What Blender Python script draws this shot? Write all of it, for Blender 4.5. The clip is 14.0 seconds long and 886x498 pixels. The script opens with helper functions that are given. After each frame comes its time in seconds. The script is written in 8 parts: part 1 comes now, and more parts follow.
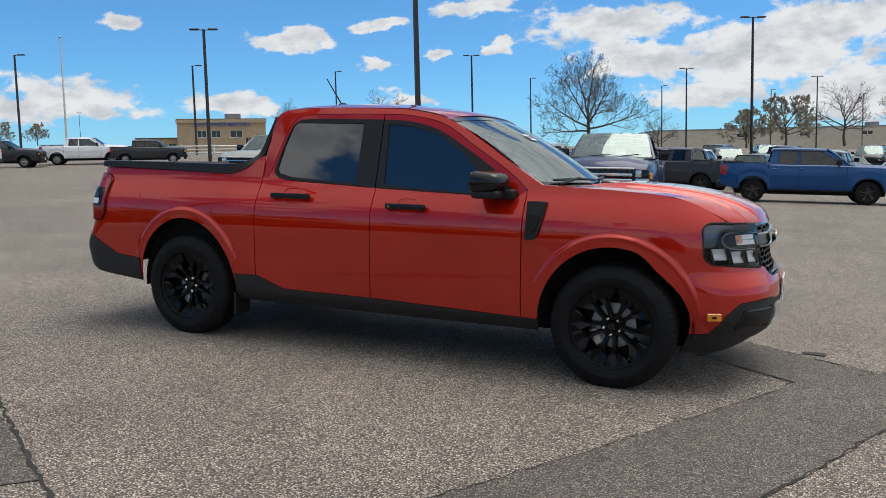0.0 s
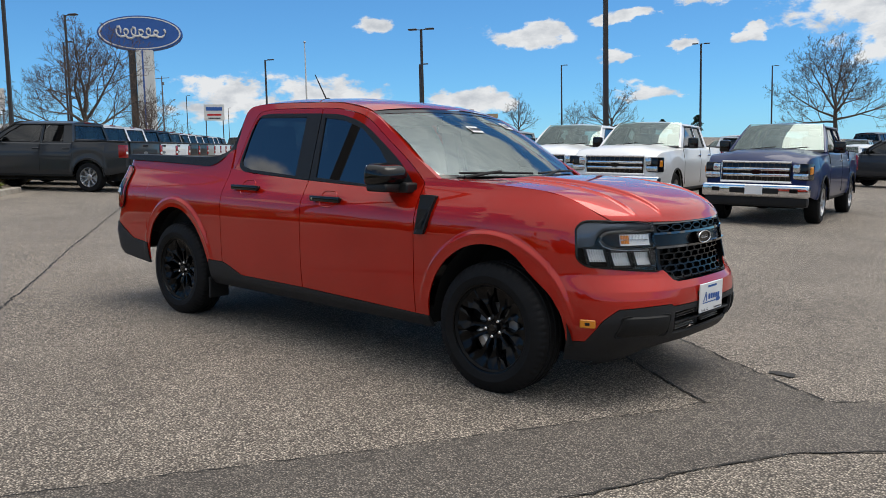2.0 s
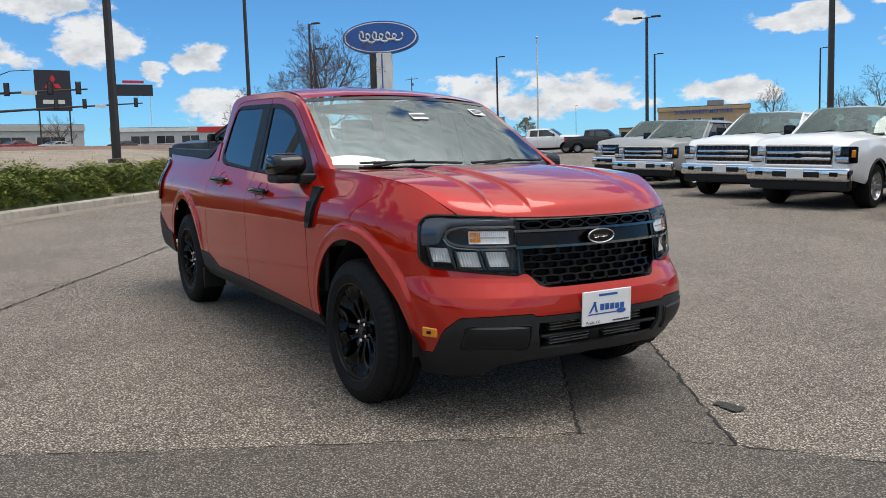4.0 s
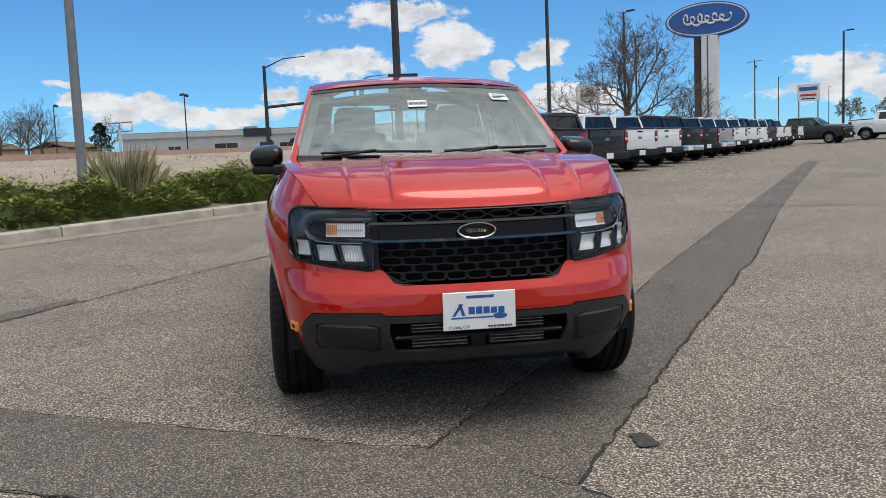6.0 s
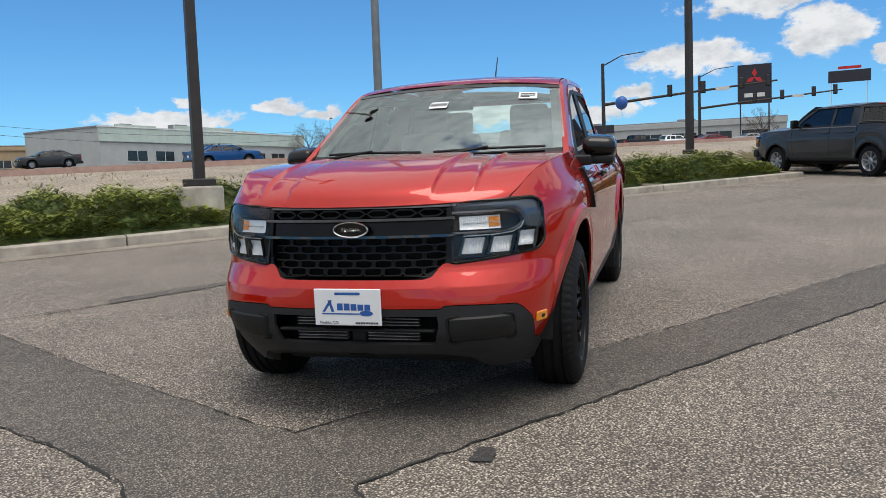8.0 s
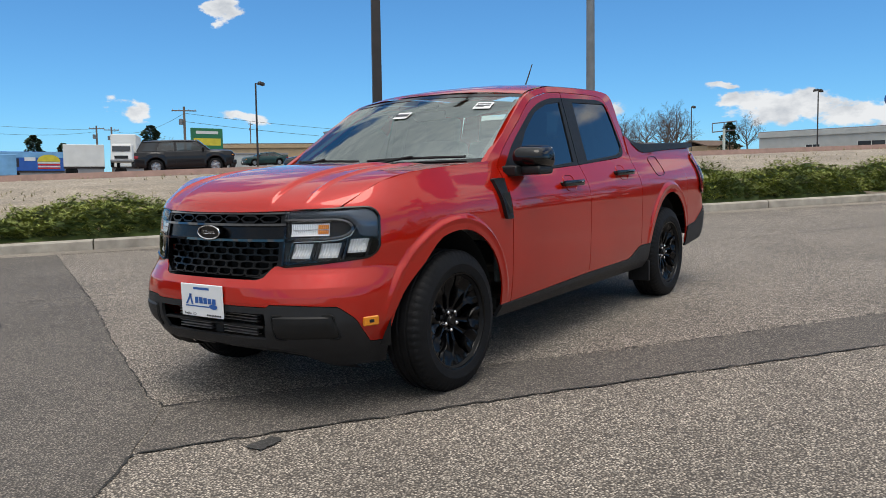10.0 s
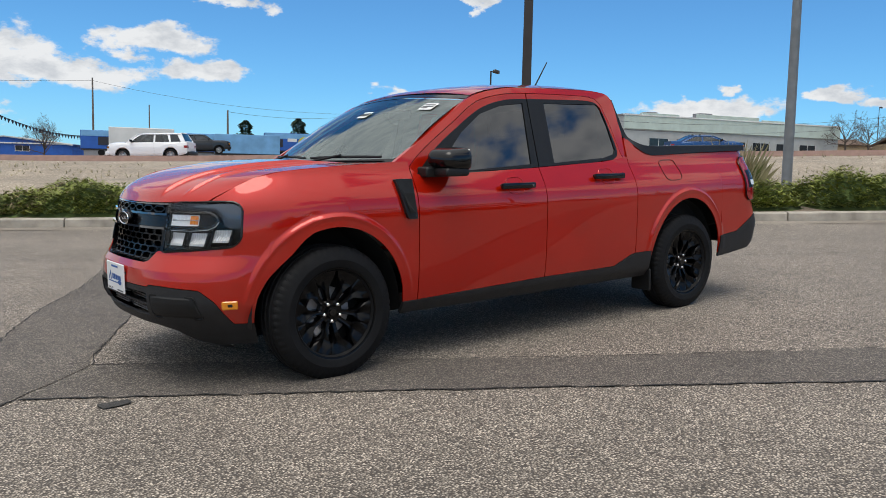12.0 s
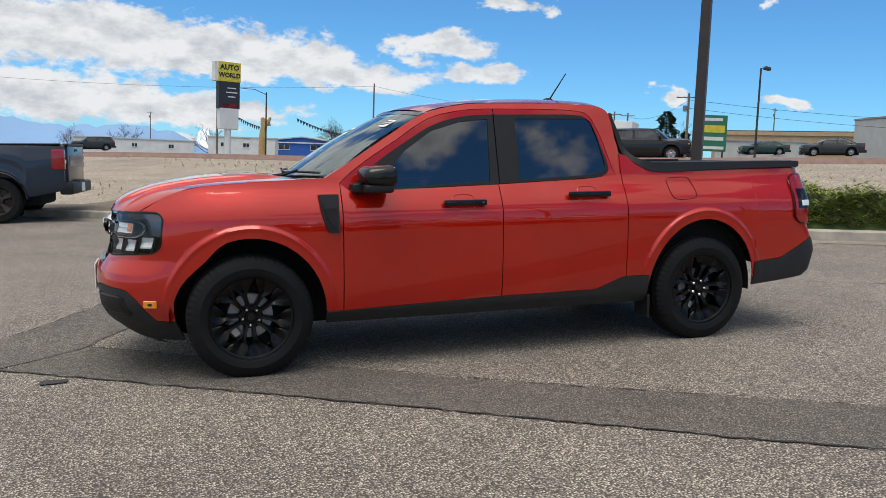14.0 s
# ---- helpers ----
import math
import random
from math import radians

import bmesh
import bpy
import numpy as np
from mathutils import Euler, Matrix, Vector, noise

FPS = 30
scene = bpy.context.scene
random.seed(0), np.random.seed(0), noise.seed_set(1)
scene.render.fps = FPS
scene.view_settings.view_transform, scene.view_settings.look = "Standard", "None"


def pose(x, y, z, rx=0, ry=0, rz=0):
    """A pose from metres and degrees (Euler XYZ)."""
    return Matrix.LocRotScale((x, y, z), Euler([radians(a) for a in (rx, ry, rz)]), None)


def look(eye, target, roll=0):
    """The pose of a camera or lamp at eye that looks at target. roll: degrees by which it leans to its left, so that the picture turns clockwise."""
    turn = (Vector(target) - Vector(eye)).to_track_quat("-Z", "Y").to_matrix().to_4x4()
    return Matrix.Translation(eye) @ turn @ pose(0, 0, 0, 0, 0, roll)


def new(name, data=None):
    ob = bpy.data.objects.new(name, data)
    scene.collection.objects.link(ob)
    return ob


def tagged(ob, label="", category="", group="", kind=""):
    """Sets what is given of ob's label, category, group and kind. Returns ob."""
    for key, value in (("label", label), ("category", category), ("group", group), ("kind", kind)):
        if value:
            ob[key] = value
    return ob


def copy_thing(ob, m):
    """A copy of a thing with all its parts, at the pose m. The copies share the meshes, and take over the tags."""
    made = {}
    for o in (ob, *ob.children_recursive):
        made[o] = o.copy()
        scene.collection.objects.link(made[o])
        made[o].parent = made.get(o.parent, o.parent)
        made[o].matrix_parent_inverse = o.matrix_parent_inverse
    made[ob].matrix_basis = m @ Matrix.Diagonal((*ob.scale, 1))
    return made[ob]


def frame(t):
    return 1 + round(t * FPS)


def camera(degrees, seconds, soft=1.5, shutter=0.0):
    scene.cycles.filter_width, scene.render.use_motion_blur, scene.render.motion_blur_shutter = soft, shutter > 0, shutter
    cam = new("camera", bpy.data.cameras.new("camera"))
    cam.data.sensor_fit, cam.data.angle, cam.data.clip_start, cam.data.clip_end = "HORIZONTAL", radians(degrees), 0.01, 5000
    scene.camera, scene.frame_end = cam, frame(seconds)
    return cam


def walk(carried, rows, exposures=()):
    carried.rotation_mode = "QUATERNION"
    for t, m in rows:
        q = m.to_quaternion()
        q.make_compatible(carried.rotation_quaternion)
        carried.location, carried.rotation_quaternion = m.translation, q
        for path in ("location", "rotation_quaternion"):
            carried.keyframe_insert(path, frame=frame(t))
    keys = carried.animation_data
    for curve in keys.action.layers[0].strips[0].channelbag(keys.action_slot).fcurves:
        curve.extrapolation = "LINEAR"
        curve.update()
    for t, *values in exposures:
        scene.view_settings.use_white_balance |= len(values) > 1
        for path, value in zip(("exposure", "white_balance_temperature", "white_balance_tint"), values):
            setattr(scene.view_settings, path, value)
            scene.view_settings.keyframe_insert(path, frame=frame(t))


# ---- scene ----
cam = camera(57.27, 14.0, soft=0.8)
PATH = [
    (0, pose(2.571, -5.407, 1.224, 84.355, 0, 24.342) @ pose(0, 0, 0, 0, 0, -1.363)),
    (0.5, pose(3.014, -5.192, 1.220, 84.443, 0, 27.324) @ pose(0, 0, 0, 0, 0, -1.255)),
    (1, pose(3.464, -4.966, 1.209, 84.378, 0, 30.521) @ pose(0, 0, 0, 0, 0, -0.806)),
    (1.5, pose(3.853, -4.658, 1.200, 84.315, 0, 35.718) @ pose(0, 0, 0, 0, 0, -0.765)),
    (2, pose(4.210, -4.307, 1.170, 84.335, 0, 40.842) @ pose(0, 0, 0, 0, 0, -1.249)),
    (2.5, pose(4.500, -3.914, 1.148, 84.581, 0, 46.014) @ pose(0, 0, 0, 0, 0, -1.633)),
    (2.7, pose(4.613, -3.758, 1.129, 84.638, 0, 47.479) @ pose(0, 0, 0, 0, 0, -1.720)),
    (4.8, pose(5.423, -1.807, 1.064, 84.536, 0, 67.724) @ pose(0, 0, 0, 0, 0, -1.725)),
    (5, pose(5.479, -1.611, 1.049, 84.641, 0, 70.529) @ pose(0, 0, 0, 0, 0, -1.801)),
    (5.5, pose(5.572, -1.109, 1.022, 84.509, 0, 75.868) @ pose(0, 0, 0, 0, 0, -1.973)),
    (6, pose(5.662, -0.622, 1.007, 84.651, 0, 81.622) @ pose(0, 0, 0, 0, 0, -2.343)),
    (6.5, pose(5.688, -0.139, 0.970, 84.803, 0, 87.944) @ pose(0, 0, 0, 0, 0, -2.626)),
    (7, pose(5.717, 0.354, 0.958, 85.153, 0, 93.684) @ pose(0, 0, 0, 0, 0, -2.857)),
    (7.5, pose(5.677, 0.844, 0.937, 85.372, 0, 99.676) @ pose(0, 0, 0, 0, 0, -2.389)),
    (7.7, pose(5.648, 1.033, 0.951, 85.388, 0, 102.177) @ pose(0, 0, 0, 0, 0, -2.236)),
    (9.8, pose(5.046, 2.991, 0.934, 85.664, 0, 123.509) @ pose(0, 0, 0, 0, 0, -0.986)),
    (10, pose(4.926, 3.155, 0.959, 85.760, 0, 125.047) @ pose(0, 0, 0, 0, 0, -0.812)),
    (10.5, pose(4.652, 3.575, 0.972, 85.683, 0, 128.319) @ pose(0, 0, 0, 0, 0, 0.221)),
    (11, pose(4.383, 3.930, 0.988, 85.398, 0, 134.381) @ pose(0, 0, 0, 0, 0, 0.814)),
    (11.5, pose(4.086, 4.274, 1.011, 85.318, 0, 137.955) @ pose(0, 0, 0, 0, 0, 0.994)),
    (12, pose(3.749, 4.594, 1.037, 84.819, 0, 141.961) @ pose(0, 0, 0, 0, 0, 1.288)),
    (12.5, pose(3.367, 4.861, 1.083, 84.706, 0, 147.045) @ pose(0, 0, 0, 0, 0, 1.039)),
    (13, pose(2.966, 5.130, 1.098, 84.868, 0, 151.401) @ pose(0, 0, 0, 0, 0, 1.161)),
    (13.5, pose(2.502, 5.346, 1.146, 84.500, 0, 156.157) @ pose(0, 0, 0, 0, 0, 1.436)),
    (14, pose(2.044, 5.581, 1.192, 84.307, 0, 160.776) @ pose(0, 0, 0, 0, 0, 2.129)),
]
walk(cam, PATH, exposures=((0, -0.07), (1.5, -0.09), (2.7, -0.02), (5, 0.0), (14, 0.0)))

# ---------------------------------------------------------------- world and sun
world = bpy.data.worlds.new("sky")
scene.world = world
world.use_nodes = True
SKY_TINT = (0.49, 0.93, 1.22, 1)
# cumulus over the horizon: (bearing, height, half width, half thickness) in degrees
BANKS = [(12.6, 9.4, 6, 1.2), (2.9, 6.9, 6.8, 2), (-1, 8.6, 5.2, 1.6), (52, 4.4, 8, .9), (83.9, 11, 4.8, .8), (124, 4.7, 4.4, .65), (184.6, 7.6, 10.4, 2.2), (175.2, 7.1, 9.2, 1.8), (168.4, 6.2, 6.8, 1), (186.3, 3.8, 6.8, 1.8), (178.5, 3.2, 7.6, 1)]
HEAPS = [(10, 7, 4.4, 1.3), (-2.4, 4.1, 4.4, 2), (6, 4.6, 4.4, 1.1), (21.4, 10.9, 3.2, .6), (38.6, 4.6, 3, .7), (34.2, 8.9, 3.5, .7), (71.9, 4.6, 3.2, 1.3), (54.8, 5.7, 3.2, 1), (48.2, 5.3, 3.6, 1),
         (80.4, 8.8, 2.4, 1.6), (88.2, 7.6, 4, 1.1), (102, 5, 3.3, 1), (96.1, 4.5, 3.6, .9), (161.5, 8.3, 3.2, 1), (158.3, 6.5, 2.6, .8), (156.8, 11, 2.9, .5), (116.6, 5.6, 2, .5)]
WISPS = [(24.6, 7.8, 1, .3), (20.3, 8.4, .7, .3), (45.3, 9.8, 1.5, .6), (28.2, 9.9, 1.6, .4), (26.6, 4.9, 1.8, .5), (28.7, 7, 1, .4), (74, 7.8, 1.5, .9), (92.1, 5.7, 1.2, .6), (123.2, 6.1, .7, .5), (113.4, 5.3, 1.4, .4),
         (77, 7, .8, .4), (140, 11.9, .9, .6), (145.8, 5.3, 1.2, .5), (138.7, 5, 1.3, .4), (105.3, 5.4, 1, .4), (105.4, 6.4, 1.2, .2)]
SUN_EL, SUN_AZ = radians(73), radians(48)     # azimuth from +x towards +y


def sky_nodes():
    nt = world.node_tree
    n, l = nt.nodes, nt.links
    n.clear()
    out = n.new("ShaderNodeOutputWorld")
    bg = n.new("ShaderNodeBackground")
    l.new(bg.outputs[0], out.inputs[0])
    sky = n.new("ShaderNodeTexSky")
    sky.sky_type, sky.sun_disc = "NISHITA", False
    sky.sun_elevation, sky.sun_rotation = SUN_EL, radians(90) - SUN_AZ
    sky.altitude, sky.air_density, sky.dust_density, sky.ozone_density = 1400, 1.0, 0.6, 2.2
    co = n.new("ShaderNodeTexCoord")
    sep = n.new("ShaderNodeSeparateXYZ")
    l.new(co.outputs["Generated"], sep.inputs[0])

    def math_node(op, a, b=None, clamp=False):
        m = n.new("ShaderNodeMath")
        m.operation, m.use_clamp = op, clamp
        for k, v in enumerate((a, b)):
            if v is None:
                continue
            if isinstance(v, (int, float)):
                m.inputs[k].default_value = v
            else:
                l.new(v, m.inputs[k])
        return m.outputs[0]
    z = math_node("MAXIMUM", sep.outputs[2], 0.0)
    # bearing and height above the horizon, in degrees (bearing 0: along -x, growing towards -y)
    bearing = math_node("MULTIPLY", math_node("ARCTAN2", math_node("MULTIPLY", sep.outputs[1], -1.0), math_node("MULTIPLY", sep.outputs[0], -1.0)), 57.2958)
    height = math_node("MULTIPLY", math_node("ARCSINE", sep.outputs[2]), 57.2958)

    def spread(lift):
        den = math_node("ADD", z, 0.42 + lift)
        c = n.new("ShaderNodeCombineXYZ")
        l.new(math_node("DIVIDE", sep.outputs[0], den), c.inputs[0]), l.new(math_node("DIVIDE", sep.outputs[1], den), c.inputs[1])
        return c.outputs[0]

    def noise_node(src, scale, detail, rough, shift=(0, 0, 0), size=(1, 1, 1), socket=0):
        mp = n.new("ShaderNodeMapping")
        mp.inputs["Location"].default_value, mp.inputs["Scale"].default_value = shift, size
        l.new(src, mp.inputs[0])
        t = n.new("ShaderNodeTexNoise")
        t.inputs["Scale"].default_value, t.inputs["Detail"].default_value = scale, detail
        t.inputs["Roughness"].default_value = rough
        l.new(mp.outputs[0], t.inputs[0])
        return t.outputs[socket]

    def smooth(v, a, b, c=0.0, d=1.0):
        r = n.new("ShaderNodeMapRange")
        r.interpolation_type = "SMOOTHSTEP"
        for k, q in enumerate((a, b, c, d)):
            r.inputs[k + 1].default_value = q
        l.new(v, r.inputs[0])
        return r.outputs[0]
    # single cumulus heaps low over the horizon, with billowed outlines
    puff = noise_node(co.outputs["Generated"], 17, 7, 0.55, (2, 5, 1), (1, 1, 1.9), 1)
    shift = n.new("ShaderNodeVectorMath")
    shift.operation = "MULTIPLY_ADD"
    l.new(puff, shift.inputs[0])
    shift.inputs[1].default_value, shift.inputs[2].default_value = (5.0, 2.6, 0), (-2.5, -1.3, 0)
    flat = n.new("ShaderNodeCombineXYZ")
    l.new(bearing, flat.inputs[0]), l.new(height, flat.inputs[1])
    here_ = n.new("ShaderNodeVectorMath")
    l.new(flat.outputs[0], here_.inputs[0]), l.new(shift.outputs[0], here_.inputs[1])
    near = None
    for h_, e_, w_, t_ in BANKS + HEAPS + WISPS:
        at = n.new("ShaderNodeVectorMath")
        at.operation = "MULTIPLY_ADD"
        l.new(here_.outputs[0], at.inputs[0])
        w_, t_ = w_ * 1.12 + .25, t_ * 1.15 + .12
        at.inputs[1].default_value, at.inputs[2].default_value = (1 / w_, 1 / t_, 0), (-(h_ - 90) / w_, -e_ / t_, 0)
        ln = n.new("ShaderNodeVectorMath")
        ln.operation = "LENGTH"
        l.new(at.outputs[0], ln.inputs[0])
        near = ln.outputs["Value"] if near is None else math_node("MINIMUM", near, ln.outputs["Value"])
    fray = math_node("MULTIPLY", math_node("SUBTRACT", noise_node(co.outputs["Generated"], 34, 9, 0.62, (7, 1, 3), (1, 1, 1.7)), 0.5), 1.5)
    heap = math_node("ADD", math_node("SUBTRACT", 1.0, near), fray)
    # broken cover overhead and behind, and a thin bank on the horizon
    low = spread(0.0)
    bias = math_node("ADD", math_node("ADD", smooth(z, 0.015, 0.065, 0.11, -0.30), smooth(z, 0.20, 0.29, 0.0, 0.485)), smooth(z, 0.56, 0.68, 0.0, 0.07))
    bias = math_node("ADD", bias, smooth(math_node("ABSOLUTE", bearing), 102, 120, 0.0, 0.36))
    bias = math_node("ADD", bias, math_node("MULTIPLY", math_node("SUBTRACT", noise_node(low, 1.3, 2, 0.5, (1.3, 2.9, 4)), 0.5), 0.22))
    bias = math_node("ADD", bias, math_node("MULTIPLY", smooth(sep.outputs[0], -0.45, 0.10, -0.13, 0.0), smooth(z, 0.55, 0.72, 1.0, -0.25)))
    bias = math_node("ADD", bias, math_node("ADD", math_node("MULTIPLY", smooth(sep.outputs[1], -0.55, -0.20, 0.11, 0.0), smooth(z, 0.46, 0.56)), math_node("MULTIPLY", smooth(sep.outputs[1], 0.40, 0.65, 0.0, 0.06), smooth(z, 0.26, 0.36))))
    dot = n.new("ShaderNodeVectorMath")
    dot.operation = "DOT_PRODUCT"
    l.new(co.outputs["Generated"], dot.inputs[0])
    dot.inputs[1].default_value = (math.cos(SUN_AZ) * math.cos(SUN_EL), math.sin(SUN_AZ) * math.cos(SUN_EL), math.sin(SUN_EL))
    bias = math_node("ADD", bias, smooth(dot.outputs["Value"], 0.80, 0.96, 0.0, 0.08))
    wide = math_node("ADD", noise_node(low, 4.0, 10, 0.52, (3.1, 7.7, 0)), bias)
    cover = math_node("MAXIMUM", smooth(heap, 0.06, 0.40), smooth(wide, 0.57, 0.65))
    # lit tops, grey undersides
    lit = math_node("SUBTRACT", noise_node(co.outputs["Generated"], 20, 6, 0.6, (2, 5, 1), (1, 1, 1.9)), noise_node(co.outputs["Generated"], 20, 6, 0.6, (2, 5, 1.035), (1, 1, 1.9)))
    thick = math_node("MULTIPLY", smooth(math_node("MAXIMUM", heap, math_node("MULTIPLY", math_node("SUBTRACT", wide, 0.57), 4.0)), 0.35, 1.1), 0.22)
    lit = math_node("SUBTRACT", math_node("ADD", math_node("MULTIPLY", lit, 3.2), 0.78), thick, True)
    tone = n.new("ShaderNodeMix")
    tone.data_type = "RGBA"
    tone.inputs[6].default_value, tone.inputs[7].default_value = (4.6, 4.9, 5.3, 1), (6.9, 7.05, 7.2, 1)
    l.new(lit, tone.inputs[0])
    # the veiled sun makes the clouds round it glow
    glow = math_node("ADD", math_node("MULTIPLY", math_node("POWER", math_node("MAXIMUM", dot.outputs["Value"], 0.0), 6.0), 1.7), 1.0)
    bright = n.new("ShaderNodeVectorMath")
    bright.operation = "SCALE"
    l.new(tone.outputs[2], bright.inputs[0]), l.new(glow, bright.inputs["Scale"])
    deep = n.new("ShaderNodeMix")
    deep.data_type, deep.blend_type = "RGBA", "MULTIPLY"
    deep.inputs[0].default_value, deep.inputs[7].default_value = 1, SKY_TINT
    l.new(sky.outputs[0], deep.inputs[6])
    mix0 = n.new("ShaderNodeMix")
    mix0.data_type = "RGBA"
    l.new(smooth(z, 0.0, 0.10, 0.30, 0.0), mix0.inputs[0]), l.new(deep.outputs[2], mix0.inputs[6])
    mix0.inputs[7].default_value = (2.8, 5.3, 7.8, 1)
    mix = n.new("ShaderNodeMix")
    mix.data_type = "RGBA"
    l.new(cover, mix.inputs[0]), l.new(mix0.outputs[2], mix.inputs[6]), l.new(bright.outputs[0], mix.inputs[7])
    l.new(mix.outputs[2], bg.inputs[0])
    bg.inputs[1].default_value = 0.12


sky_nodes()
sun = new("sun", bpy.data.lights.new("sun", "SUN"))
sun.data.energy, sun.data.angle, sun.data.color = 1.65, radians(40), (1.0, 0.92, 0.80)
sun.matrix_world = look((math.cos(SUN_AZ) * math.cos(SUN_EL) * 50, math.sin(SUN_AZ) * math.cos(SUN_EL) * 50, math.sin(SUN_EL) * 50), (0, 0, 0))


# ---------------------------------------------------------------- materials
from mathutils.geometry import tessellate_polygon


def mat(name, col, rough=0.6, metal=0.0, var=0.15, scale=6.0, bump=0.0, bscale=80.0, coat=0.0, col2=None, tint=False, spec=0.5, coatrough=0.03, coatior=1.5):
    """A principled material whose colour wanders at two scales. tint: the colour is taken from the object's own colour."""
    m = bpy.data.materials.new(name)
    m.use_nodes = True
    n, l = m.node_tree.nodes, m.node_tree.links
    p = n["Principled BSDF"]
    p.inputs["Roughness"].default_value, p.inputs["Metallic"].default_value = rough, metal
    p.inputs["Coat Weight"].default_value, p.inputs["Coat Roughness"].default_value = coat, coatrough
    p.inputs["Specular IOR Level"].default_value = spec
    p.inputs["Coat IOR"].default_value = coatior
    co = n.new("ShaderNodeTexCoord")
    a = n.new("ShaderNodeTexNoise")
    a.inputs["Scale"].default_value, a.inputs["Detail"].default_value = scale, 6
    l.new(co.outputs["Object"], a.inputs[0])
    mx = n.new("ShaderNodeMix")
    mx.data_type = "RGBA"
    c2 = col2 or tuple(min(1, c * (1 + var)) for c in col)
    mx.inputs[6].default_value = (*[c * (1 - var) for c in col], 1)
    mx.inputs[7].default_value = (*c2, 1)
    r = n.new("ShaderNodeMapRange")
    r.inputs["From Min"].default_value, r.inputs["From Max"].default_value = 0.3, 0.7
    l.new(a.outputs[0], r.inputs[0]), l.new(r.outputs[0], mx.inputs[0])
    if tint:
        info = n.new("ShaderNodeObjectInfo")
        mul = n.new("ShaderNodeMix")
        mul.data_type, mul.blend_type = "RGBA", "MULTIPLY"
        mul.inputs[0].default_value = 1
        l.new(info.outputs["Color"], mul.inputs[6]), l.new(mx.outputs[2], mul.inputs[7]), l.new(mul.outputs[2], p.inputs["Base Color"])
    else:
        l.new(mx.outputs[2], p.inputs["Base Color"])
    if bump:
        b = n.new("ShaderNodeTexNoise")
        b.inputs["Scale"].default_value, b.inputs["Detail"].default_value = bscale, 4
        l.new(co.outputs["Object"], b.inputs[0])
        bm_ = n.new("ShaderNodeBump")
        bm_.inputs["Strength"].default_value, bm_.inputs["Distance"].default_value = bump, 0.01
        l.new(b.outputs[0], bm_.inputs["Height"]), l.new(bm_.outputs[0], p.inputs["Normal"])
    return m


def glass_mat(name, tint, rough=0.0, ior=1.5, sheen=(1, 1, 1)):
    """A thin pane: what lies behind is tinted, and the pane mirrors by the angle of view."""
    m = bpy.data.materials.new(name)
    m.use_nodes = True
    n, l = m.node_tree.nodes, m.node_tree.links
    n.clear()
    out, mix = n.new("ShaderNodeOutputMaterial"), n.new("ShaderNodeMixShader")
    tr, gl, fr = n.new("ShaderNodeBsdfTransparent"), n.new("ShaderNodeBsdfGlossy"), n.new("ShaderNodeFresnel")
    tr.inputs[0].default_value = (*tint, 1)
    gl.inputs["Color"].default_value = (*sheen, 1)
    gl.inputs["Roughness"].default_value = rough
    fr.inputs[0].default_value = ior
    l.new(fr.outputs[0], mix.inputs[0]), l.new(tr.outputs[0], mix.inputs[1]), l.new(gl.outputs[0], mix.inputs[2])
    l.new(mix.outputs[0], out.inputs[0])
    return m


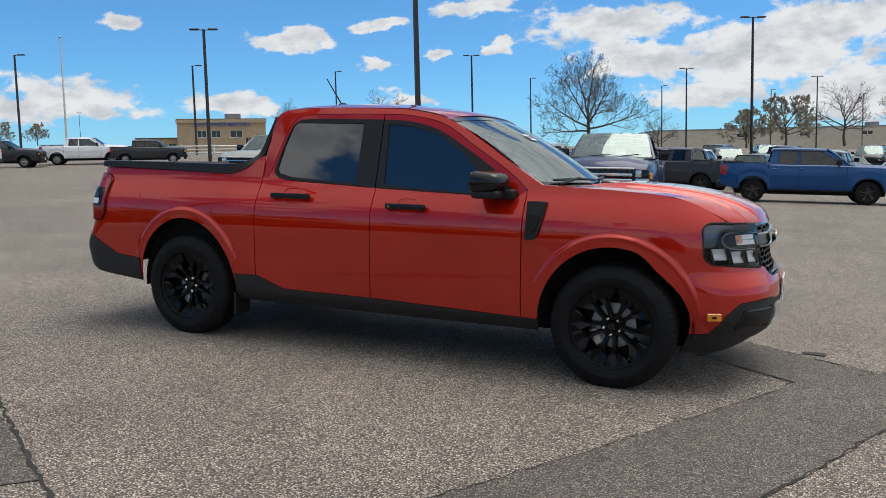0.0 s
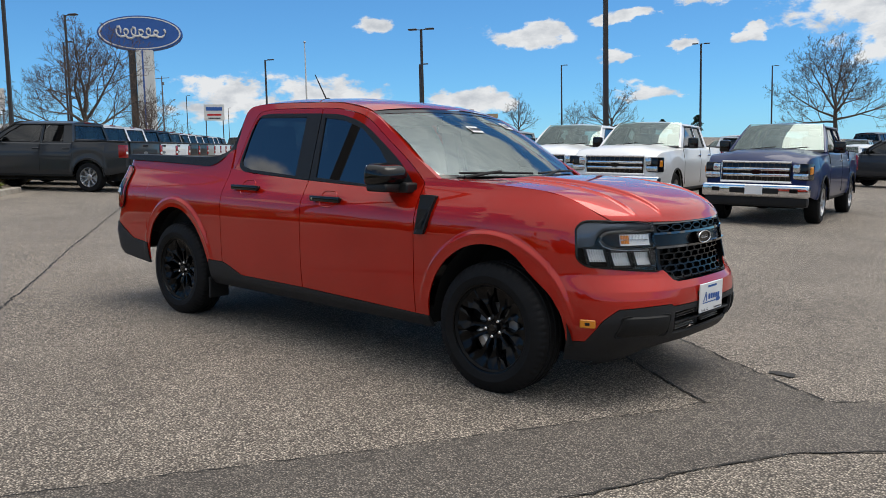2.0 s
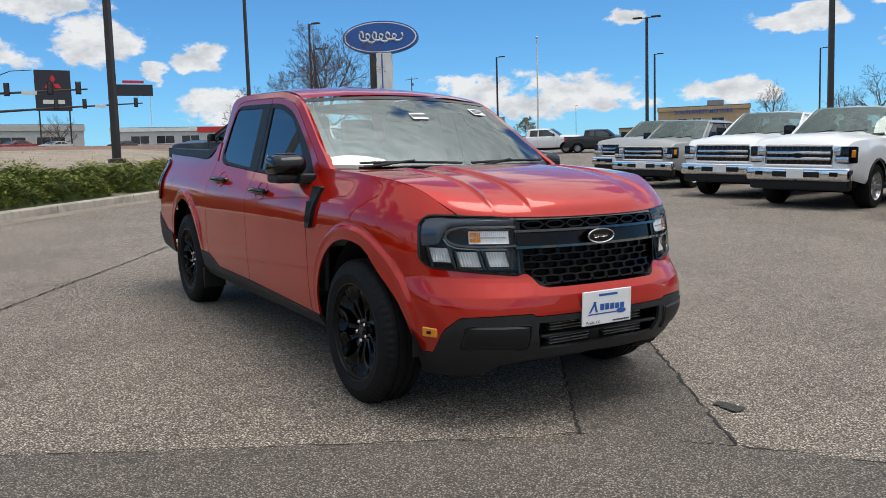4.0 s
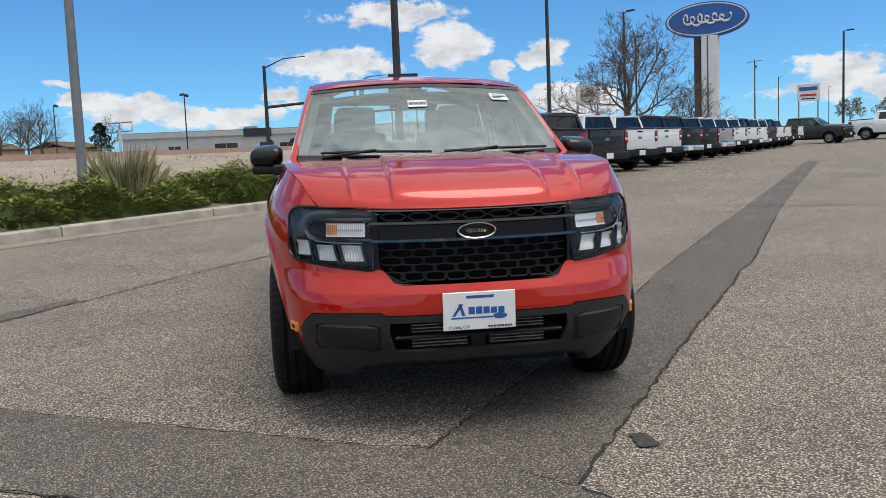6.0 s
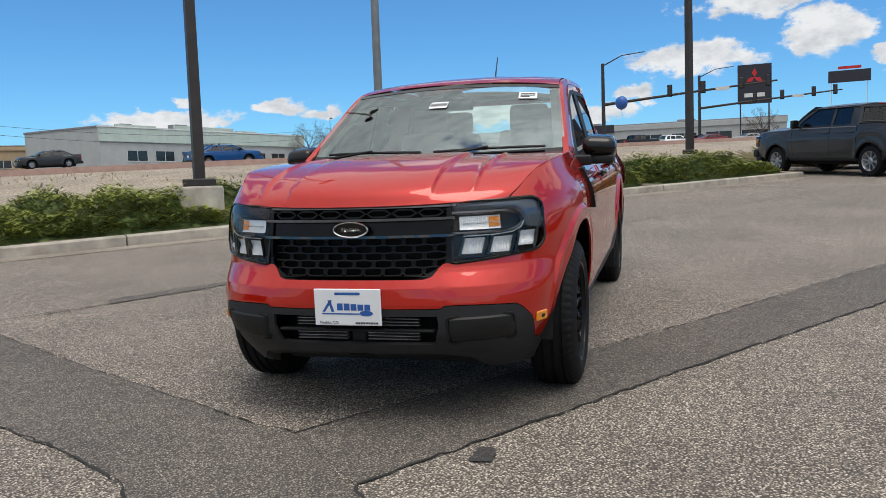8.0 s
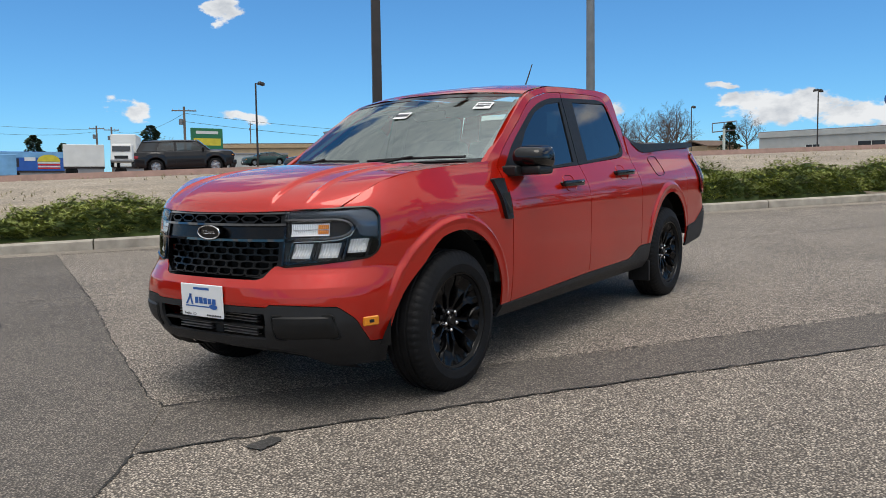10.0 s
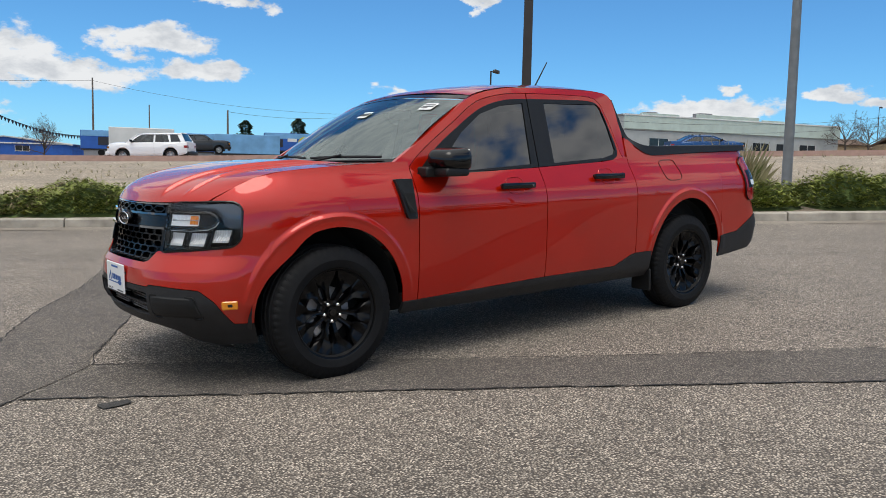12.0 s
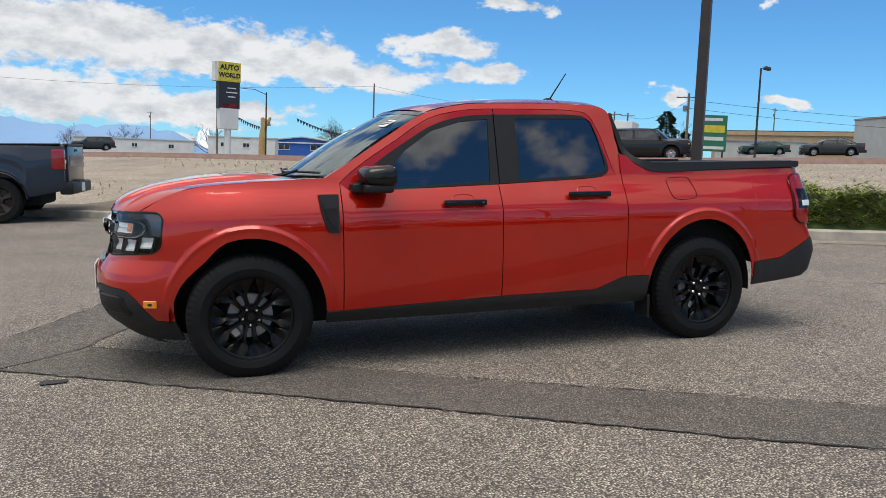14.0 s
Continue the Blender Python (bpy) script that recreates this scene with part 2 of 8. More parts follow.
def asphalt_mat(name, stone, stone2, binder, cell, stain=0.25, bump=0.5):
    """Worn asphalt: pale stones bedded in a dark binder, with broad stains."""
    m = bpy.data.materials.new(name)
    m.use_nodes = True
    n, l = m.node_tree.nodes, m.node_tree.links
    p = n["Principled BSDF"]
    p.inputs["Roughness"].default_value = 0.88
    co = n.new("ShaderNodeTexCoord")
    vor = n.new("ShaderNodeTexVoronoi")
    vor.inputs["Scale"].default_value = cell
    l.new(co.outputs["Object"], vor.inputs[0])
    sepc = n.new("ShaderNodeSeparateColor")
    l.new(vor.outputs["Color"], sepc.inputs[0])
    st = n.new("ShaderNodeMix")
    st.data_type = "RGBA"
    st.inputs[6].default_value, st.inputs[7].default_value = (*stone2, 1), (*stone, 1)
    pw = n.new("ShaderNodeMath")
    pw.operation = "POWER"
    pw.inputs[1].default_value = 1.7
    l.new(sepc.outputs[0], pw.inputs[0]), l.new(pw.outputs[0], st.inputs[0])
    edge = n.new("ShaderNodeMapRange")
    edge.inputs["From Min"].default_value, edge.inputs["From Max"].default_value = 0.25, 0.65
    l.new(vor.outputs["Distance"], edge.inputs[0])
    mx = n.new("ShaderNodeMix")
    mx.data_type = "RGBA"
    mx.inputs[7].default_value = (*binder, 1)
    l.new(edge.outputs[0], mx.inputs[0]), l.new(st.outputs[2], mx.inputs[6])
    big = n.new("ShaderNodeTexNoise")
    big.inputs["Scale"].default_value, big.inputs["Detail"].default_value, big.inputs["Roughness"].default_value = 0.55, 8, 0.65
    l.new(co.outputs["Object"], big.inputs[0])
    br = n.new("ShaderNodeMapRange")
    br.inputs["From Min"].default_value, br.inputs["From Max"].default_value = 0.3, 0.7
    br.inputs["To Min"].default_value, br.inputs["To Max"].default_value = 1 - stain, 1 + stain * 0.6
    l.new(big.outputs[0], br.inputs[0])
    mid = n.new("ShaderNodeTexNoise")
    mid.inputs["Scale"].default_value, mid.inputs["Detail"].default_value, mid.inputs["Roughness"].default_value = 14, 6, 0.7
    l.new(co.outputs["Object"], mid.inputs[0])
    mr = n.new("ShaderNodeMapRange")
    mr.inputs["From Min"].default_value, mr.inputs["From Max"].default_value = 0.3, 0.7
    mr.inputs["To Min"].default_value, mr.inputs["To Max"].default_value = 0.8, 1.15
    l.new(mid.outputs[0], mr.inputs[0])
    mm = n.new("ShaderNodeMath")
    mm.operation = "MULTIPLY"
    l.new(br.outputs[0], mm.inputs[0]), l.new(mr.outputs[0], mm.inputs[1])
    sc = n.new("ShaderNodeVectorMath")
    sc.operation = "SCALE"
    l.new(mx.outputs[2], sc.inputs[0]), l.new(mm.outputs[0], sc.inputs["Scale"])
    l.new(sc.outputs[0], p.inputs["Base Color"])
    bp = n.new("ShaderNodeBump")
    bp.inputs["Strength"].default_value, bp.inputs["Distance"].default_value = bump, 0.004
    bp.invert = True
    l.new(vor.outputs["Distance"], bp.inputs["Height"]), l.new(bp.outputs[0], p.inputs["Normal"])
    return m


M = {
    "paint": mat("red_paint", (0.435, 0.0096, 0.0018), 0.30, 0.28, 0.04, 2, coat=1.0, col2=(0.48, 0.0110, 0.0022), coatrough=0.002, spec=0.03, coatior=1.6),
    "plastic": mat("black_plastic", (0.0085, 0.0085, 0.009), 0.5, 0, 0.2, 20, 0.12, 600, spec=0.35),
    "gloss_black": mat("gloss_black", (0.0045, 0.0045, 0.005), 0.10, 0, 0.1, 4, coat=0.15, spec=0.35),
    "piano": mat("polished_black", (0.004, 0.004, 0.0045), 0.05, 0, 0.1, 4, coat=1.0, spec=0.5),
    "rubber": mat("tyre_rubber", (0.0060, 0.0060, 0.0066), 0.68, 0, 0.3, 14, 0.2, 300, spec=0.22),
    "rim": mat("black_rim", (0.0025, 0.0025, 0.003), 0.20, 0, 0.1, 6, spec=0.22),
    "disc": mat("brake_iron", (0.30, 0.30, 0.31), 0.45, 0.8, 0.2, 20),
    "dark": mat("underbody", (0.006, 0.006, 0.006), 0.9, 0, 0.3, 9),
    "steel": mat("bare_steel", (0.42, 0.42, 0.43), 0.35, 0.9, 0.12, 18),
    "chrome": mat("chrome", (0.75, 0.75, 0.77), 0.08, 1.0, 0.03, 5),
    "fabric": mat("seat_cloth", (0.22, 0.225, 0.215), 0.9, 0, 0.2, 60, 0.2, 500),
    "trimgrey": mat("cabin_trim", (0.105, 0.115, 0.112), 0.7, 0, 0.2, 20),
    "cabin": mat("dark_cabin", (0.055, 0.058, 0.060), 0.7, 0, 0.2, 20),
    "liner": mat("headliner", (0.60, 0.60, 0.57), 0.9, 0, 0.08, 20),
    "amber": mat("amber_lens", (0.72, 0.24, 0.012), 0.15, 0, 0.1, 40, coat=0.6),
    "redlens": mat("red_lens", (0.27, 0.005, 0.008), 0.12, 0, 0.3, 40, coat=0.6),
    "white": mat("white_plastic", (0.80, 0.80, 0.80), 0.4, 0, 0.03, 10),
    "blue_ink": mat("blue_ink", (0.02, 0.10, 0.36), 0.5, 0, 0.06, 10),
    "black_ink": mat("black_ink", (0.02, 0.02, 0.03), 0.5, 0, 0.06, 10),
    "glass_clear": glass_mat("windscreen_glass", (0.86, 0.97, 0.91), ior=3.2, sheen=(0.90, 1.0, 0.97)),
    "glass_tint": glass_mat("tinted_glass", (0.022, 0.025, 0.026), ior=2.1),
    "glass_rear": glass_mat("rear_glass", (0.78, 0.88, 0.84), ior=1.5),
    "bumper": mat("bumper_plastic", (0.017, 0.017, 0.0185), 0.55, 0, 0.18, 14, 0.15, 500, spec=0.4),
    "carlamp": mat("car_lamp", (0.62, 0.64, 0.66), 0.10, 0.75, 0.25, 30, coat=0.5),
    "glass_car": glass_mat("car_glass", (0.40, 0.50, 0.48), ior=2.1, sheen=(0.84, 1.0, 0.98)),
    "glass_side": glass_mat("side_glass", (0.20, 0.22, 0.22), ior=1.7),
    "glass_dark": glass_mat("rear_cab_glass", (0.42, 0.56, 0.52), ior=1.5),
    "wallcream": mat("wall_cream", (0.50, 0.44, 0.35), 0.85, 0, 0.1, 0.7),
    "glass_lens": glass_mat("lamp_lens", (0.97, 0.98, 0.99), ior=1.33),
    "lampgrey": mat("lamp_bezel", (0.060, 0.080, 0.110), 0.14, 0.5, 0.1, 20, coat=0.6),
    "reflector": mat("lamp_reflector", (0.80, 0.82, 0.84), 0.25, 0.15, 0.05, 40, 0.25, 90),
    "asphalt": asphalt_mat("asphalt", (0.775, 0.672, 0.555), (0.206, 0.176, 0.143), (0.074, 0.062, 0.052), 104),
    "asphalt_patch": asphalt_mat("asphalt_patch", (0.41, 0.352, 0.294), (0.108, 0.094, 0.080), (0.054, 0.047, 0.041), 120, 0.25, 0.4),
    "tar": mat("crack_tar", (0.022, 0.020, 0.018), 0.85, 0, 0.4, 12),
    "tar_worn": asphalt_mat("worn_tar", (0.10, 0.095, 0.09), (0.05, 0.046, 0.042), (0.03, 0.028, 0.026), 110, 0.4, 0.3),
    "concrete": mat("concrete", (0.36, 0.325, 0.275), 0.88, 0, 0.30, 3.5, 0.4, 90),
    "gutter": asphalt_mat("gutter_concrete", (0.44, 0.38, 0.31), (0.29, 0.25, 0.20), (0.20, 0.17, 0.14), 90, 0.35, 0.3),
    "gravel": asphalt_mat("gravel", (0.58, 0.50, 0.40), (0.36, 0.30, 0.225), (0.24, 0.195, 0.145), 16, 0.3, 0.9),
    "soil": asphalt_mat("soil", (0.30, 0.24, 0.17), (0.17, 0.13, 0.09), (0.11, 0.085, 0.06), 30, 0.3, 0.9),
    "road": mat("road_surface", (0.26, 0.165, 0.135), 0.9, 0, 0.15, 3, 0.2, 200),
    "pole_dark": mat("pole_bronze", (0.030, 0.022, 0.019), 0.5, 0, 0.2, 5),
    "pole_grey": mat("pole_grey", (0.19, 0.20, 0.21), 0.5, 0.3, 0.15, 4),
    "bark": mat("bark", (0.085, 0.066, 0.052), 0.9, 0, 0.3, 9, 0.4, 60),
    "twig": mat("twigs", (0.100, 0.072, 0.056), 0.9, 0, 0.25, 3),
    "juniper": mat("juniper_leaf", (0.150, 0.205, 0.032), 0.75, 0, 0.35, 1.6, col2=(0.30, 0.33, 0.060)),
    # darker green: shade between the juniper sprays, put into the mound's colour
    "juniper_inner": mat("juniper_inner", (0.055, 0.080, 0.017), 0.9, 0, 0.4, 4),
    "juniper_dead": mat("juniper_dead", (0.25, 0.20, 0.11), 0.85, 0, 0.3, 5),
    "drygrass": mat("dry_grass", (0.26, 0.25, 0.12), 0.85, 0, 0.40, 1.8, col2=(0.44, 0.37, 0.22)),
    "greengrass": mat("green_grass", (0.085, 0.135, 0.022), 0.8, 0, 0.35, 2.0, col2=(0.19, 0.21, 0.06)),
    "pine": mat("pine_leaf", (0.030, 0.055, 0.022), 0.85, 0, 0.4, 2),
    "blossom": mat("bud_leaf", (0.30, 0.27, 0.19), 0.85, 0, 0.3, 2),
    "wallgrey": mat("wall_grey", (0.42, 0.43, 0.42), 0.8, 0, 0.08, 0.6),
    "walltan": mat("wall_tan", (0.42, 0.31, 0.19), 0.85, 0, 0.1, 0.7),
    "wallblue": mat("wall_blue", (0.02, 0.10, 0.40), 0.7, 0, 0.12, 0.8),
    "wallwhite": mat("wall_white", (0.66, 0.66, 0.64), 0.75, 0, 0.08, 0.8),
    "wallgreen": mat("fascia_green", (0.50, 0.58, 0.52), 0.7, 0, 0.08, 0.8),
    "roofgrey": mat("roof_grey", (0.24, 0.24, 0.25), 0.8, 0, 0.12, 1),
    "roofbrown": mat("roof_brown", (0.13, 0.085, 0.06), 0.9, 0, 0.2, 2),
    "windowdark": mat("window_dark", (0.02, 0.025, 0.03), 0.08, 0, 0.2, 1),
    "mountain": mat("mountain_haze", (0.20, 0.33, 0.52), 1.0, 0, 0.12, 0.0016),
    "snow": mat("mountain_snow", (0.80, 0.84, 0.90), 1.0, 0, 0.08, 0.002),
    "carpaint": mat("car_paint", (1, 1, 1), 0.32, 0.10, 0.03, 2, coat=0.5, tint=True, spec=0.2, coatrough=0.01),
    "sign_sky": mat("mural_sky", (0.16, 0.36, 0.60), 0.7, 0, 0.2, 0.6),
    "yellow": mat("sign_yellow", (0.60, 0.50, 0.04), 0.5, 0, 0.1, 2),
    "green": mat("sign_green", (0.02, 0.16, 0.07), 0.5, 0, 0.1, 2),
    "red": mat("sign_red", (0.55, 0.02, 0.02), 0.5, 0, 0.1, 2),
    "wood": mat("grey_wood", (0.16, 0.13, 0.11), 0.9, 0, 0.25, 3),
    "trunkwood": mat("carved_wood", (0.42, 0.28, 0.11), 0.8, 0, 0.2, 4),
}


# ---------------------------------------------------------------- building helpers
def mesh_of(name, bm, material, smooth=True, angle=35):
    me = bpy.data.meshes.new(name)
    bmesh.ops.recalc_face_normals(bm, faces=bm.faces)
    bm.to_mesh(me)
    bm.free()
    for k in material if isinstance(material, (list, tuple)) else (material,):
        me.materials.append(M[k])
    if smooth:
        me.polygons.foreach_set("use_smooth", [True] * len(me.polygons))
        me.set_sharp_from_angle(angle=radians(angle))
    return me


def part(name, bm, material, parent=None, label="", smooth=True, m=None, angle=35):
    """One bmesh as ONE mesh object, under a thing or a part."""
    ob = new(name, mesh_of(name, bm, material, smooth, angle))
    ob.parent = parent
    if m is not None:
        ob.matrix_basis = m
    return tagged(ob, label)


def holder(name, m, label, category, group="", kind=""):
    ob = new(name)
    ob.empty_display_size = 0.2
    ob.matrix_basis = m
    return tagged(ob, label, category, group, kind)


def grid_bm(rows, bm=None, flip=False, close=False):
    """Faces between rows of points."""
    bm = bm or bmesh.new()
    vs = [[bm.verts.new(p) for p in r] for r in rows]
    for a, b in zip(vs, vs[1:]):
        k = len(a)
        for i in range(k if close else k - 1):
            j = (i + 1) % k
            quad = [a[i], a[j], b[j], b[i]]
            quad = [v for n_, v in enumerate(quad) if v not in quad[:n_]]
            if len(quad) > 2:
                try:
                    bm.faces.new(quad[::-1] if flip else quad)
                except ValueError:
                    pass
    return bm


def box_bm(sx, sy, sz, at=(0, 0, 0), bevel=0.0, bm=None, turn=None, taper=(1, 1), seg=1):
    """A bevelled box about its centre; taper shrinks its top."""
    own = bmesh.new()
    bmesh.ops.create_cube(own, size=1)
    for v in own.verts:
        top = v.co.z > 0
        v.co = Vector((v.co.x * sx * (taper[0] if top else 1), v.co.y * sy * (taper[1] if top else 1), v.co.z * sz))
    if bevel:
        bmesh.ops.bevel(own, geom=own.edges[:], offset=bevel, segments=seg, affect="EDGES", profile=0.6)
    t = Matrix.Translation(at) @ (turn or Matrix.Identity(4))
    own.transform(t)
    if bm is None:
        return own
    me = bpy.data.meshes.new("tmp")
    own.to_mesh(me)
    own.free()
    bm.from_mesh(me)
    bpy.data.meshes.remove(me)
    return bm


def lathe_bm(profile, seg=48, axis="y", bm=None, close=False):
    """Turns (r, h) points about an axis."""
    rows = []
    for r, h in profile:
        ring = []
        for k in range(seg):
            a = 2 * math.pi * k / seg
            c, s = r * math.cos(a), r * math.sin(a)
            ring.append({"y": (c, h, s), "z": (c, s, h), "x": (h, c, s)}[axis])
        rows.append(ring)
    if close:
        rows.append(rows[0])
    bm = grid_bm(rows, bm, close=True)
    bmesh.ops.remove_doubles(bm, verts=bm.verts, dist=1e-6)
    return bm


def tube_bm(points, radii, seg=8, bm=None, cap=True):
    """A tube along points with a radius at each."""
    bm = bm or bmesh.new()
    pts = [Vector(p) for p in points]
    rings = []
    for k, p in enumerate(pts):
        d = (pts[min(k + 1, len(pts) - 1)] - pts[max(k - 1, 0)]).normalized()
        u = d.cross(Vector((0, 0, 1)) if abs(d.z) < 0.9 else Vector((1, 0, 0))).normalized()
        w = d.cross(u)
        rings.append([bm.verts.new(p + radii[k] * (math.cos(2 * math.pi * i / seg) * u + math.sin(2 * math.pi * i / seg) * w)) for i in range(seg)])
    for a, b in zip(rings, rings[1:]):
        for i in range(seg):
            bm.faces.new((a[i], a[(i + 1) % seg], b[(i + 1) % seg], b[i]))
    if cap:
        bm.faces.new(rings[0][::-1]), bm.faces.new(rings[-1])
    return bm


def poly_bm(outer, hole=None, place=lambda p: (p[0], 0, p[1]), thick=None, bm=None):
    """A flat polygon, with or without a hole, laid into space by place(); thick: a vector by which it is pushed out."""
    bm = bm or bmesh.new()
    loops = [[Vector((x, z, 0)) for x, z in outer]] + ([[Vector((x, z, 0)) for x, z in hole]] if hole else [])
    flat = [p for lp in loops for p in lp]
    front = [bm.verts.new(place((p.x, p.y))) for p in flat]
    tris = tessellate_polygon(loops)
    for t in tris:
        try:
            bm.faces.new([front[i] for i in t])
        except ValueError:
            pass
    if thick is not None:
        th = Vector(thick)
        back = [bm.verts.new(v.co + th) for v in front]
        for t in tris:
            try:
                bm.faces.new([back[i] for i in t][::-1])
            except ValueError:
                pass
        o = 0
        for lp in loops:
            k = len(lp)
            for i in range(k):
                j = (i + 1) % k
                bm.faces.new((front[o + i], front[o + j], back[o + j], back[o + i]))
            o += k
    return bm


def text_bm(words, height, place, bold=0.0, bm=None, depth=0.002):
    """Lettering as a mesh; place: its matrix, with x along the words and y up."""
    cu = bpy.data.curves.new("words", "FONT")
    cu.body, cu.size, cu.align_x, cu.align_y, cu.extrude, cu.offset = words, height, "CENTER", "CENTER", depth, bold
    cu.resolution_u = 2
    ob = bpy.data.objects.new("words", cu)
    me = ob.to_mesh()
    bm = bm or bmesh.new()
    me.transform(place)
    bm.from_mesh(me)
    ob.to_mesh_clear()
    bpy.data.objects.remove(ob)
    bpy.data.curves.remove(cu)
    return bm


def mirrored(bm):
    """The same mesh on the other side (y turned over)."""
    own = bm.copy()
    for v in own.verts:
        v.co.y = -v.co.y
    bmesh.ops.reverse_faces(own, faces=own.faces)
    return own


def shell(bm, t, centre=(0, 0, 0.7)):
    """Gives an open sheet a thickness, inwards."""
    bmesh.ops.remove_doubles(bm, verts=bm.verts, dist=1e-5)
    bmesh.ops.recalc_face_normals(bm, faces=bm.faces)
    c = Vector(centre)
    if sum((f.calc_center_median() - c).dot(f.normal) * f.calc_area() for f in bm.faces) < 0:
        bmesh.ops.reverse_faces(bm, faces=bm.faces)
    bm.normal_update()
    front, rim = list(bm.faces), [e for e in bm.edges if len(e.link_faces) == 1]
    ends = [(e.verts[0], e.verts[1]) for e in rim]
    back = {v: bm.verts.new(v.co - v.normal * t) for v in list(bm.verts)}
    for f in front:
        bm.faces.new([back[v] for v in f.verts][::-1])
    for a, b in ends:
        bm.faces.new((a, b, back[b], back[a]))
    return bm


def both(name, bm, material, parent, label="", solid=0.0, smooth=True, angle=35):
    """A part and its mirror twin on the other side of a vehicle."""
    if solid:
        shell(bm, solid)
    twin = mirrored(bm)
    return [part(name, b, material, parent, label, smooth, angle=angle) for b in (bm, twin)]


# ---------------------------------------------------------------- lie of the land
SLOPE_X, SLOPE_Y = -0.04258, -0.00484          # fall of the lot at the truck
CURB_A, CURB_N, CURB_U = Vector((3.29, -12.03)), Vector((-0.6111, -0.7915)), Vector((-0.7915, 0.6111))


def curb_sn(x, y):
    """Distance behind the kerb line and along it."""
    dx, dy = x - CURB_A.x, y - CURB_A.y
    return dx * CURB_N.x + dy * CURB_N.y, dx * CURB_U.x + dy * CURB_U.y


def soft_over(v, w):
    """0 below nought, v above, with a soft knee of width w."""
    return 0.5 * (v + math.sqrt(v * v + w * w)) - 0.5 * w * math.exp(-abs(v) / w)


def land(x, y):
    z = SLOPE_X * max(-220, min(150, x)) + SLOPE_Y * max(-150, min(150, y))
    s, u = curb_sn(x, y)
    k = min(1, max(0, (s - 3) / 18))
    crown = -0.024 * min(24, max(0, s - 22.3)) - 0.45 * min(1, max(0, (s - 52) / 40))
    east = min(1, max(0, (x + 10) / 16))          # the street climbs a little along this stretch
    z += 0.30 * east * east * (3 - 2 * east) * min(1, max(0, (s - 15) / 7))
    z += 0.045 * min(75, soft_over(y - 38, 6)) * min(1, max(0, (x + 110) / 60))
    return z + k * k * (3 - 2 * k) * 0.75 + crown + 0.012 * min(120, soft_over(-x - 30, 6)) * min(1, max(0, -s / 40))


def on(x, y, dz=0.0):
    return Vector((x, y, land(x, y) + dz))
# ---------------------------------------------------------------- ground, patches, kerb, bed, road
def spaced(inner, step, outer, growth=1.35):
    out, v, d = [], 0.0, step
    while v < inner:
        out.append(v)
        v += step
    while v < outer:
        out.append(v)
        d *= growth
        v += d
    out.append(outer)
    return [-q for q in out[:0:-1]] + out


def ground():
    ax = spaced(60, 1.0, 2500)
    rows = [[(x, y, land(x, y)) for x in ax] for y in ax]
    ob = part("ground", grid_bm(rows), "asphalt")
    return tagged(ob, "worn coarse grey-brown asphalt parking lot", "asphalt", kind="structure")


ground()


def ribbon(edge_a, edge_b, dz, step=0.4):
    """A sheet laid on the ground between two lines of (x, y) points."""
    def walk_line(pts, k):
        seg = [math.dist(p, q) for p, q in zip(pts, pts[1:])]
        total, out = sum(seg), []
        for i in range(k):
            d = total * i / (k - 1)
            j = 0
            while j < len(seg) - 1 and d > seg[j]:
                d -= seg[j]
                j += 1
            f = min(1, d / seg[j])
            out.append((pts[j][0] + f * (pts[j + 1][0] - pts[j][0]), pts[j][1] + f * (pts[j + 1][1] - pts[j][1])))
        return out
    ln = max(sum(math.dist(p, q) for p, q in zip(e, e[1:])) for e in (edge_a, edge_b))
    k = max(2, int(ln / step))
    a, b = walk_line(edge_a, k), walk_line(edge_b, k)
    wide = max(2, int(max(math.dist(p, q) for p, q in zip(a, b)) / max(step, 0.4)) + 1)
    rows = [[on(p[0] + (q[0] - p[0]) * i / (wide - 1), p[1] + (q[1] - p[1]) * i / (wide - 1), dz) for i in range(wide)] for p, q in zip(a, b)]
    return grid_bm(rows)


def jagged(pts, amount, step=0.12, seed=1):
    """The line, broken into short wandering steps."""
    rnd = random.Random(seed)
    out = []
    for p, q in zip(pts, pts[1:]):
        n_ = max(1, int(math.dist(p, q) / step))
        for i in range(n_):
            f = i / n_
            out.append((p[0] + f * (q[0] - p[0]) + rnd.uniform(-amount, amount), p[1] + f * (q[1] - p[1]) + rnd.uniform(-amount, amount)))
    return out + [pts[-1]]


def crack(pts, width, seed, dz=0.0065):
    """A tar-dark open joint of uneven width."""
    rnd = random.Random(seed)
    line = jagged(pts, 0.012, 0.05, seed)
    rows = []
    for k, p in enumerate(line):
        q, r = line[max(0, k - 1)], line[min(len(line) - 1, k + 1)]
        d = Vector((r[0] - q[0], r[1] - q[1])).normalized()
        w = width * rnd.uniform(0.25, 1.15) * 0.5
        rows.append([on(p[0] - d.y * w, p[1] + d.x * w, dz), on(p[0] + d.y * w, p[1] - d.x * w, dz)])
    ob = part("pavement_crack", grid_bm(rows), "tar")
    tagged(ob, "dark open joint crack in the asphalt", "crack", "cracks in the lot", "structure")


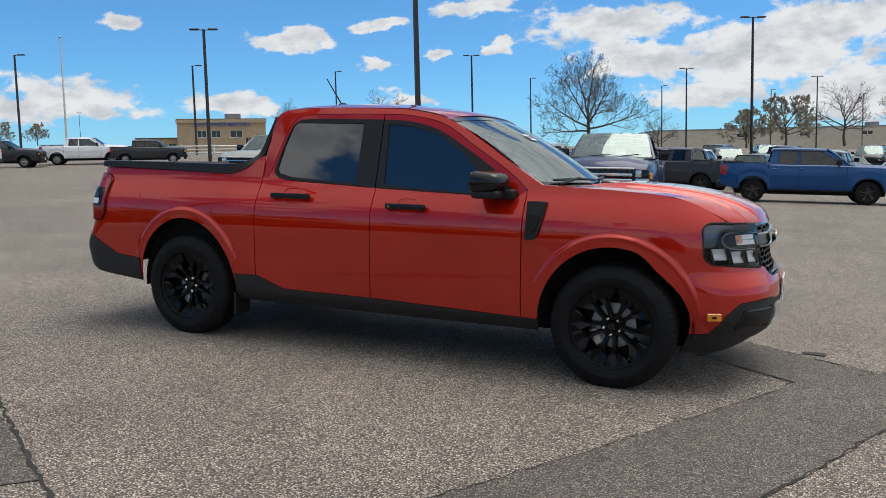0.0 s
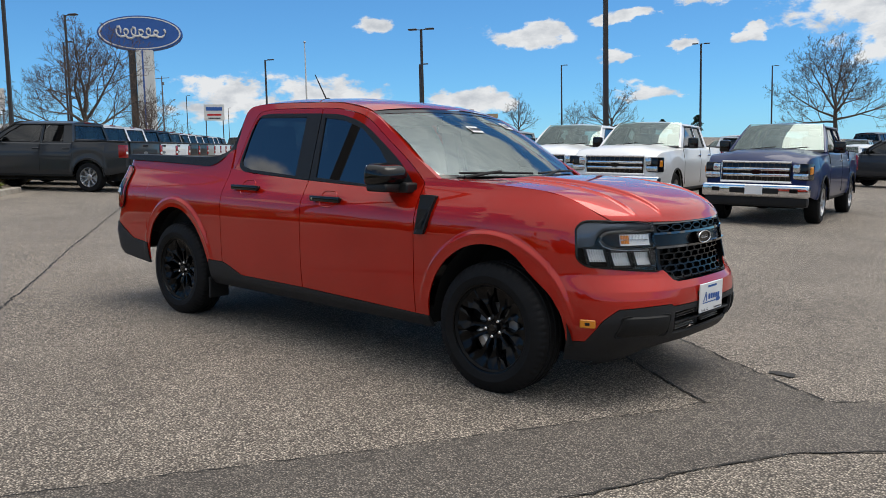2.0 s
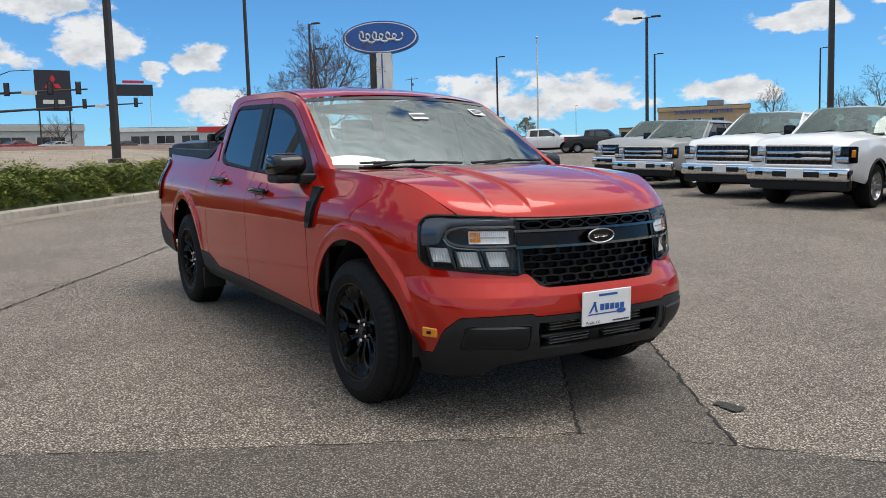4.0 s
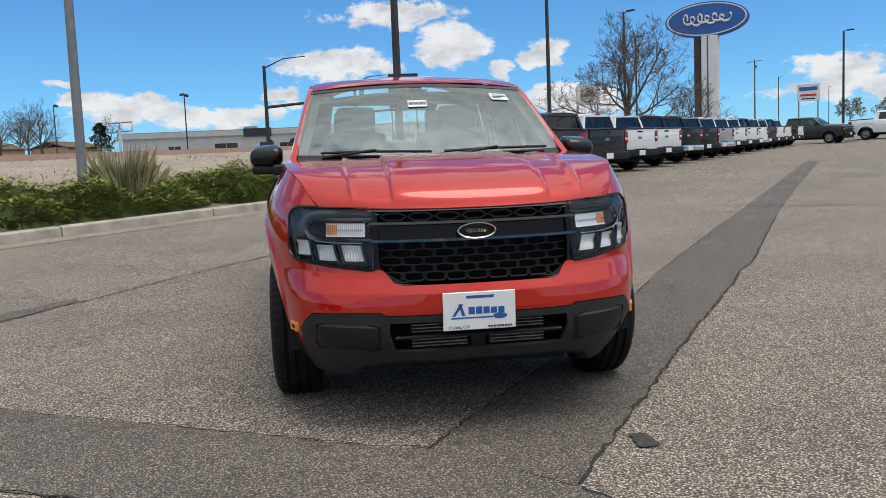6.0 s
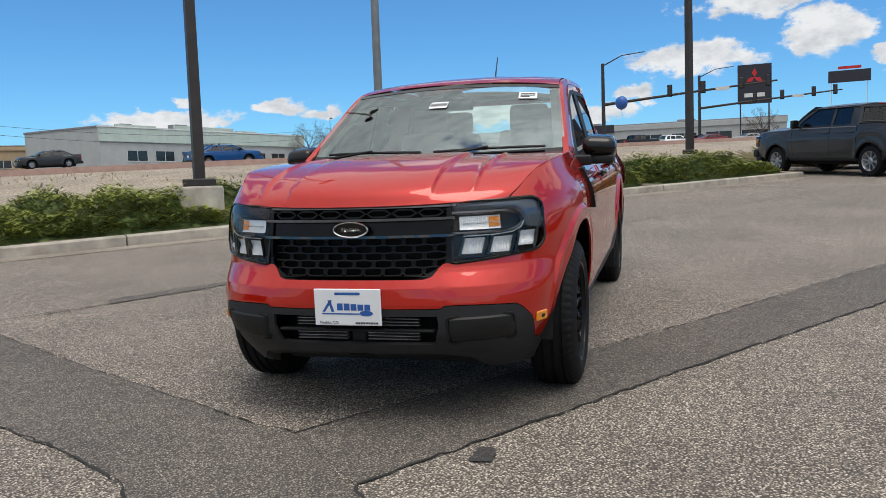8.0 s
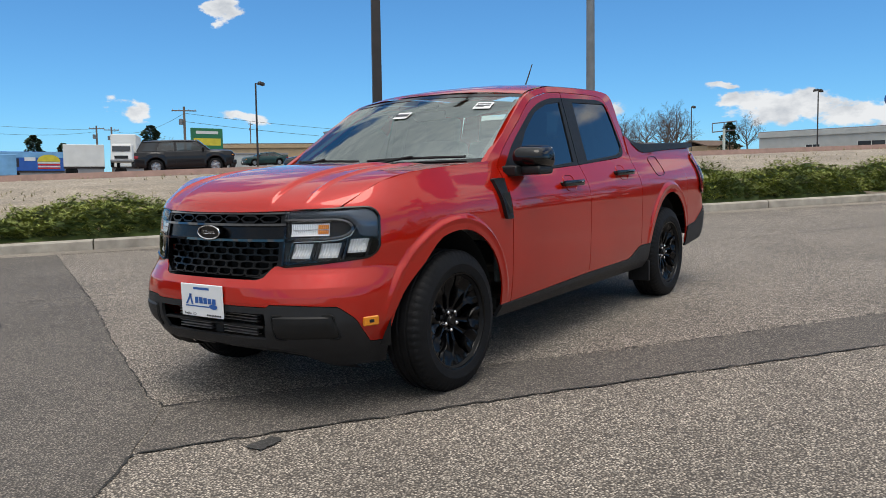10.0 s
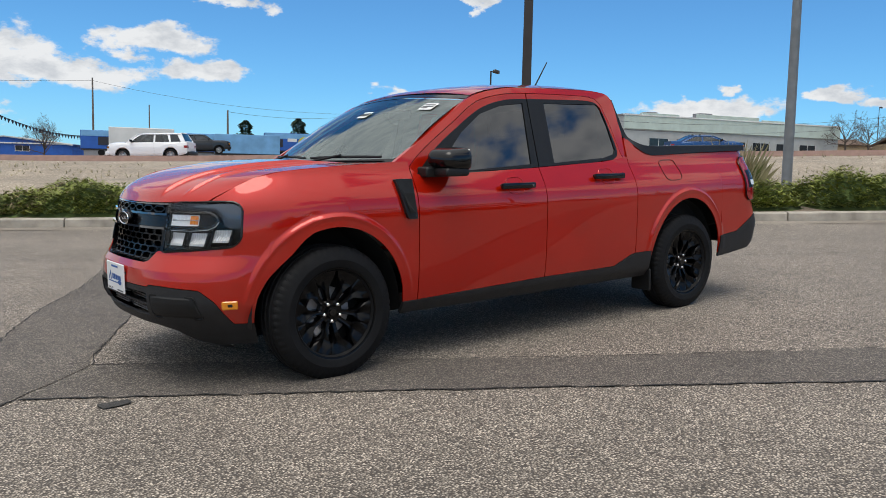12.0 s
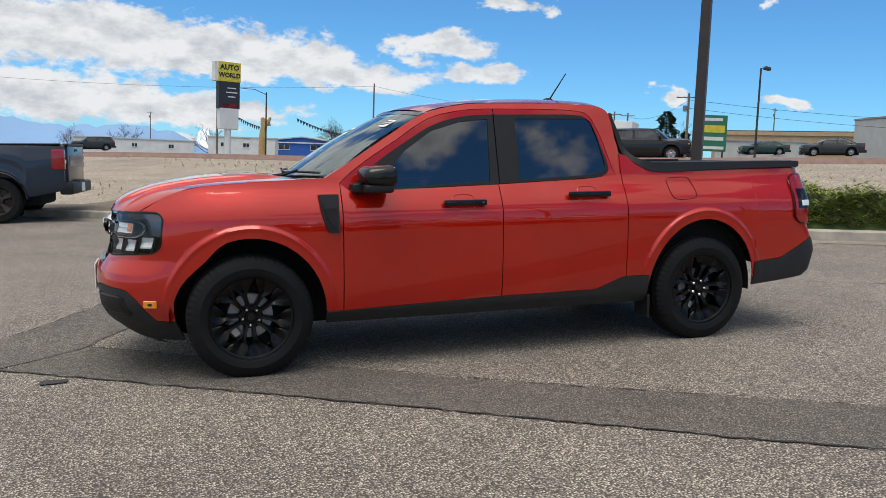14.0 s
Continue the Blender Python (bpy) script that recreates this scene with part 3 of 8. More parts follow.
BAND1_IN = [(2.50, -0.25), (1.60, 0.43), (0.93, 0.90), (0.02, 1.55), (-1.26, 2.38), (-4.65, 4.76), (-10.2, 8.7), (-22, 17)]
BAND1_OUT = [(2.98, 0.22), (2.31, 0.68), (1.13, 1.50), (-0.55, 2.72), (-1.00, 3.00), (-1.30, 3.28), (-5.1, 5.8), (-10.9, 9.8), (-22.7, 18.1)]
BAND2_IN = [(-1.45, -8.2), (-0.10, -5.45), (0.72, -3.78), (1.25, -2.76), (1.72, -1.88), (2.14, -1.04), (2.46, -0.42), (2.50, -0.25), (2.98, 0.22), (3.38, 0.53), (4.6, 1.75), (7.5, 4.8)]
BAND2_OUT = [(-0.40, -8.3), (1.34, -4.25), (1.85, -3.15), (2.35, -2.29), (2.63, -1.70), (2.90, -1.05), (3.11, -0.67), (3.45, -0.33), (4.0, 0.25), (5.2, 1.4), (8.2, 4.3)]
for nm, a_, b_, sd in (("asphalt_patch", BAND1_IN, BAND1_OUT, 3), ("asphalt_patch", BAND2_IN, BAND2_OUT, 4)):
    tagged(part(nm, ribbon(jagged(a_, 0.012, 0.1, sd), jagged(b_, 0.012, 0.1, sd + 9), 0.003 if sd == 3 else 0.0045, 0.1), "asphalt_patch"),
           "smooth dark asphalt trench patch across the lot", "asphalt patch", "trench patches", "structure")
for k_, (pts_, w_) in enumerate((
        (BAND1_IN[:6], 0.013), (BAND1_OUT[:7], 0.019), (BAND2_IN[:8], 0.010), (BAND2_IN[8:], 0.014), (BAND2_OUT, 0.014),
        ([(0.30, -3.52), (-0.21, -3.22), (-0.75, -2.90), (-1.24, -2.61), (-2.04, -2.16), (-2.84, -1.66), (-4.12, -0.84), (-6.33, 0.52), (-7.9, 1.54), (-13.0, 4.8), (-17.0, 7.2)], 0.024),
        ([(0.08, -3.45), (1.4, -4.35), (3.4, -5.9), (8, -9)], 0.02),
        ([(-6.9, 5.6), (-6.41, 6.91), (-5.22, 10.32), (-4.2, 13.0)], 0.04),
        ([(-9.2, 3.2), (-5.6, 8.0), (-3.2, 11.0)], 0.025),
        ([(6.5, 6.5), (-1.0, 10.5), (-9.0, 15.5)], 0.035))):
    crack(pts_, w_, 20 + k_)
# a small tar blot beside the patch
tagged(part("tar_patch", ribbon(jagged([(2.55, 0.56), (2.70, 0.575)], 0.018, 0.02, 5), jagged([(2.53, 0.63), (2.69, 0.66)], 0.018, 0.02, 6), 0.0075, 0.02), "tar_worn"),
       "small dark tar patch on the asphalt", "tar patch", kind="structure")

tagged(part("tar_patch", ribbon(jagged([(-1.32, -2.60), (-0.75, -2.92), (-0.18, -3.24)], 0.03, 0.06, 7), jagged([(-1.40, -2.72), (-0.92, -3.08), (-0.34, -3.42)], 0.03, 0.06, 8), 0.005, 0.05), "asphalt_patch"),
       "dark worn repair patch along the crack", "tar patch", kind="structure")


def along(s, u):
    p = CURB_A + CURB_N * s + CURB_U * u
    return p.x, p.y


def kerb_sheet(name, s_list, u0, u1, heights, material, label, cat, step=1.0, kind="structure", smooth=False):
    k = max(2, int((u1 - u0) / step) + 1)
    rows = []
    for i in range(k):
        u = u0 + (u1 - u0) * i / (k - 1)
        rows.append([on(*along(s, u), h) for s, h in zip(s_list, heights)])
    return tagged(part(name, grid_bm(rows), material, smooth=smooth), label, cat, kind=kind)


U0, U1 = -2.4, 27.6
kerb_sheet("gutter", (-0.50, -0.02), U0, U1, (0.006, 0.004), "gutter", "worn tan concrete gutter along the kerb", "gutter")
kerb = holder("kerb", Matrix.Identity(4), "pale concrete kerb between lot and planting bed", "kerb", kind="structure")
# single kerb stones with open joints
u_ = U0
while u_ < U1:
    ln_ = 3.0
    rows_ = []
    for uu in (u_ + 0.012, u_ + ln_ / 2, u_ + ln_ - 0.012):
        rows_.append([on(*along(s, uu), h) for s, h in ((0.0, -0.05), (0.012, 0.125), (0.035, 0.145), (0.15, 0.15), (0.17, 0.14), (0.175, -0.05))])
    bm_ = grid_bm(rows_)
    for end in (rows_[0], rows_[-1]):
        bm_.faces.new([bm_.verts.new(p) for p in end])
    part("kerb_stone", bm_, "concrete", kerb, smooth=False)
    u_ += ln_
BED = [0.175 + i * 0.5 for i in range(10)]
kerb_sheet("planting_bed", BED, U0, U1, [0.145 + 0.03 * math.sin(i) for i in range(10)], "soil", "bare brown soil bed behind the kerb", "planting bed")
GR = [0.3 + i * 1.2 for i in range(19)]
GH = [0.02 + 0.03 * min(3, i) + 0.03 * math.sin(i * 1.7) for i in range(19)]
kerb_sheet("gravel_strip", GR[:5], -60, 27.8, GH[:5], "gravel", "pale tan gravel strip behind the planting bed", "gravel", 1.5)
kerb_sheet("gravel_verge", GR[4:], -60, 60, GH[4:], "gravel", "pale tan gravel verge with dry tufts", "gravel", 1.5)
kerb_sheet("road", [22.0, 22.2, 28, 36, 46.0], -160, 130, (0.02, 0.34, 0.34, 0.30, 0.20), "road", "reddish asphalt street beyond the gravel verge", "road", 4)
# ---------------------------------------------------------------- the red pickup
TRUCK = holder("pickup_truck", Matrix(((0.999095, -0.000206, 0.042541, 0), (0.000000, 0.999988, 0.004838, 0), (-0.042542, -0.004833, 0.999083, 0), (0, 0, 0, 1))),
               "glossy red crew-cab pickup with black wheels and black trim", "pickup truck")
WZ = ((.15, .20, .30, .38, .45, .52, .60, .75, .85, .92, .96, 1.0, 1.05, 1.12, 1.20, 1.30), (.78, .80, .850, .869, .880, .887, .891, .896, .898, .896, .888, .872, .845, .803, .780, .752))
XF = ((.15, .22, .28, .34, .42, .55, .62, .68, .74, .85, .95, 1.0, 1.10), (2.16, 2.24, 2.31, 2.36, 2.395, 2.405, 2.40, 2.37, 2.35, 2.335, 2.31, 2.28, 2.20))
XR = ((.30, .38, .45, .60, .69, .80, 1.13, 1.22), (2.32, 2.46, 2.57, 2.61, 2.57, 2.51, 2.49, 2.47))
FRONT0, REAR0 = 1.70, -2.20
ARCHES = ((1.535, 0.435, 0.465), (-1.535, 0.435, 0.49))


def tab(t, v):
    return float(np.interp(v, t[0], t[1]))


def flare(x, z):
    best = 0.0
    for xc, rx, rz in ARCHES:
        r = math.hypot((x - xc) / rx, (z - 0.36) / rz)
        if z > 0.30 and r < 1.3:
            f = 1.0 if r < 1.115 else max(0.0, 1 - (r - 1.115) / 0.055)
            best = max(best, (0.012 + 0.006 * max(0, min(1, (r - 1.07) / 0.05))) * f * f * (3 - 2 * f) * min(1, max(0, (z - 0.38) / 0.30)))
    return best


def nose_taper(x, z):
    k = min(1, max(0, (x - 1.45) / 0.55))
    return 1 - k * k * (3 - 2 * k) * float(np.interp(z, (.25, .36, .45, .6, .8, 1.0, 1.1), (.13, .10, .075, .062, .050, .060, .060)))


def nose_n(z):
    """How square the nose is in plan: the bumper fuller, the lamps swept back."""
    return float(np.interp(z, (.3, .46, .58, .70, 1.1), (2.8, 3.0, 2.8, 2.35, 2.3)))


def skin(col, z):
    """A point of the left body side at height z. col: ('s', x) along the side, ('f', a) round the front corner, ('r', a) round the rear."""
    kind, v = col
    w = sum(tab(WZ, z + d) for d in (-.03, -.015, 0, .015, .03)) / 5
    if kind == "s":
        w *= nose_taper(v, z)
        x, y = v, w * (1 - 0.012 * max(0, -v - 1.0) ** 1.5)
    elif kind == "f":
        n_ = nose_n(z)
        x = FRONT0 + (tab(XF, z) - FRONT0) * math.sin(v) ** (2 / n_)
        y = w * nose_taper(x, z) * max(0, math.cos(v)) ** (2 / n_)
    else:
        n_ = 6.0
        w *= 1 - 0.012 * 1.2 ** 1.5
        x = REAR0 - (tab(XR, z) + REAR0) * math.sin(v) ** (2 / n_)
        y = w * max(0, math.cos(v)) ** (2 / n_)
    return Vector((x, y + flare(x, z), z))


def col_at_x(x, z=0.6):
    """The column that crosses x."""
    if REAR0 <= x <= FRONT0:
        return ("s", x)
    if x > FRONT0:
        n_ = nose_n(z)
        return ("f", math.asin(min(1, ((x - FRONT0) / (tab(XF, z) - FRONT0)) ** (n_ / 2))))
    return ("r", math.asin(min(1, ((REAR0 - x) / (tab(XR, z) + REAR0)) ** 3.0)))


def sheet(cols, lo, hi, rows, bias=1.0):
    """The skin between two heights, which may change from column to column."""
    out = []
    for c in cols:
        zl, zh = lo(c), hi(c)
        out.append([skin(c, zl + (zh - zl) * (k / rows) ** bias) for k in range(rows + 1)])
    return grid_bm(out)


def arch_cols(xc, rx, x0, x1, n_=40):
    """Columns from x0 to x1, crowded towards the ends of a wheel arch."""
    xs = [xc + rx * math.cos(math.pi * k / n_) for k in range(n_ + 1)]
    xs += list(np.linspace(x0, min(xs), 16))[:-1] if x0 < min(xs) - 0.01 else []
    xs += list(np.linspace(max(xs), x1, 16))[1:] if x1 > max(xs) + 0.01 else []
    return sorted(x for x in xs if x0 - 1e-6 <= x <= x1 + 1e-6)


def red_bottom(c):
    p = skin(c, 0.5)
    x = p.x
    for xc, rx, rz in ARCHES:
        if abs(x - xc) < rx - 1e-6:
            return 0.36 + rz * math.sqrt(1 - ((x - xc) / rx) ** 2)
    if c[0] == "f":
        x, y = skin(c, 0.45).x, skin(c, 0.45).y
        t_ = float(np.interp(x, (1.96, 2.08, 2.15, 2.22, 2.34), (.345, .352, .47, .535, .548)))
        return t_ if y > 0.4 else 0.536
    return float(np.interp(x, (-2.60, -2.46, -2.36, -2.21, -1.97, -1.96, -1.10, -.90, -.70, 0, 1.0, 1.1, 1.94, 1.95), (.69, .685, .64, .555, .535, .45, .483, .483, .405, .40, .372, .37, .37, .345)))


def belt(c):
    x = c[1]
    return float(np.interp(x, (-.92, -.68, 0, .93, .965, 1.0), (1.165, 1.135, 1.105, 1.075, 1.095, 1.125)))


# doors, fender, bed side, each its own pressed panel with an open shut line round it
def xs(a, b, n_):
    return [("s", float(v)) for v in np.linspace(a, b, n_)]


front_door = both("front_door", sheet(xs(-0.018, 0.996, 22), red_bottom, belt, 22), "paint", TRUCK, solid=0.010)
rear_door = both("rear_door", sheet(xs(-0.918, -0.024, 22), red_bottom, belt, 22), "paint", TRUCK, solid=0.010)


def shut_line(c):
    x = skin(c, 1.0).x
    return float(np.interp(x, (1.0, 1.5, 1.8, 1.95, 2.03, 2.09, 2.11), (1.160, 1.140, 1.118, 1.088, 1.045, .992, .974)))


LAMP_A = col_at_x(2.012, 0.85)[1]


def lamp_top(c):
    d = max(0, c[1] - LAMP_A) / 0.11 if c[0] == "f" else 1
    return min(max(.974, shut_line(c) - 0.006), 0.976 - 0.052 * (1 - math.sqrt(1 - (1 - min(1, d)) ** 2)))


def lamp_low(c):
    y = skin(c, 0.75).y
    d = max(0, c[1] - LAMP_A) / 0.11 if c[0] == "f" else 1
    return float(np.interp(y, (0.0, 0.30, 0.335, 0.40, 0.44, 0.60, 0.80, 0.90), (.655, .655, .665, .72, .708, .722, .745, .755))) + 0.055 * (1 - math.sqrt(1 - (1 - min(1, d)) ** 2))


side_x = [("s", x) for x in arch_cols(1.535, 0.435, 1.002, FRONT0)]
CORNER = [("f", a) for a in np.linspace(0.02, math.pi / 2, 64)]
LAMP_COL = col_at_x(2.012, 0.85)
rear_cols = [c for c in CORNER if c[1] < LAMP_COL[1]] + [LAMP_COL]
arch_x = [col_at_x(x) for x in arch_cols(1.535, 0.435, FRONT0 + 0.01, 1.995) if x > FRONT0 + 0.005]
fender_cols = side_x + sorted(set(arch_x + [c for c in rear_cols if c[1] > arch_x[-1][1]] + [LAMP_COL]), key=lambda c: c[1])
fender = both("front_fender", sheet(fender_cols, red_bottom, shut_line, 56), "paint", TRUCK, solid=0.010)
both("fender_flange", grid_bm([[skin(c, shut_line(c)) + Vector((0, dy, dz)) for c in fender_cols] for dy, dz in ((-0.004, -0.002), (-0.06, -0.018))]), "paint", TRUCK)
nose_cols = [LAMP_COL] + [("f", LAMP_A + d_) for d_ in (.002, .006, .012, .02, .032, .048, .068)] + [c for c in CORNER if c[1] > LAMP_COL[1] + 0.08]
cover = sheet(nose_cols, red_bottom, lamp_low, 48)
both("front_bumper_cover", cover, "paint", TRUCK, solid=0.010)
brow_cols = [c for c in nose_cols if shut_line(c) > 0.9745]
both("brow_flange", grid_bm([[skin(c, shut_line(c)) + Vector((dx, dy, dz)) for c in brow_cols] for dx, dy, dz in ((-.002, -.003, -.003), (-.03, -.05, -.014))]), "paint", TRUCK)
both("lamp_brow", sheet(brow_cols, lamp_top, shut_line, 4), "paint", TRUCK, solid=0.008)


def rail_low(c):
    x = skin(c, 1.1).x
    return float(np.interp(x, (-2.6, -2.4, -1.8, -1.2, -1.06, -.97, -.925), (1.205, 1.20, 1.187, 1.172, 1.22, 1.285, 1.30)))


bed_cols = [("s", x) for x in arch_cols(-1.535, 0.435, REAR0, -0.924)] + []
bed_cols = sorted(bed_cols, key=lambda c: -c[1]) + [("r", a) for a in np.linspace(0.05, 1.02, 14)]
bed_side = both("bed_side", sheet(bed_cols, red_bottom, rail_low, 56), "paint", TRUCK, solid=0.010)
tail_cols = [("r", a) for a in np.linspace(1.05, math.pi / 2, 16)]
both("tailgate", sheet(tail_cols, lambda c: 0.70, lambda c: 1.20, 12), "paint", TRUCK, solid=0.012)


# greenhouse: side plane leaning in
def gy(z):
    return 0.797 - 0.27 * (z - 1.12)


def gp(p, out=0.0):
    return Vector((p[0], gy(p[1]) + out, p[1]))


SEAM_F = [(1.0, 1.128), (.93, 1.19), (.80, 1.28), (.63, 1.385), (.41, 1.52), (.18, 1.575), (-.028, 1.588)]
SEAM_R = [(-.036, 1.588), (-.40, 1.59), (-.62, 1.583), (-.72, 1.555), (-.775, 1.46), (-.81, 1.37), (-.86, 1.20), (-.882, 1.16), (-.886, 1.156)]
TRIM_F = [(.955, 1.085), (.885, 1.145), (.77, 1.245), (.60, 1.355), (.39, 1.475), (.18, 1.535), (-.028, 1.55)]
TRIM_R = [(-.036, 1.55), (-.40, 1.555), (-.60, 1.555), (-.70, 1.535), (-.755, 1.46), (-.785, 1.37), (-.83, 1.20), (-.77, 1.145)]
ROOF_F = [(1.09, 1.155), (.99, 1.215), (.84, 1.305), (.66, 1.42), (.42, 1.555), (.16, 1.612), (-.028, 1.622)]
ROOF_R = [(-.036, 1.622), (-.45, 1.628), (-.75, 1.620), (-.86, 1.588), (-.895, 1.50), (-.905, 1.41), (-.92, 1.34), (-.9215, 1.29), (-.9215, 1.166)]
GLASS_F = [(.79, 1.088), (.03, 1.128), (.01, 1.52), (.20, 1.502), (.39, 1.445), (.57, 1.325), (.70, 1.20)]
GLASS_R = [(-.18, 1.132), (-.68, 1.16), (-.79, 1.185), (-.81, 1.215), (-.775, 1.38), (-.735, 1.51), (-.70, 1.53), (-.18, 1.525)]


def fine(pts, n_=5):
    """A smooth line through the points."""
    out = []
    for i in range(len(pts) - 1):
        p0, p1, p2, p3 = (Vector(pts[max(0, min(len(pts) - 1, i + k))]) for k in (-1, 0, 1, 2))
        for j in range(n_):
            t = j / n_
            out.append(0.5 * ((2 * p1) + (p2 - p0) * t + (2 * p0 - 5 * p1 + 4 * p2 - p3) * t * t + (3 * p1 - p0 - 3 * p2 + p3) * t ** 3))
    return [tuple(q) for q in out] + [tuple(pts[-1])]


def pinch(inner, outer, gap):
    """The outer line drawn in by a gap."""
    return [tuple(Vector(o) + (Vector(i) - Vector(o)).normalized() * gap) for i, o in zip(inner, outer)]


sF, sR, tF, tR, rF, rR = (fine(q) for q in (SEAM_F, SEAM_R, TRIM_F, TRIM_R, ROOF_F, ROOF_R))
for door, seam, trim, glass, low in ((front_door, sF, tF, GLASS_F, [(-.028, 1.108), (.4, 1.096), (.90, 1.080)]), (rear_door, sR, tR, GLASS_R, [(-.72, 1.143), (-.5, 1.130), (-.036, 1.110)])):
    frame_b = grid_bm([[gp(p, 0.004) for p in pinch(trim, seam, 0.004)], [gp(p, 0.003) for p in trim]])
    trim_b = poly_bm(trim + low, glass, lambda p: gp(p, 0.004), (0, -0.012, 0))
    pane_b = poly_bm(glass, None, lambda p: gp(p, -0.003))
    for side, (fb, tb, pb) in enumerate(((frame_b, trim_b, pane_b), (mirrored(frame_b), mirrored(trim_b), mirrored(pane_b)))):
        part("window_frame", shell(fb, 0.012), "paint", door[side])
        part("window_trim", tb, "plastic", door[side], "matt black window surround", smooth=False)
        pn = part("window_pane", pb, "glass_tint", door[side], "dark tinted side window", smooth=False)
        pn.visible_shadow = False
# roof rail and pillars
rail_pts, seam_pts = rF + rR, sF + sR
both("roof_rail", grid_bm([[gp(p, -0.035) + Vector((0, 0, 0.0)) for p in rail_pts], [gp(p, -0.004) for p in rail_pts], [gp(p, 0.004) for p in seam_pts]]), "paint", TRUCK, solid=0.010)
ROOF_C = ((-0.95, -0.93, -.85, -.5, -.1, .2, .36, .46), (1.60, 1.645, 1.672, 1.685, 1.674, 1.645, 1.612, 1.578))
edge_pts = [p for p in rail_pts if p[0] <= 0.43 and p[1] > 1.50]
rows_ = []
for ex, ez in edge_pts:
    ye, cz = gy(ez) - 0.030, tab(ROOF_C, ex)
    row = []
    for k in range(15):
        v = 1 - 2 * k / 14
        rib = 0.006 * (1 if 0.30 < abs(v) < 0.62 else 0) * min(1, max(0, (0.25 - ex) * 4)) * min(1, max(0, (ex + 0.8) * 6))
        row.append((ex + 0.05 * (1 - v * v) * (1 if ex > 0.3 else 0), ye * v, ez + 0.006 + (cz - ez) * (1 - abs(v) ** 2.6) - rib))
    rows_.append(row)
roof = part("roof", grid_bm(rows_), "paint", TRUCK)
# shark-fin base and whip aerial
aer = part("antenna", box_bm(0.11, 0.045, 0.035, (-0.76, 0, 1.695), 0.012, taper=(0.5, 0.5)), "plastic", roof, "short black roof aerial")
part("mast", tube_bm([(-0.775, 0, 1.705), (-0.905, 0, 1.895)], [0.006, 0.004], 8), "plastic", aer)
# windscreen
ws = []
for k in range(17):
    v = -1 + 2 * k / 16
    b_ = Vector((1.06 + 0.175 * (1 - v * v), 0.765 * v, 1.150 - 0.012 * (1 - v * v)))
    t_ = Vector((0.43 + 0.055 * (1 - v * v), 0.655 * v, 1.552 + 0.032 * (1 - v * v)))
    ws.append([b_.lerp(t_, j / 8) + Vector((0.02, 0, 0.02)) * math.sin(math.pi * j / 8) for j in range(9)])
screen = part("windscreen", grid_bm(ws), "glass_clear", TRUCK, "raked windscreen with paper stickers")
screen.visible_shadow = False


def on_screen(v, h, lift=0.004):
    b_ = Vector((1.06 + 0.175 * (1 - v * v), 0.765 * v, 1.150 - 0.012 * (1 - v * v)))
    t_ = Vector((0.43 + 0.055 * (1 - v * v), 0.655 * v, 1.552 + 0.032 * (1 - v * v)))
    p = b_.lerp(t_, h) + Vector((0.02, 0, 0.02)) * math.sin(math.pi * h)
    return p + Vector((0.55, 0, 0.83)) * lift


def sticker(v0, v1, h0, h1, name, label, ink):
    st = part(name, grid_bm([[on_screen(v0 + (v1 - v0) * i / 3, h, 0.006) for i in range(4)] for h in (h0, h1)]), "white", screen, label, smooth=False)
    bars = bmesh.new()
    for a0, a1, b0, b1 in ink:
        grid_bm([[on_screen(v0 + (v1 - v0) * q, h0 + (h1 - h0) * r, 0.008) for q in (a0, a1)] for r in (b0, b1)], bars)
    part("printing", bars, "black_ink", st, smooth=False)


sticker(-0.13, 0.03, 0.62, 0.715, "stock_sticker", "white paper stock sticker inside the windscreen",
        [(0.05 + 0.135 * i, 0.14 + 0.135 * i, 0.28, 0.75) for i in range(7)])
sticker(0.64, 0.80, 0.73, 0.84, "price_sticker", "white printed sticker in the screen corner", [(0.1, 0.9, 0.68, 0.78), (0.1, 0.9, 0.42, 0.55), (0.1, 0.6, 0.2, 0.3)])
# black frit band along the lower and upper screen edge
frit = bmesh.new()
for h0, h1 in ((-0.01, 0.055), (0.955, 1.01)):
    grid_bm([[on_screen(-1 + k / 12, h, 0.002) for k in range(25)] for h in (h0, h1)], frit)
part("screen_band", frit, "gloss_black", screen, "black band along the windscreen edge")
# cowl and wipers
part("cowl", grid_bm([[Vector((1.06 + 0.175 * (1 - v * v) + d, 0.765 * v, 1.135 - 0.02 * (1 - v * v) + dz)) for v in np.linspace(-1, 1, 17)] for d, dz in ((-0.02, 0.005), (0.05, -0.002), (0.09, -0.02))]), "plastic", TRUCK, "black plastic scuttle below the windscreen")
for y0, y1, h in ((-0.62, -0.02, 0.045), (0.05, 0.66, 0.045)):
    w_ = bmesh.new()
    tube_bm([on_screen(y / 0.765, h + 0.012 * math.sin(math.pi * (y - y0) / (y1 - y0)), 0.022) for y in np.linspace(y0, y1, 9)], [0.008] * 9, 6, w_)
    tube_bm([on_screen(y0 / 0.765 + 0.02, 0.0, 0.02), on_screen((y0 + y1) / 2 / 0.765, h + 0.01, 0.035)], [0.011, 0.007], 6, w_)
    part("wiper", w_, "plastic", TRUCK, "black windscreen wiper")

def face(y, z, d=0.0):
    """A point of the nose at |y| and height z, d behind the skin."""
    n_ = nose_n(z)
    w = tab(WZ, z)
    w *= nose_taper(2.2, z)
    return Vector((FRONT0 + (tab(XF, z) - FRONT0) * (1 - min(1, abs(y) / w) ** n_) ** (1 / n_) - d, y, z))


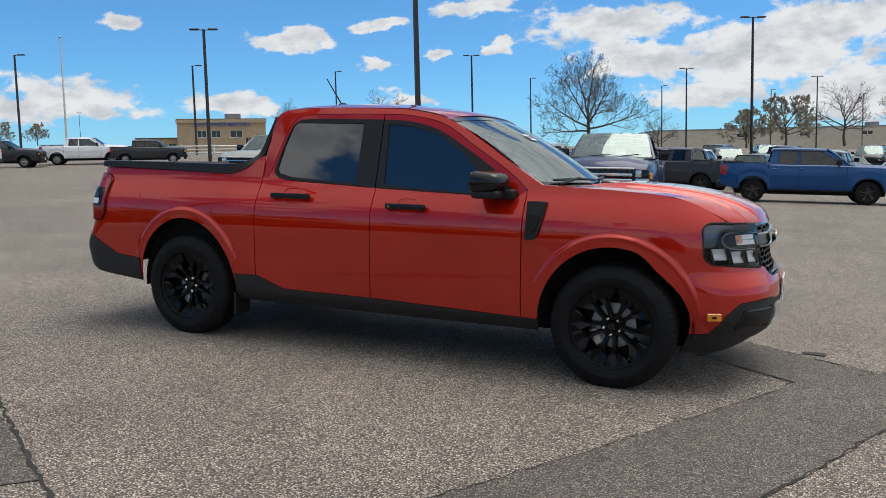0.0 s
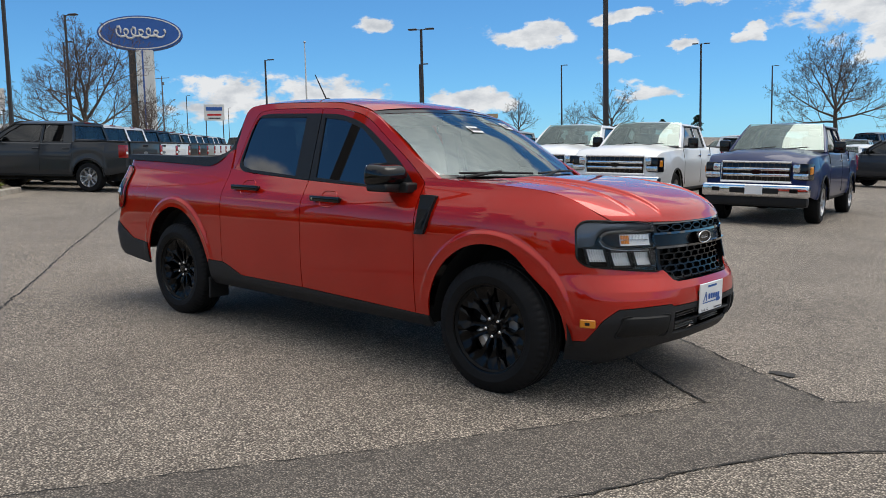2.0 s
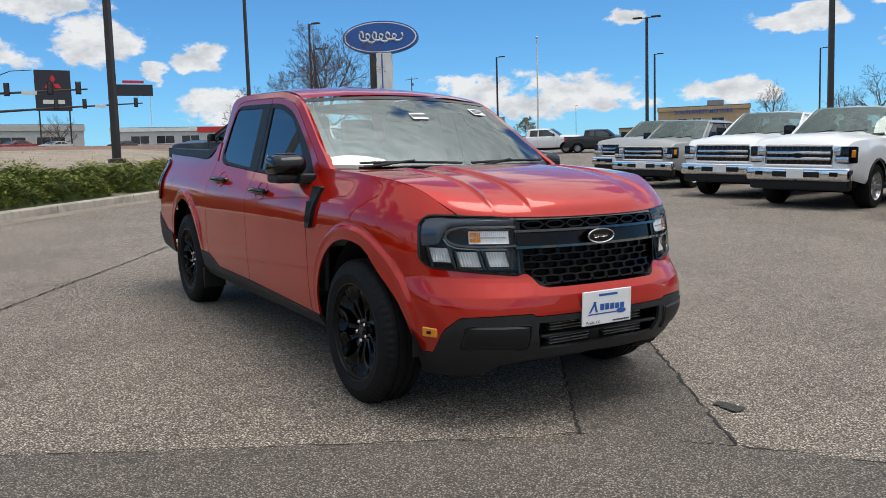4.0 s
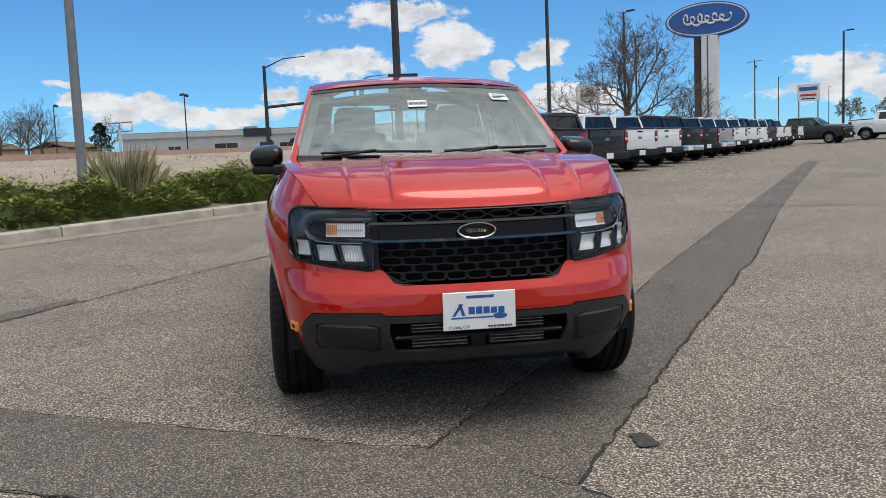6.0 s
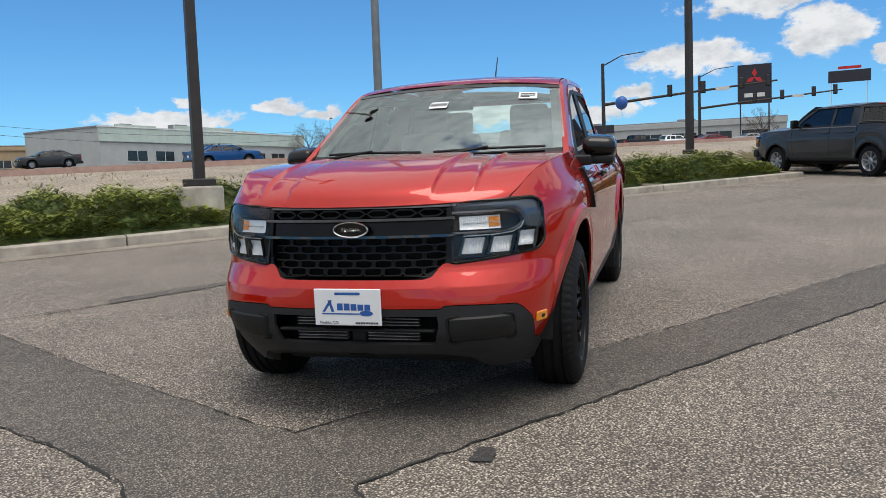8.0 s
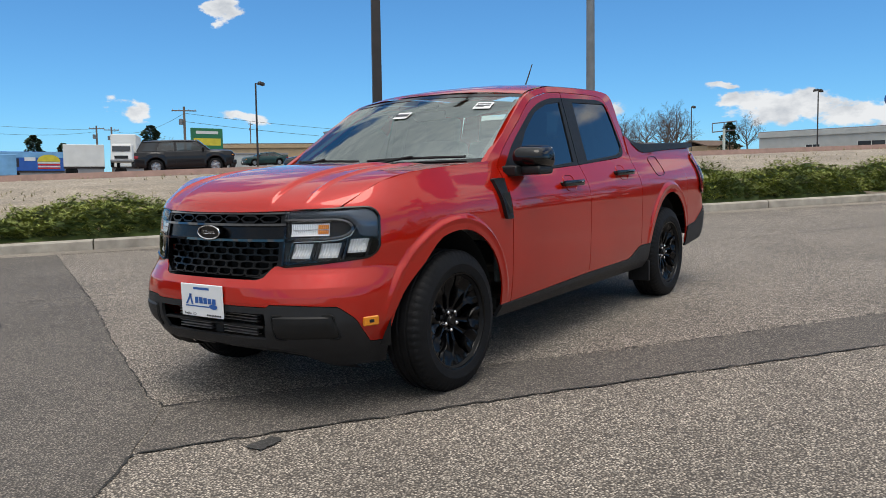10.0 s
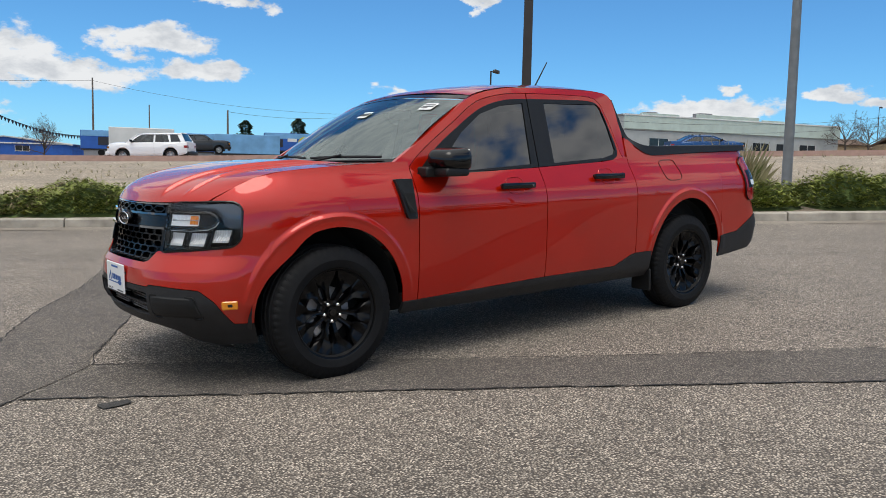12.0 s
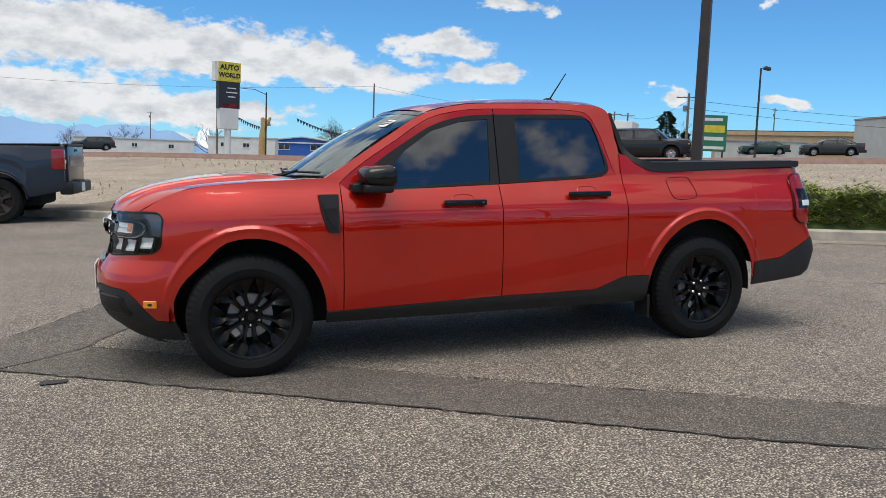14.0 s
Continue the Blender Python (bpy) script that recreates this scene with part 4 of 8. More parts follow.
# bonnet
H_EDGE = []
for x_ in (1.03, 1.28, 1.5, 1.8, 1.93, 2.0, 2.06, 2.108):
    c_ = col_at_x(x_, 1.0)
    p_ = skin(c_, shut_line(c_))
    H_EDGE.append((p_.x, p_.y - 0.003, p_.z + 0.001))
H_MID = [(1.275, 0, 1.150), (1.40, 0, 1.158), (1.55, 0, 1.156), (1.78, 0, 1.140), (2.03, 0, 1.100), (2.19, 0, 1.050), (2.285, 0, .995), (2.318, 0, .962)]


def fine3(pts, n_=5):
    out = []
    for i in range(len(pts) - 1):
        p0, p1, p2, p3 = (Vector(pts[max(0, min(len(pts) - 1, i + k))]) for k in (-1, 0, 1, 2))
        for j in range(n_):
            t = j / n_
            out.append(0.5 * ((2 * p1) + (p2 - p0) * t + (2 * p0 - 5 * p1 + 4 * p2 - p3) * t * t + (3 * p1 - p0 - 3 * p2 + p3) * t ** 3))
    return out + [Vector(pts[-1])]


rows_ = []
he, hm = fine3(H_EDGE), fine3(H_MID)
nh = len(he)
for i, (e_, m_) in enumerate(zip(he, hm)):
    f = i / (nh - 1)
    row = []
    rise = 0.017 * min(1, max(0, (0.94 - f) / 0.10)) * min(1, 0.35 + f * 3)
    ridge_ = 0.011 * min(1, max(0, (0.95 - f) / 0.15)) * min(1, f / 0.2)
    inner, outer = 0.36 + 0.14 * f, 0.60 + 0.16 * f      # edge of the raised centre panel; long crease beside it
    bend = [inner * k / 14 for k in range(14)] + [inner + 0.028 * q for q in (0, .18, .4, .6, .82, 1)]
    bend += [inner + 0.028 + (outer - 0.05 - inner - 0.028) * k / 9 for k in range(1, 9)] + [outer + 0.05 * q for q in (-1, -.75, -.5, -.25, 0, .12, .25, .4)]
    bend += [outer + 0.02 + (0.98 - outer) * k / 14 for k in range(1, 15)]
    for v in [-q for q in bend[:0:-1]] + bend:
        a_ = abs(v)
        x = m_.x + (e_.x - m_.x) * a_ ** (3.0 - 0.6 * f)
        z = m_.z + (e_.z - m_.z) * a_ ** 2.4
        g_ = min(1, max(0, (inner + 0.028 - a_) / 0.028))
        z += rise * g_ * g_ * (3 - 2 * g_)
        g_ = min(1, max(0, 1 - (outer - a_) / 0.05)) if a_ < outer else max(0, 1 - (a_ - outer) / 0.02)
        z += ridge_ * (g_ * g_ if a_ < outer else g_)
        lip_ = min(1, max(0, (f - 0.72) / 0.24))
        x += (face(v * e_.y, z, -0.006).x - x) * lip_ * lip_ * (3 - 2 * lip_)
        row.append((x, v * e_.y, z))
    rows_.append(row)
hood = part("bonnet", shell(grid_bm(rows_), 0.012, (1.5, 0, 0)), "paint", TRUCK, angle=40)

# black lower cladding: sills, bumpers
def sill_top(c):
    return red_bottom(c) - 0.004


sill_cols = xs(-1.098, 1.098, 40)
sb = sheet(sill_cols, lambda c: 0.295, sill_top, 6)
for v in sb.verts:
    v.co.y += 0.006 - 0.03 * max(0, (0.36 - v.co.z) / 0.07)
both("sill_cladding", sb, "bumper", TRUCK, "matt black sill cladding", solid=0.02)
both("mud_flap", box_bm(0.02, 0.17, 0.16, (-1.11, 0.79, 0.265), 0.006), "plastic", TRUCK, "black mud flap")
fb_cols = [c for c in fender_cols if skin(c, .5).x > 1.9715] + nose_cols[1:]
PAD = (0.412, 0.672, 0.382, 0.498)


def front_low(c):
    p = skin(c, 0.3)
    return float(np.interp(p.y, (0, .36, .48, .56, .62, .70, .80, .9), (.332, .328, .305, .246, .228, .224, .222, .222)))


# the bumper's face, with the air intake left open; its foot turns in under itself
cols_side = [c for c in fb_cols if skin(c, 0.43).y >= 0.362]
fb = sheet(cols_side, front_low, sill_top, 14)
mid_cols = [cols_side[-1]] + [c for c in fb_cols if skin(c, 0.43).y < 0.362]
for lo_, hi_ in ((front_low, lambda c: 0.378), (lambda c: 0.503, sill_top)):
    add = sheet(mid_cols, lo_, hi_, 4)
    me_ = bpy.data.meshes.new("t")
    add.to_mesh(me_), add.free()
    fb.from_mesh(me_)
    bpy.data.meshes.remove(me_)
bmesh.ops.remove_doubles(fb, verts=fb.verts, dist=0.002)
fbum = both("front_bumper", fb, "bumper", TRUCK, "matt black lower front bumper with side pads", solid=0.016)
under = [c for c in fb_cols if 0.02 < skin(c, 0.3).y < 0.66]
both("bumper_foot", grid_bm([[skin(c, front_low(c)) + Vector((-dx, -dy, dz)) for c in under] for dx, dy, dz in ((.010, .0, .002), (.05, .0, -.022), (.13, .0, -.045))]), "plastic", TRUCK, "dark turned-in foot of the bumper")


# pads as their own rounded slabs, in a shallow recess line
for sgn in (1, -1):
    rows_ = []
    nu, nv = 20, 10
    for i in range(nu + 1):
        row = []
        for k in range(nv + 1):
            u_, v_ = i / nu * 2 - 1, k / nv * 2 - 1
            lift = 0.013 * (1 - abs(u_) ** 40) * (1 - abs(v_) ** 22) - 0.004
            y_ = (PAD[0] + PAD[1]) / 2 + u_ * (PAD[1] - PAD[0]) / 2 * (1 - 0.04 * (v_ < 0) * -v_)
            z_ = (PAD[2] + PAD[3]) / 2 + v_ * (PAD[3] - PAD[2]) / 2
            p_ = face(y_, z_, -lift)
            row.append((p_.x, sgn * p_.y, p_.z))
        rows_.append(row)
    pad_ = part("bumper_pad", grid_bm(rows_), "plastic", fbum[0 if sgn > 0 else 1], "raised black bumper pad", angle=25)
    ring_ = [(c_y + 0.016 * math.cos(q), c_z + 0.016 * math.sin(q)) for c_y, c_z, q0 in ((PAD[1] - .016, PAD[3] - .016, 0), (PAD[0] + .016, PAD[3] - .016, 90), (PAD[0] + .016, PAD[2] + .016, 180), (PAD[1] - .016, PAD[2] + .016, 270)) for q in (radians(q0), radians(q0 + 30), radians(q0 + 60), radians(q0 + 90))]
    edge_ = [face(y_, z_, -0.002) for y_, z_ in ring_ + ring_[:1]]
    part("pad_groove", tube_bm([(p.x, sgn * p.y, p.z) for p in edge_], [0.0065] * len(edge_), 5, cap=False), "dark", pad_)
# intake: dark back, cross bars and the bright radiator slats behind
part("intake_back", box_bm(0.02, 0.72, 0.15, (2.20, 0, 0.43)), "dark", TRUCK, smooth=False)
for sgn in (1, -1):
    for z in (0.392, 0.406, 0.420, 0.454, 0.468, 0.482):
        part("intake_slat", box_bm(0.03, 0.235, 0.0055, (2.325, sgn * 0.165, z), 0.002), "steel", fbum[0], "thin bright radiator slat")
part("intake_bar", box_bm(0.04, 0.71, 0.014, (2.352, 0, 0.437), 0.005), "plastic", fbum[0])
part("intake_post", box_bm(0.05, 0.07, 0.12, (2.30, 0, 0.43), 0.008), "plastic", fbum[0])
rb_cols = [c for c in bed_cols if skin(c, 0.5).x < -1.966] + tail_cols
rbm = sheet(rb_cols, lambda c: float(np.interp(skin(c, .5).x, (-2.6, -2.35, -1.96), (.42, .40, .365))), lambda c: red_bottom(c) - 0.004 if skin(c, .6).y > .3 else 0.68, 8)
for v in rbm.verts:
    v.co.y += 0.008
both("rear_bumper", rbm, "bumper", TRUCK, "matt black rear bumper", solid=0.016)
# front amber side markers
for y_s in (1, -1):
    c_ = skin(col_at_x(2.085, .455), .455)
    mk = part("side_marker", box_bm(0.080, 0.016, 0.044, (2.088, y_s * (c_.y + 0.000), .455), 0.005, turn=pose(0, 0, 0, 0, 0, -y_s * 24)), "amber", TRUCK, "amber side marker lamp")
    part("bulb_plate", box_bm(0.024, 0.006, 0.014, (2.090, y_s * (c_.y + 0.008), .455), 0.002, turn=pose(0, 0, 0, 0, 0, -y_s * 24)), "dark", mk)

# bed: black rail caps that sweep up behind the cab, inner walls, floor
cap_lo = fine([(-.905, 1.56), (-.935, 1.42), (-.97, 1.30), (-1.06, 1.222), (-1.20, 1.175), (-1.5, 1.181), (-1.8, 1.190), (-2.2, 1.198), (-2.405, 1.203)])
cap_hi = fine([(-.918, 1.572), (-.960, 1.44), (-1.005, 1.325), (-1.085, 1.262), (-1.22, 1.240), (-1.5, 1.240), (-1.8, 1.242), (-2.2, 1.243), (-2.41, 1.243)])
def cap_y(p):
    """The rail cap follows the bed side and tucks in behind the cab's corner as it climbs."""
    f = min(1, max(0, (p[1] - 1.235) / 0.08))
    return (tab(WZ, p[1]) if p[1] < 1.2 else gy(p[1]) + 0.005) - 0.045 * f * f * (3 - 2 * f)


rows_ = [[Vector((p[0], cap_y(p) + 0.006, p[1])) for p in cap_lo], [Vector((p[0], cap_y(p) + 0.008, p[1])) for p in cap_hi],
         [Vector((p[0], gy(p[1]) - 0.07, p[1] + 0.004)) for p in cap_hi], [Vector((p[0], gy(p[1]) - 0.075, p[1] - 0.06)) for p in cap_hi]]
both("bed_rail_cap", grid_bm(rows_), "plastic", TRUCK, "matt black bed rail cap sweeping up behind the cab")
part("tailgate_cap", box_bm(0.07, 1.44, 0.045, (-2.43, 0, 1.216), 0.012), "plastic", TRUCK, "black tailgate top cap")
both("bed_wall", box_bm(1.50, 0.03, 0.60, (-1.70, 0.70, 0.90), 0.01), "dark", TRUCK, "black inner bed wall")
part("bed_floor", box_bm(1.50, 1.40, 0.04, (-1.70, 0, 0.66), 0.01), "dark", TRUCK, "black bed floor")
part("tailgate_liner", box_bm(0.03, 1.40, 0.52, (-2.43, 0, 0.94), 0.01), "dark", TRUCK)
# cab back with its window
cb = poly_bm([(-.72, .62), (.72, .62), (.735, 1.15), (.635, 1.57), (-.635, 1.57), (-.735, 1.15)], [(-.55, 1.17), (-.50, 1.52), (.50, 1.52), (.55, 1.17)], lambda p: (-0.93, p[0], p[1]), (0.03, 0, 0))
cab_back = part("cab_back", cb, "paint", TRUCK, smooth=False)
part("rear_window", poly_bm([(-.55, 1.17), (-.50, 1.52), (.50, 1.52), (.55, 1.17)], None, lambda p: (-0.915, p[0], p[1])), "glass_rear", cab_back, "clear rear window").visible_shadow = False

# tail lamps: tall lenses wrapped round the corner, with a dark band and a clear strip
for sgn in (1, -1):
    def turn_over(bm):
        if sgn < 0:
            for v in bm.verts:
                v.co.y *= -1
            bmesh.ops.reverse_faces(bm, faces=bm.faces)
        return bm
    cols_ = [col_at_x(x, .95) for x in np.linspace(-2.292, -2.478, 16)]

    def lens(z0, z1, c_, out, cut=0.0):
        rows = []
        for i, c in enumerate(c_):
            e = cut * (1 - min(1, i / 4)) ** 2
            rows.append([skin(c, z) + Vector((-out * .6, out, 0)) for z in np.linspace(z0 + e, z1 - e, 13)])
        return grid_bm(rows)
    lamp = part("tail_lamp", turn_over(shell(lens(.803, 1.145, cols_, .016, .045), .012)), "redlens", TRUCK, "tall dark red tail lamp", angle=60)
    out_ = [skin(c, z) + Vector((-.004, .009, 0)) for c, z in [(cols_[0], z) for z in np.linspace(.85, 1.10, 8)] + [(cols_[2], 1.132)] + [(c, 1.148) for c in cols_[4:]] + [(c, .800) for c in cols_[:3:-1]] + [(cols_[2], .816), (cols_[0], .85)]]
    part("lamp_gasket", turn_over(tube_bm(out_, [.0045] * len(out_), 5, cap=False)), "gloss_black", lamp)
    part("dark_band", turn_over(lens(.905, 1.045, cols_[2:], .0185)), "gloss_black", lamp)
    part("clear_lens", turn_over(lens(.925, .965, cols_[4:], .021)), "reflector", lamp, "clear reversing lens")

# fuel flap outline on the left bed side
fl = [skin(("s", x), z) + Vector((0, 0.002, 0)) for x, z in fine([(-1.262, 1.115), (-1.29, 1.133), (-1.36, 1.137), (-1.43, 1.134), (-1.455, 1.11), (-1.478, 1.035), (-1.462, 1.0), (-1.40, .99), (-1.31, .992), (-1.275, 1.03), (-1.262, 1.115)], 3)]
part("fuel_flap_seam", tube_bm(fl, [0.0022] * len(fl), 4, cap=False), "dark", bed_side[0])

# door handles with the scoop behind, mirrors, fender vents
for door, hx0, hx1, hz in ((front_door, 0.095, 0.375, 1.000), (rear_door, -0.790, -0.485, 1.037)):
    for side, sgn in ((0, 1), (1, -1)):
        cx = (hx0 + hx1) / 2
        y = skin(("s", cx), hz).y
        rim_ = []
        for q in np.linspace(0, 2 * math.pi, 33):
            cq, sq = math.cos(q), math.sin(q)
            p_ = skin(("s", cx + .072 * math.copysign(abs(cq) ** .6, cq)), hz + .050 * math.copysign(abs(sq) ** .6, sq))
            rim_.append((p_.x, sgn * (p_.y + .001), p_.z))
        scoop = tube_bm(rim_, [.0032] * 33, 6, cap=False)
        hb = box_bm(hx1 - hx0, 0.022, 0.038, (cx, sgn * (y + 0.030), hz), 0.010, seg=2)
        hd = part("door_handle", hb, "gloss_black", door[side], "gloss black pull handle")
        part("handle_cup", scoop, "paint", door[side])
        for hx in (hx0 + 0.03, hx1 - 0.03):
            part("handle_post", box_bm(0.03, 0.04, 0.026, (hx, sgn * (y + 0.012), hz), 0.006), "gloss_black", hd)
        if door is front_door:
            part("keyhole", lathe_bm([(0.0, 0.0), (0.008, 0.0), (0.008, 0.003), (0.0, 0.003)], 12), "chrome", hd, m=pose(hx0 + 0.028, sgn * (y + 0.042 if sgn > 0 else y + 0.044), hz))
for side, sgn in ((0, 1), (1, -1)):
    mb = bmesh.new()
    bmesh.ops.create_cube(mb, size=1)
    for v in mb.verts:
        s_ = 1 if v.co.x < 0 else 0.70
        v.co = Vector((0.815 + v.co.x * 0.20 - 0.03 * (v.co.y * sgn > 0), sgn * (0.925 + v.co.y * sgn * 0.185), 1.165 + v.co.z * 0.145 * s_ + 0.012 * (v.co.y * sgn < 0)))
    bmesh.ops.bevel(mb, geom=mb.edges[:], offset=0.048, segments=5, affect="EDGES", profile=0.5)
    mr = part("door_mirror", mb, "gloss_black", TRUCK, "gloss black door mirror", angle=60)
    part("mirror_base", box_bm(0.17, 0.15, 0.06, (0.855, sgn * 0.815, 1.098), 0.02, seg=3), "plastic", mr)
    part("mirror_skirt", box_bm(0.17, 0.165, 0.05, (0.80, sgn * 0.925, 1.098), 0.022, seg=3), "plastic", mr)
    part("mirror_glass", box_bm(0.006, 0.150, 0.112, (0.714, sgn * 0.925, 1.168), 0.002), "chrome", mr)
    vent = fine([(1.018, 1.063), (1.128, 1.063), (1.135, 1.04), (1.122, .95), (1.092, .855), (1.062, .842), (1.022, .842)], 3)
    vb = poly_bm(vent, None, lambda p: skin(("s", p[0]), p[1]) + Vector((0, 0.022, 0)), (0, -0.04, 0))
    inner = [(1.035, 0.985), (1.110, 0.985), (1.098, .93), (1.075, .872), (1.035, .872)]
    vi = poly_bm(inner, None, lambda p: skin(("s", p[0]), p[1]) + Vector((0, 0.025, 0)))
    if sgn < 0:
        vb, vi = mirrored(vb), mirrored(vi)
    vo = part("fender_vent", vb, "plastic", fender[side], "black wedge-shaped fender vent", smooth=False)
    part("vent_recess", vi, "dark", vo, smooth=False)

# ---- face of the truck: lamps, grille, badge, plate
lens_cols = [c for c in nose_cols if skin(c, .85).y > 0.425]
A_OUT, A_IN = lens_cols[0][1], lens_cols[-1][1]
_a = np.linspace(A_IN, A_OUT, 60)
_p = [skin(("f", a), .85) for a in _a]
_s = np.cumsum([0.0] + [(q - p).length for p, q in zip(_p, _p[1:])])
LAMP_RUN = (_s / _s[-1], _a)


def lamp_pt(s_, z, d=0.0):
    """A point of the headlamp: s_ runs from its inner end (0) to its tip (1); d lies behind the lens."""
    a = tab(LAMP_RUN, s_)
    p, q = skin(("f", a), z), skin(("f", a + .01), z)
    t = (q - p).normalized()
    return p + Vector((t.y, -t.x, 0)).normalized() * d


def lamp_sheet(s0, s1, rows, n_=14, lean=0.0):
    """A strip along the lamp through rows of (height, depth); lean slides the lower rows inwards."""
    top = rows[0][0]
    return grid_bm([[lamp_pt(max(0, s0 + (s1 - s0) * i / n_ - lean * (top - z)), z, d) for i in range(n_ + 1)] for z, d in rows])


for sgn in (1, -1):
    def flip(bm):
        if sgn < 0:
            for v in bm.verts:
                v.co.y *= -1
            bmesh.ops.reverse_faces(bm, faces=bm.faces)
        return bm
    pane_ = grid_bm([[skin(c, z) for z in np.linspace(lamp_low(c) + 0.006, lamp_top(c) - 0.003, 9)] for c in lens_cols])
    hl = part("headlamp", flip(pane_), "glass_lens", TRUCK, "wraparound headlamp with clear lens and black housing")
    hl.visible_shadow = False
    back = grid_bm([[skin(c, z) + Vector((-0.085, -0.035, 0)) for z in np.linspace(lamp_low(c), lamp_top(c), 7)] for c in lens_cols])
    part("lamp_housing", flip(back), "dark", hl)
    loop = [skin(c, lamp_low(c) + 0.006) for c in lens_cols] + [skin(c, lamp_top(c) - 0.003) for c in lens_cols[::-1]]
    part("lamp_rim", flip(tube_bm(loop + [loop[0]], [0.006] * (len(loop) + 1), 5, cap=False)), "gloss_black", hl)
    # smoked upper blade, which drops and widens towards the tip
    ss_ = [k / 24 for k in range(25)]
    low_ = [float(np.interp(v, (0, .66, .74, .80, 1), (.927, .925, .900, .845, .835))) for v in ss_]
    top_ = [min(.962, lamp_top(("f", tab(LAMP_RUN, v))) - .010) for v in ss_]
    part("light_blade", flip(grid_bm([[lamp_pt(v, zt_ + (zl_ - zt_) * f_, d_) for v, zl_, zt_ in zip(ss_, low_, top_)] for f_, d_ in ((0, .010), (.35, .007), (.7, .010), (1, .018), (1.02, .050))])), "lampgrey", hl, "smoked upper light blade")
    # C-shaped bezel that carries the grille bars on, with its gloss plate
    ring_ = fine([(0, .921), (.45, .921), (.60, .916), (.685, .902), (.715, .880), (.685, .858), (.60, .842), (.42, .836), (0, .836)], 4)
    part("lamp_loop", flip(tube_bm([lamp_pt(v, z, .008) for v, z in ring_], [.0085] * len(ring_), 6)), "piano", hl, "gloss black C-shaped bezel")
    part("loop_plate", flip(lamp_sheet(0, .69, ((.914, .016), (.88, .022), (.842, .016)))), "dark", hl)
    line_ = [lamp_pt(v, z, .004) for v, z in ((.10, .824), (.40, .825), (.60, .831), (.70, .848), (.735, .872))]
    part("bright_line", flip(tube_bm(line_, [.0018] * 5, 5)), "reflector", hl, "thin bright lamp outline")
    # ribbed turn lamp with its amber bulb
    rows_ = [[lamp_pt(.07 + .41 * i / 40, z, d + .0022 * (i % 2)) for i in range(41)] for z, d in ((.906, .006), (.902, .011), (.880, .013), (.855, .011), (.850, .006))]
    turn_ = part("turn_lamp", flip(grid_bm(rows_)), "reflector", hl, "ribbed bright turn lamp")
    part("turn_divider", flip(tube_bm([lamp_pt(v, .877, .010) for v in (.10, .25, .47)], [.0035] * 3, 5)), "carlamp", turn_)
    rows_ = [[lamp_pt(.36 + .11 * i / 10, z, .0085 + .0022 * (i % 2)) for i in range(11)] for z in (.900, .888, .872, .858)]
    part("amber_bulb", flip(grid_bm(rows_)), "amber", turn_, "amber bulb glass")
    # three bright ribbed cups between black webs, over a dark tray
    for s0, s1 in ((.10, .335), (.385, .625), (.68, .91)):
        up = .016 * (s0 > .5)
        rows_ = []
        for k in range(7):
            z = .815 + up - (.066 - up * .2) * k / 6
            rows_.append([lamp_pt(max(.02, s0 + (s1 - s0) * i / 16 - .55 * (.815 + up - z)), z, .007 + .016 * math.sin(math.pi * min(1, k / 5)) + .003 * (i % 2)) for i in range(17)])
        cup = part("lamp_cup", flip(grid_bm(rows_)), "reflector", hl, "bright ribbed reflector cup")
        for se in (s0, s1):
            web = [lamp_pt(max(.0, se - .55 * (.815 + up - z)), z, .007) for z in (.822 + up, .78, .742)]
            part("cup_web", flip(tube_bm(web, [.0085] * 3, 5)), "gloss_black", cup)
    part("lamp_tray", flip(lamp_sheet(0, .93, ((.748, .006), (.736, .004), (.715, .030)))), "dark", hl)
    part("inner_block", flip(lamp_sheet(0, .085, ((.822, .008), (.742, .008)), 3)), "dark", hl)

G_OUT = fine([(-.425, .955), (-.425, .74), (-.405, .70), (-.345, .662), (-.30, .655), (0, .655), (.30, .655), (.345, .662), (.405, .70), (.425, .74), (.425, .955)], 4)
grille = part("grille", poly_bm(G_OUT, [(y * 0.945, 0.80 + (z - 0.80) * 0.90) for y, z in G_OUT], lambda p: face(p[0], p[1], 0.004), (-0.03, 0, 0)), "rim", TRUCK, "black honeycomb grille", smooth=False)
part("grille_back", grid_bm([[face(y, z, 0.09) for y in np.linspace(-.42, .42, 9)] for z in np.linspace(.66, .95, 5)]), "dark", grille)


def hex_ring(bm, y, z, w, h, t, d0, deep):
    pts = [(-.5, 0), (-.27, .5), (.27, .5), (.5, 0), (.27, -.5), (-.27, -.5)]
    o = [face(y + px * w, z + pz * h, d0) for px, pz in pts]
    i_ = [face(y + px * (w - 2.4 * t), z + pz * (h - 2 * t), d0) for px, pz in pts]
    ib = [q + Vector((-deep, 0, 0)) for q in i_]
    vs = [[bm.verts.new(q) for q in r] for r in (o, i_, ib)]
    for a, b in zip(vs, vs[1:]):
        for k in range(6):
            bm.faces.new((a[k], a[(k + 1) % 6], b[(k + 1) % 6], b[k]))


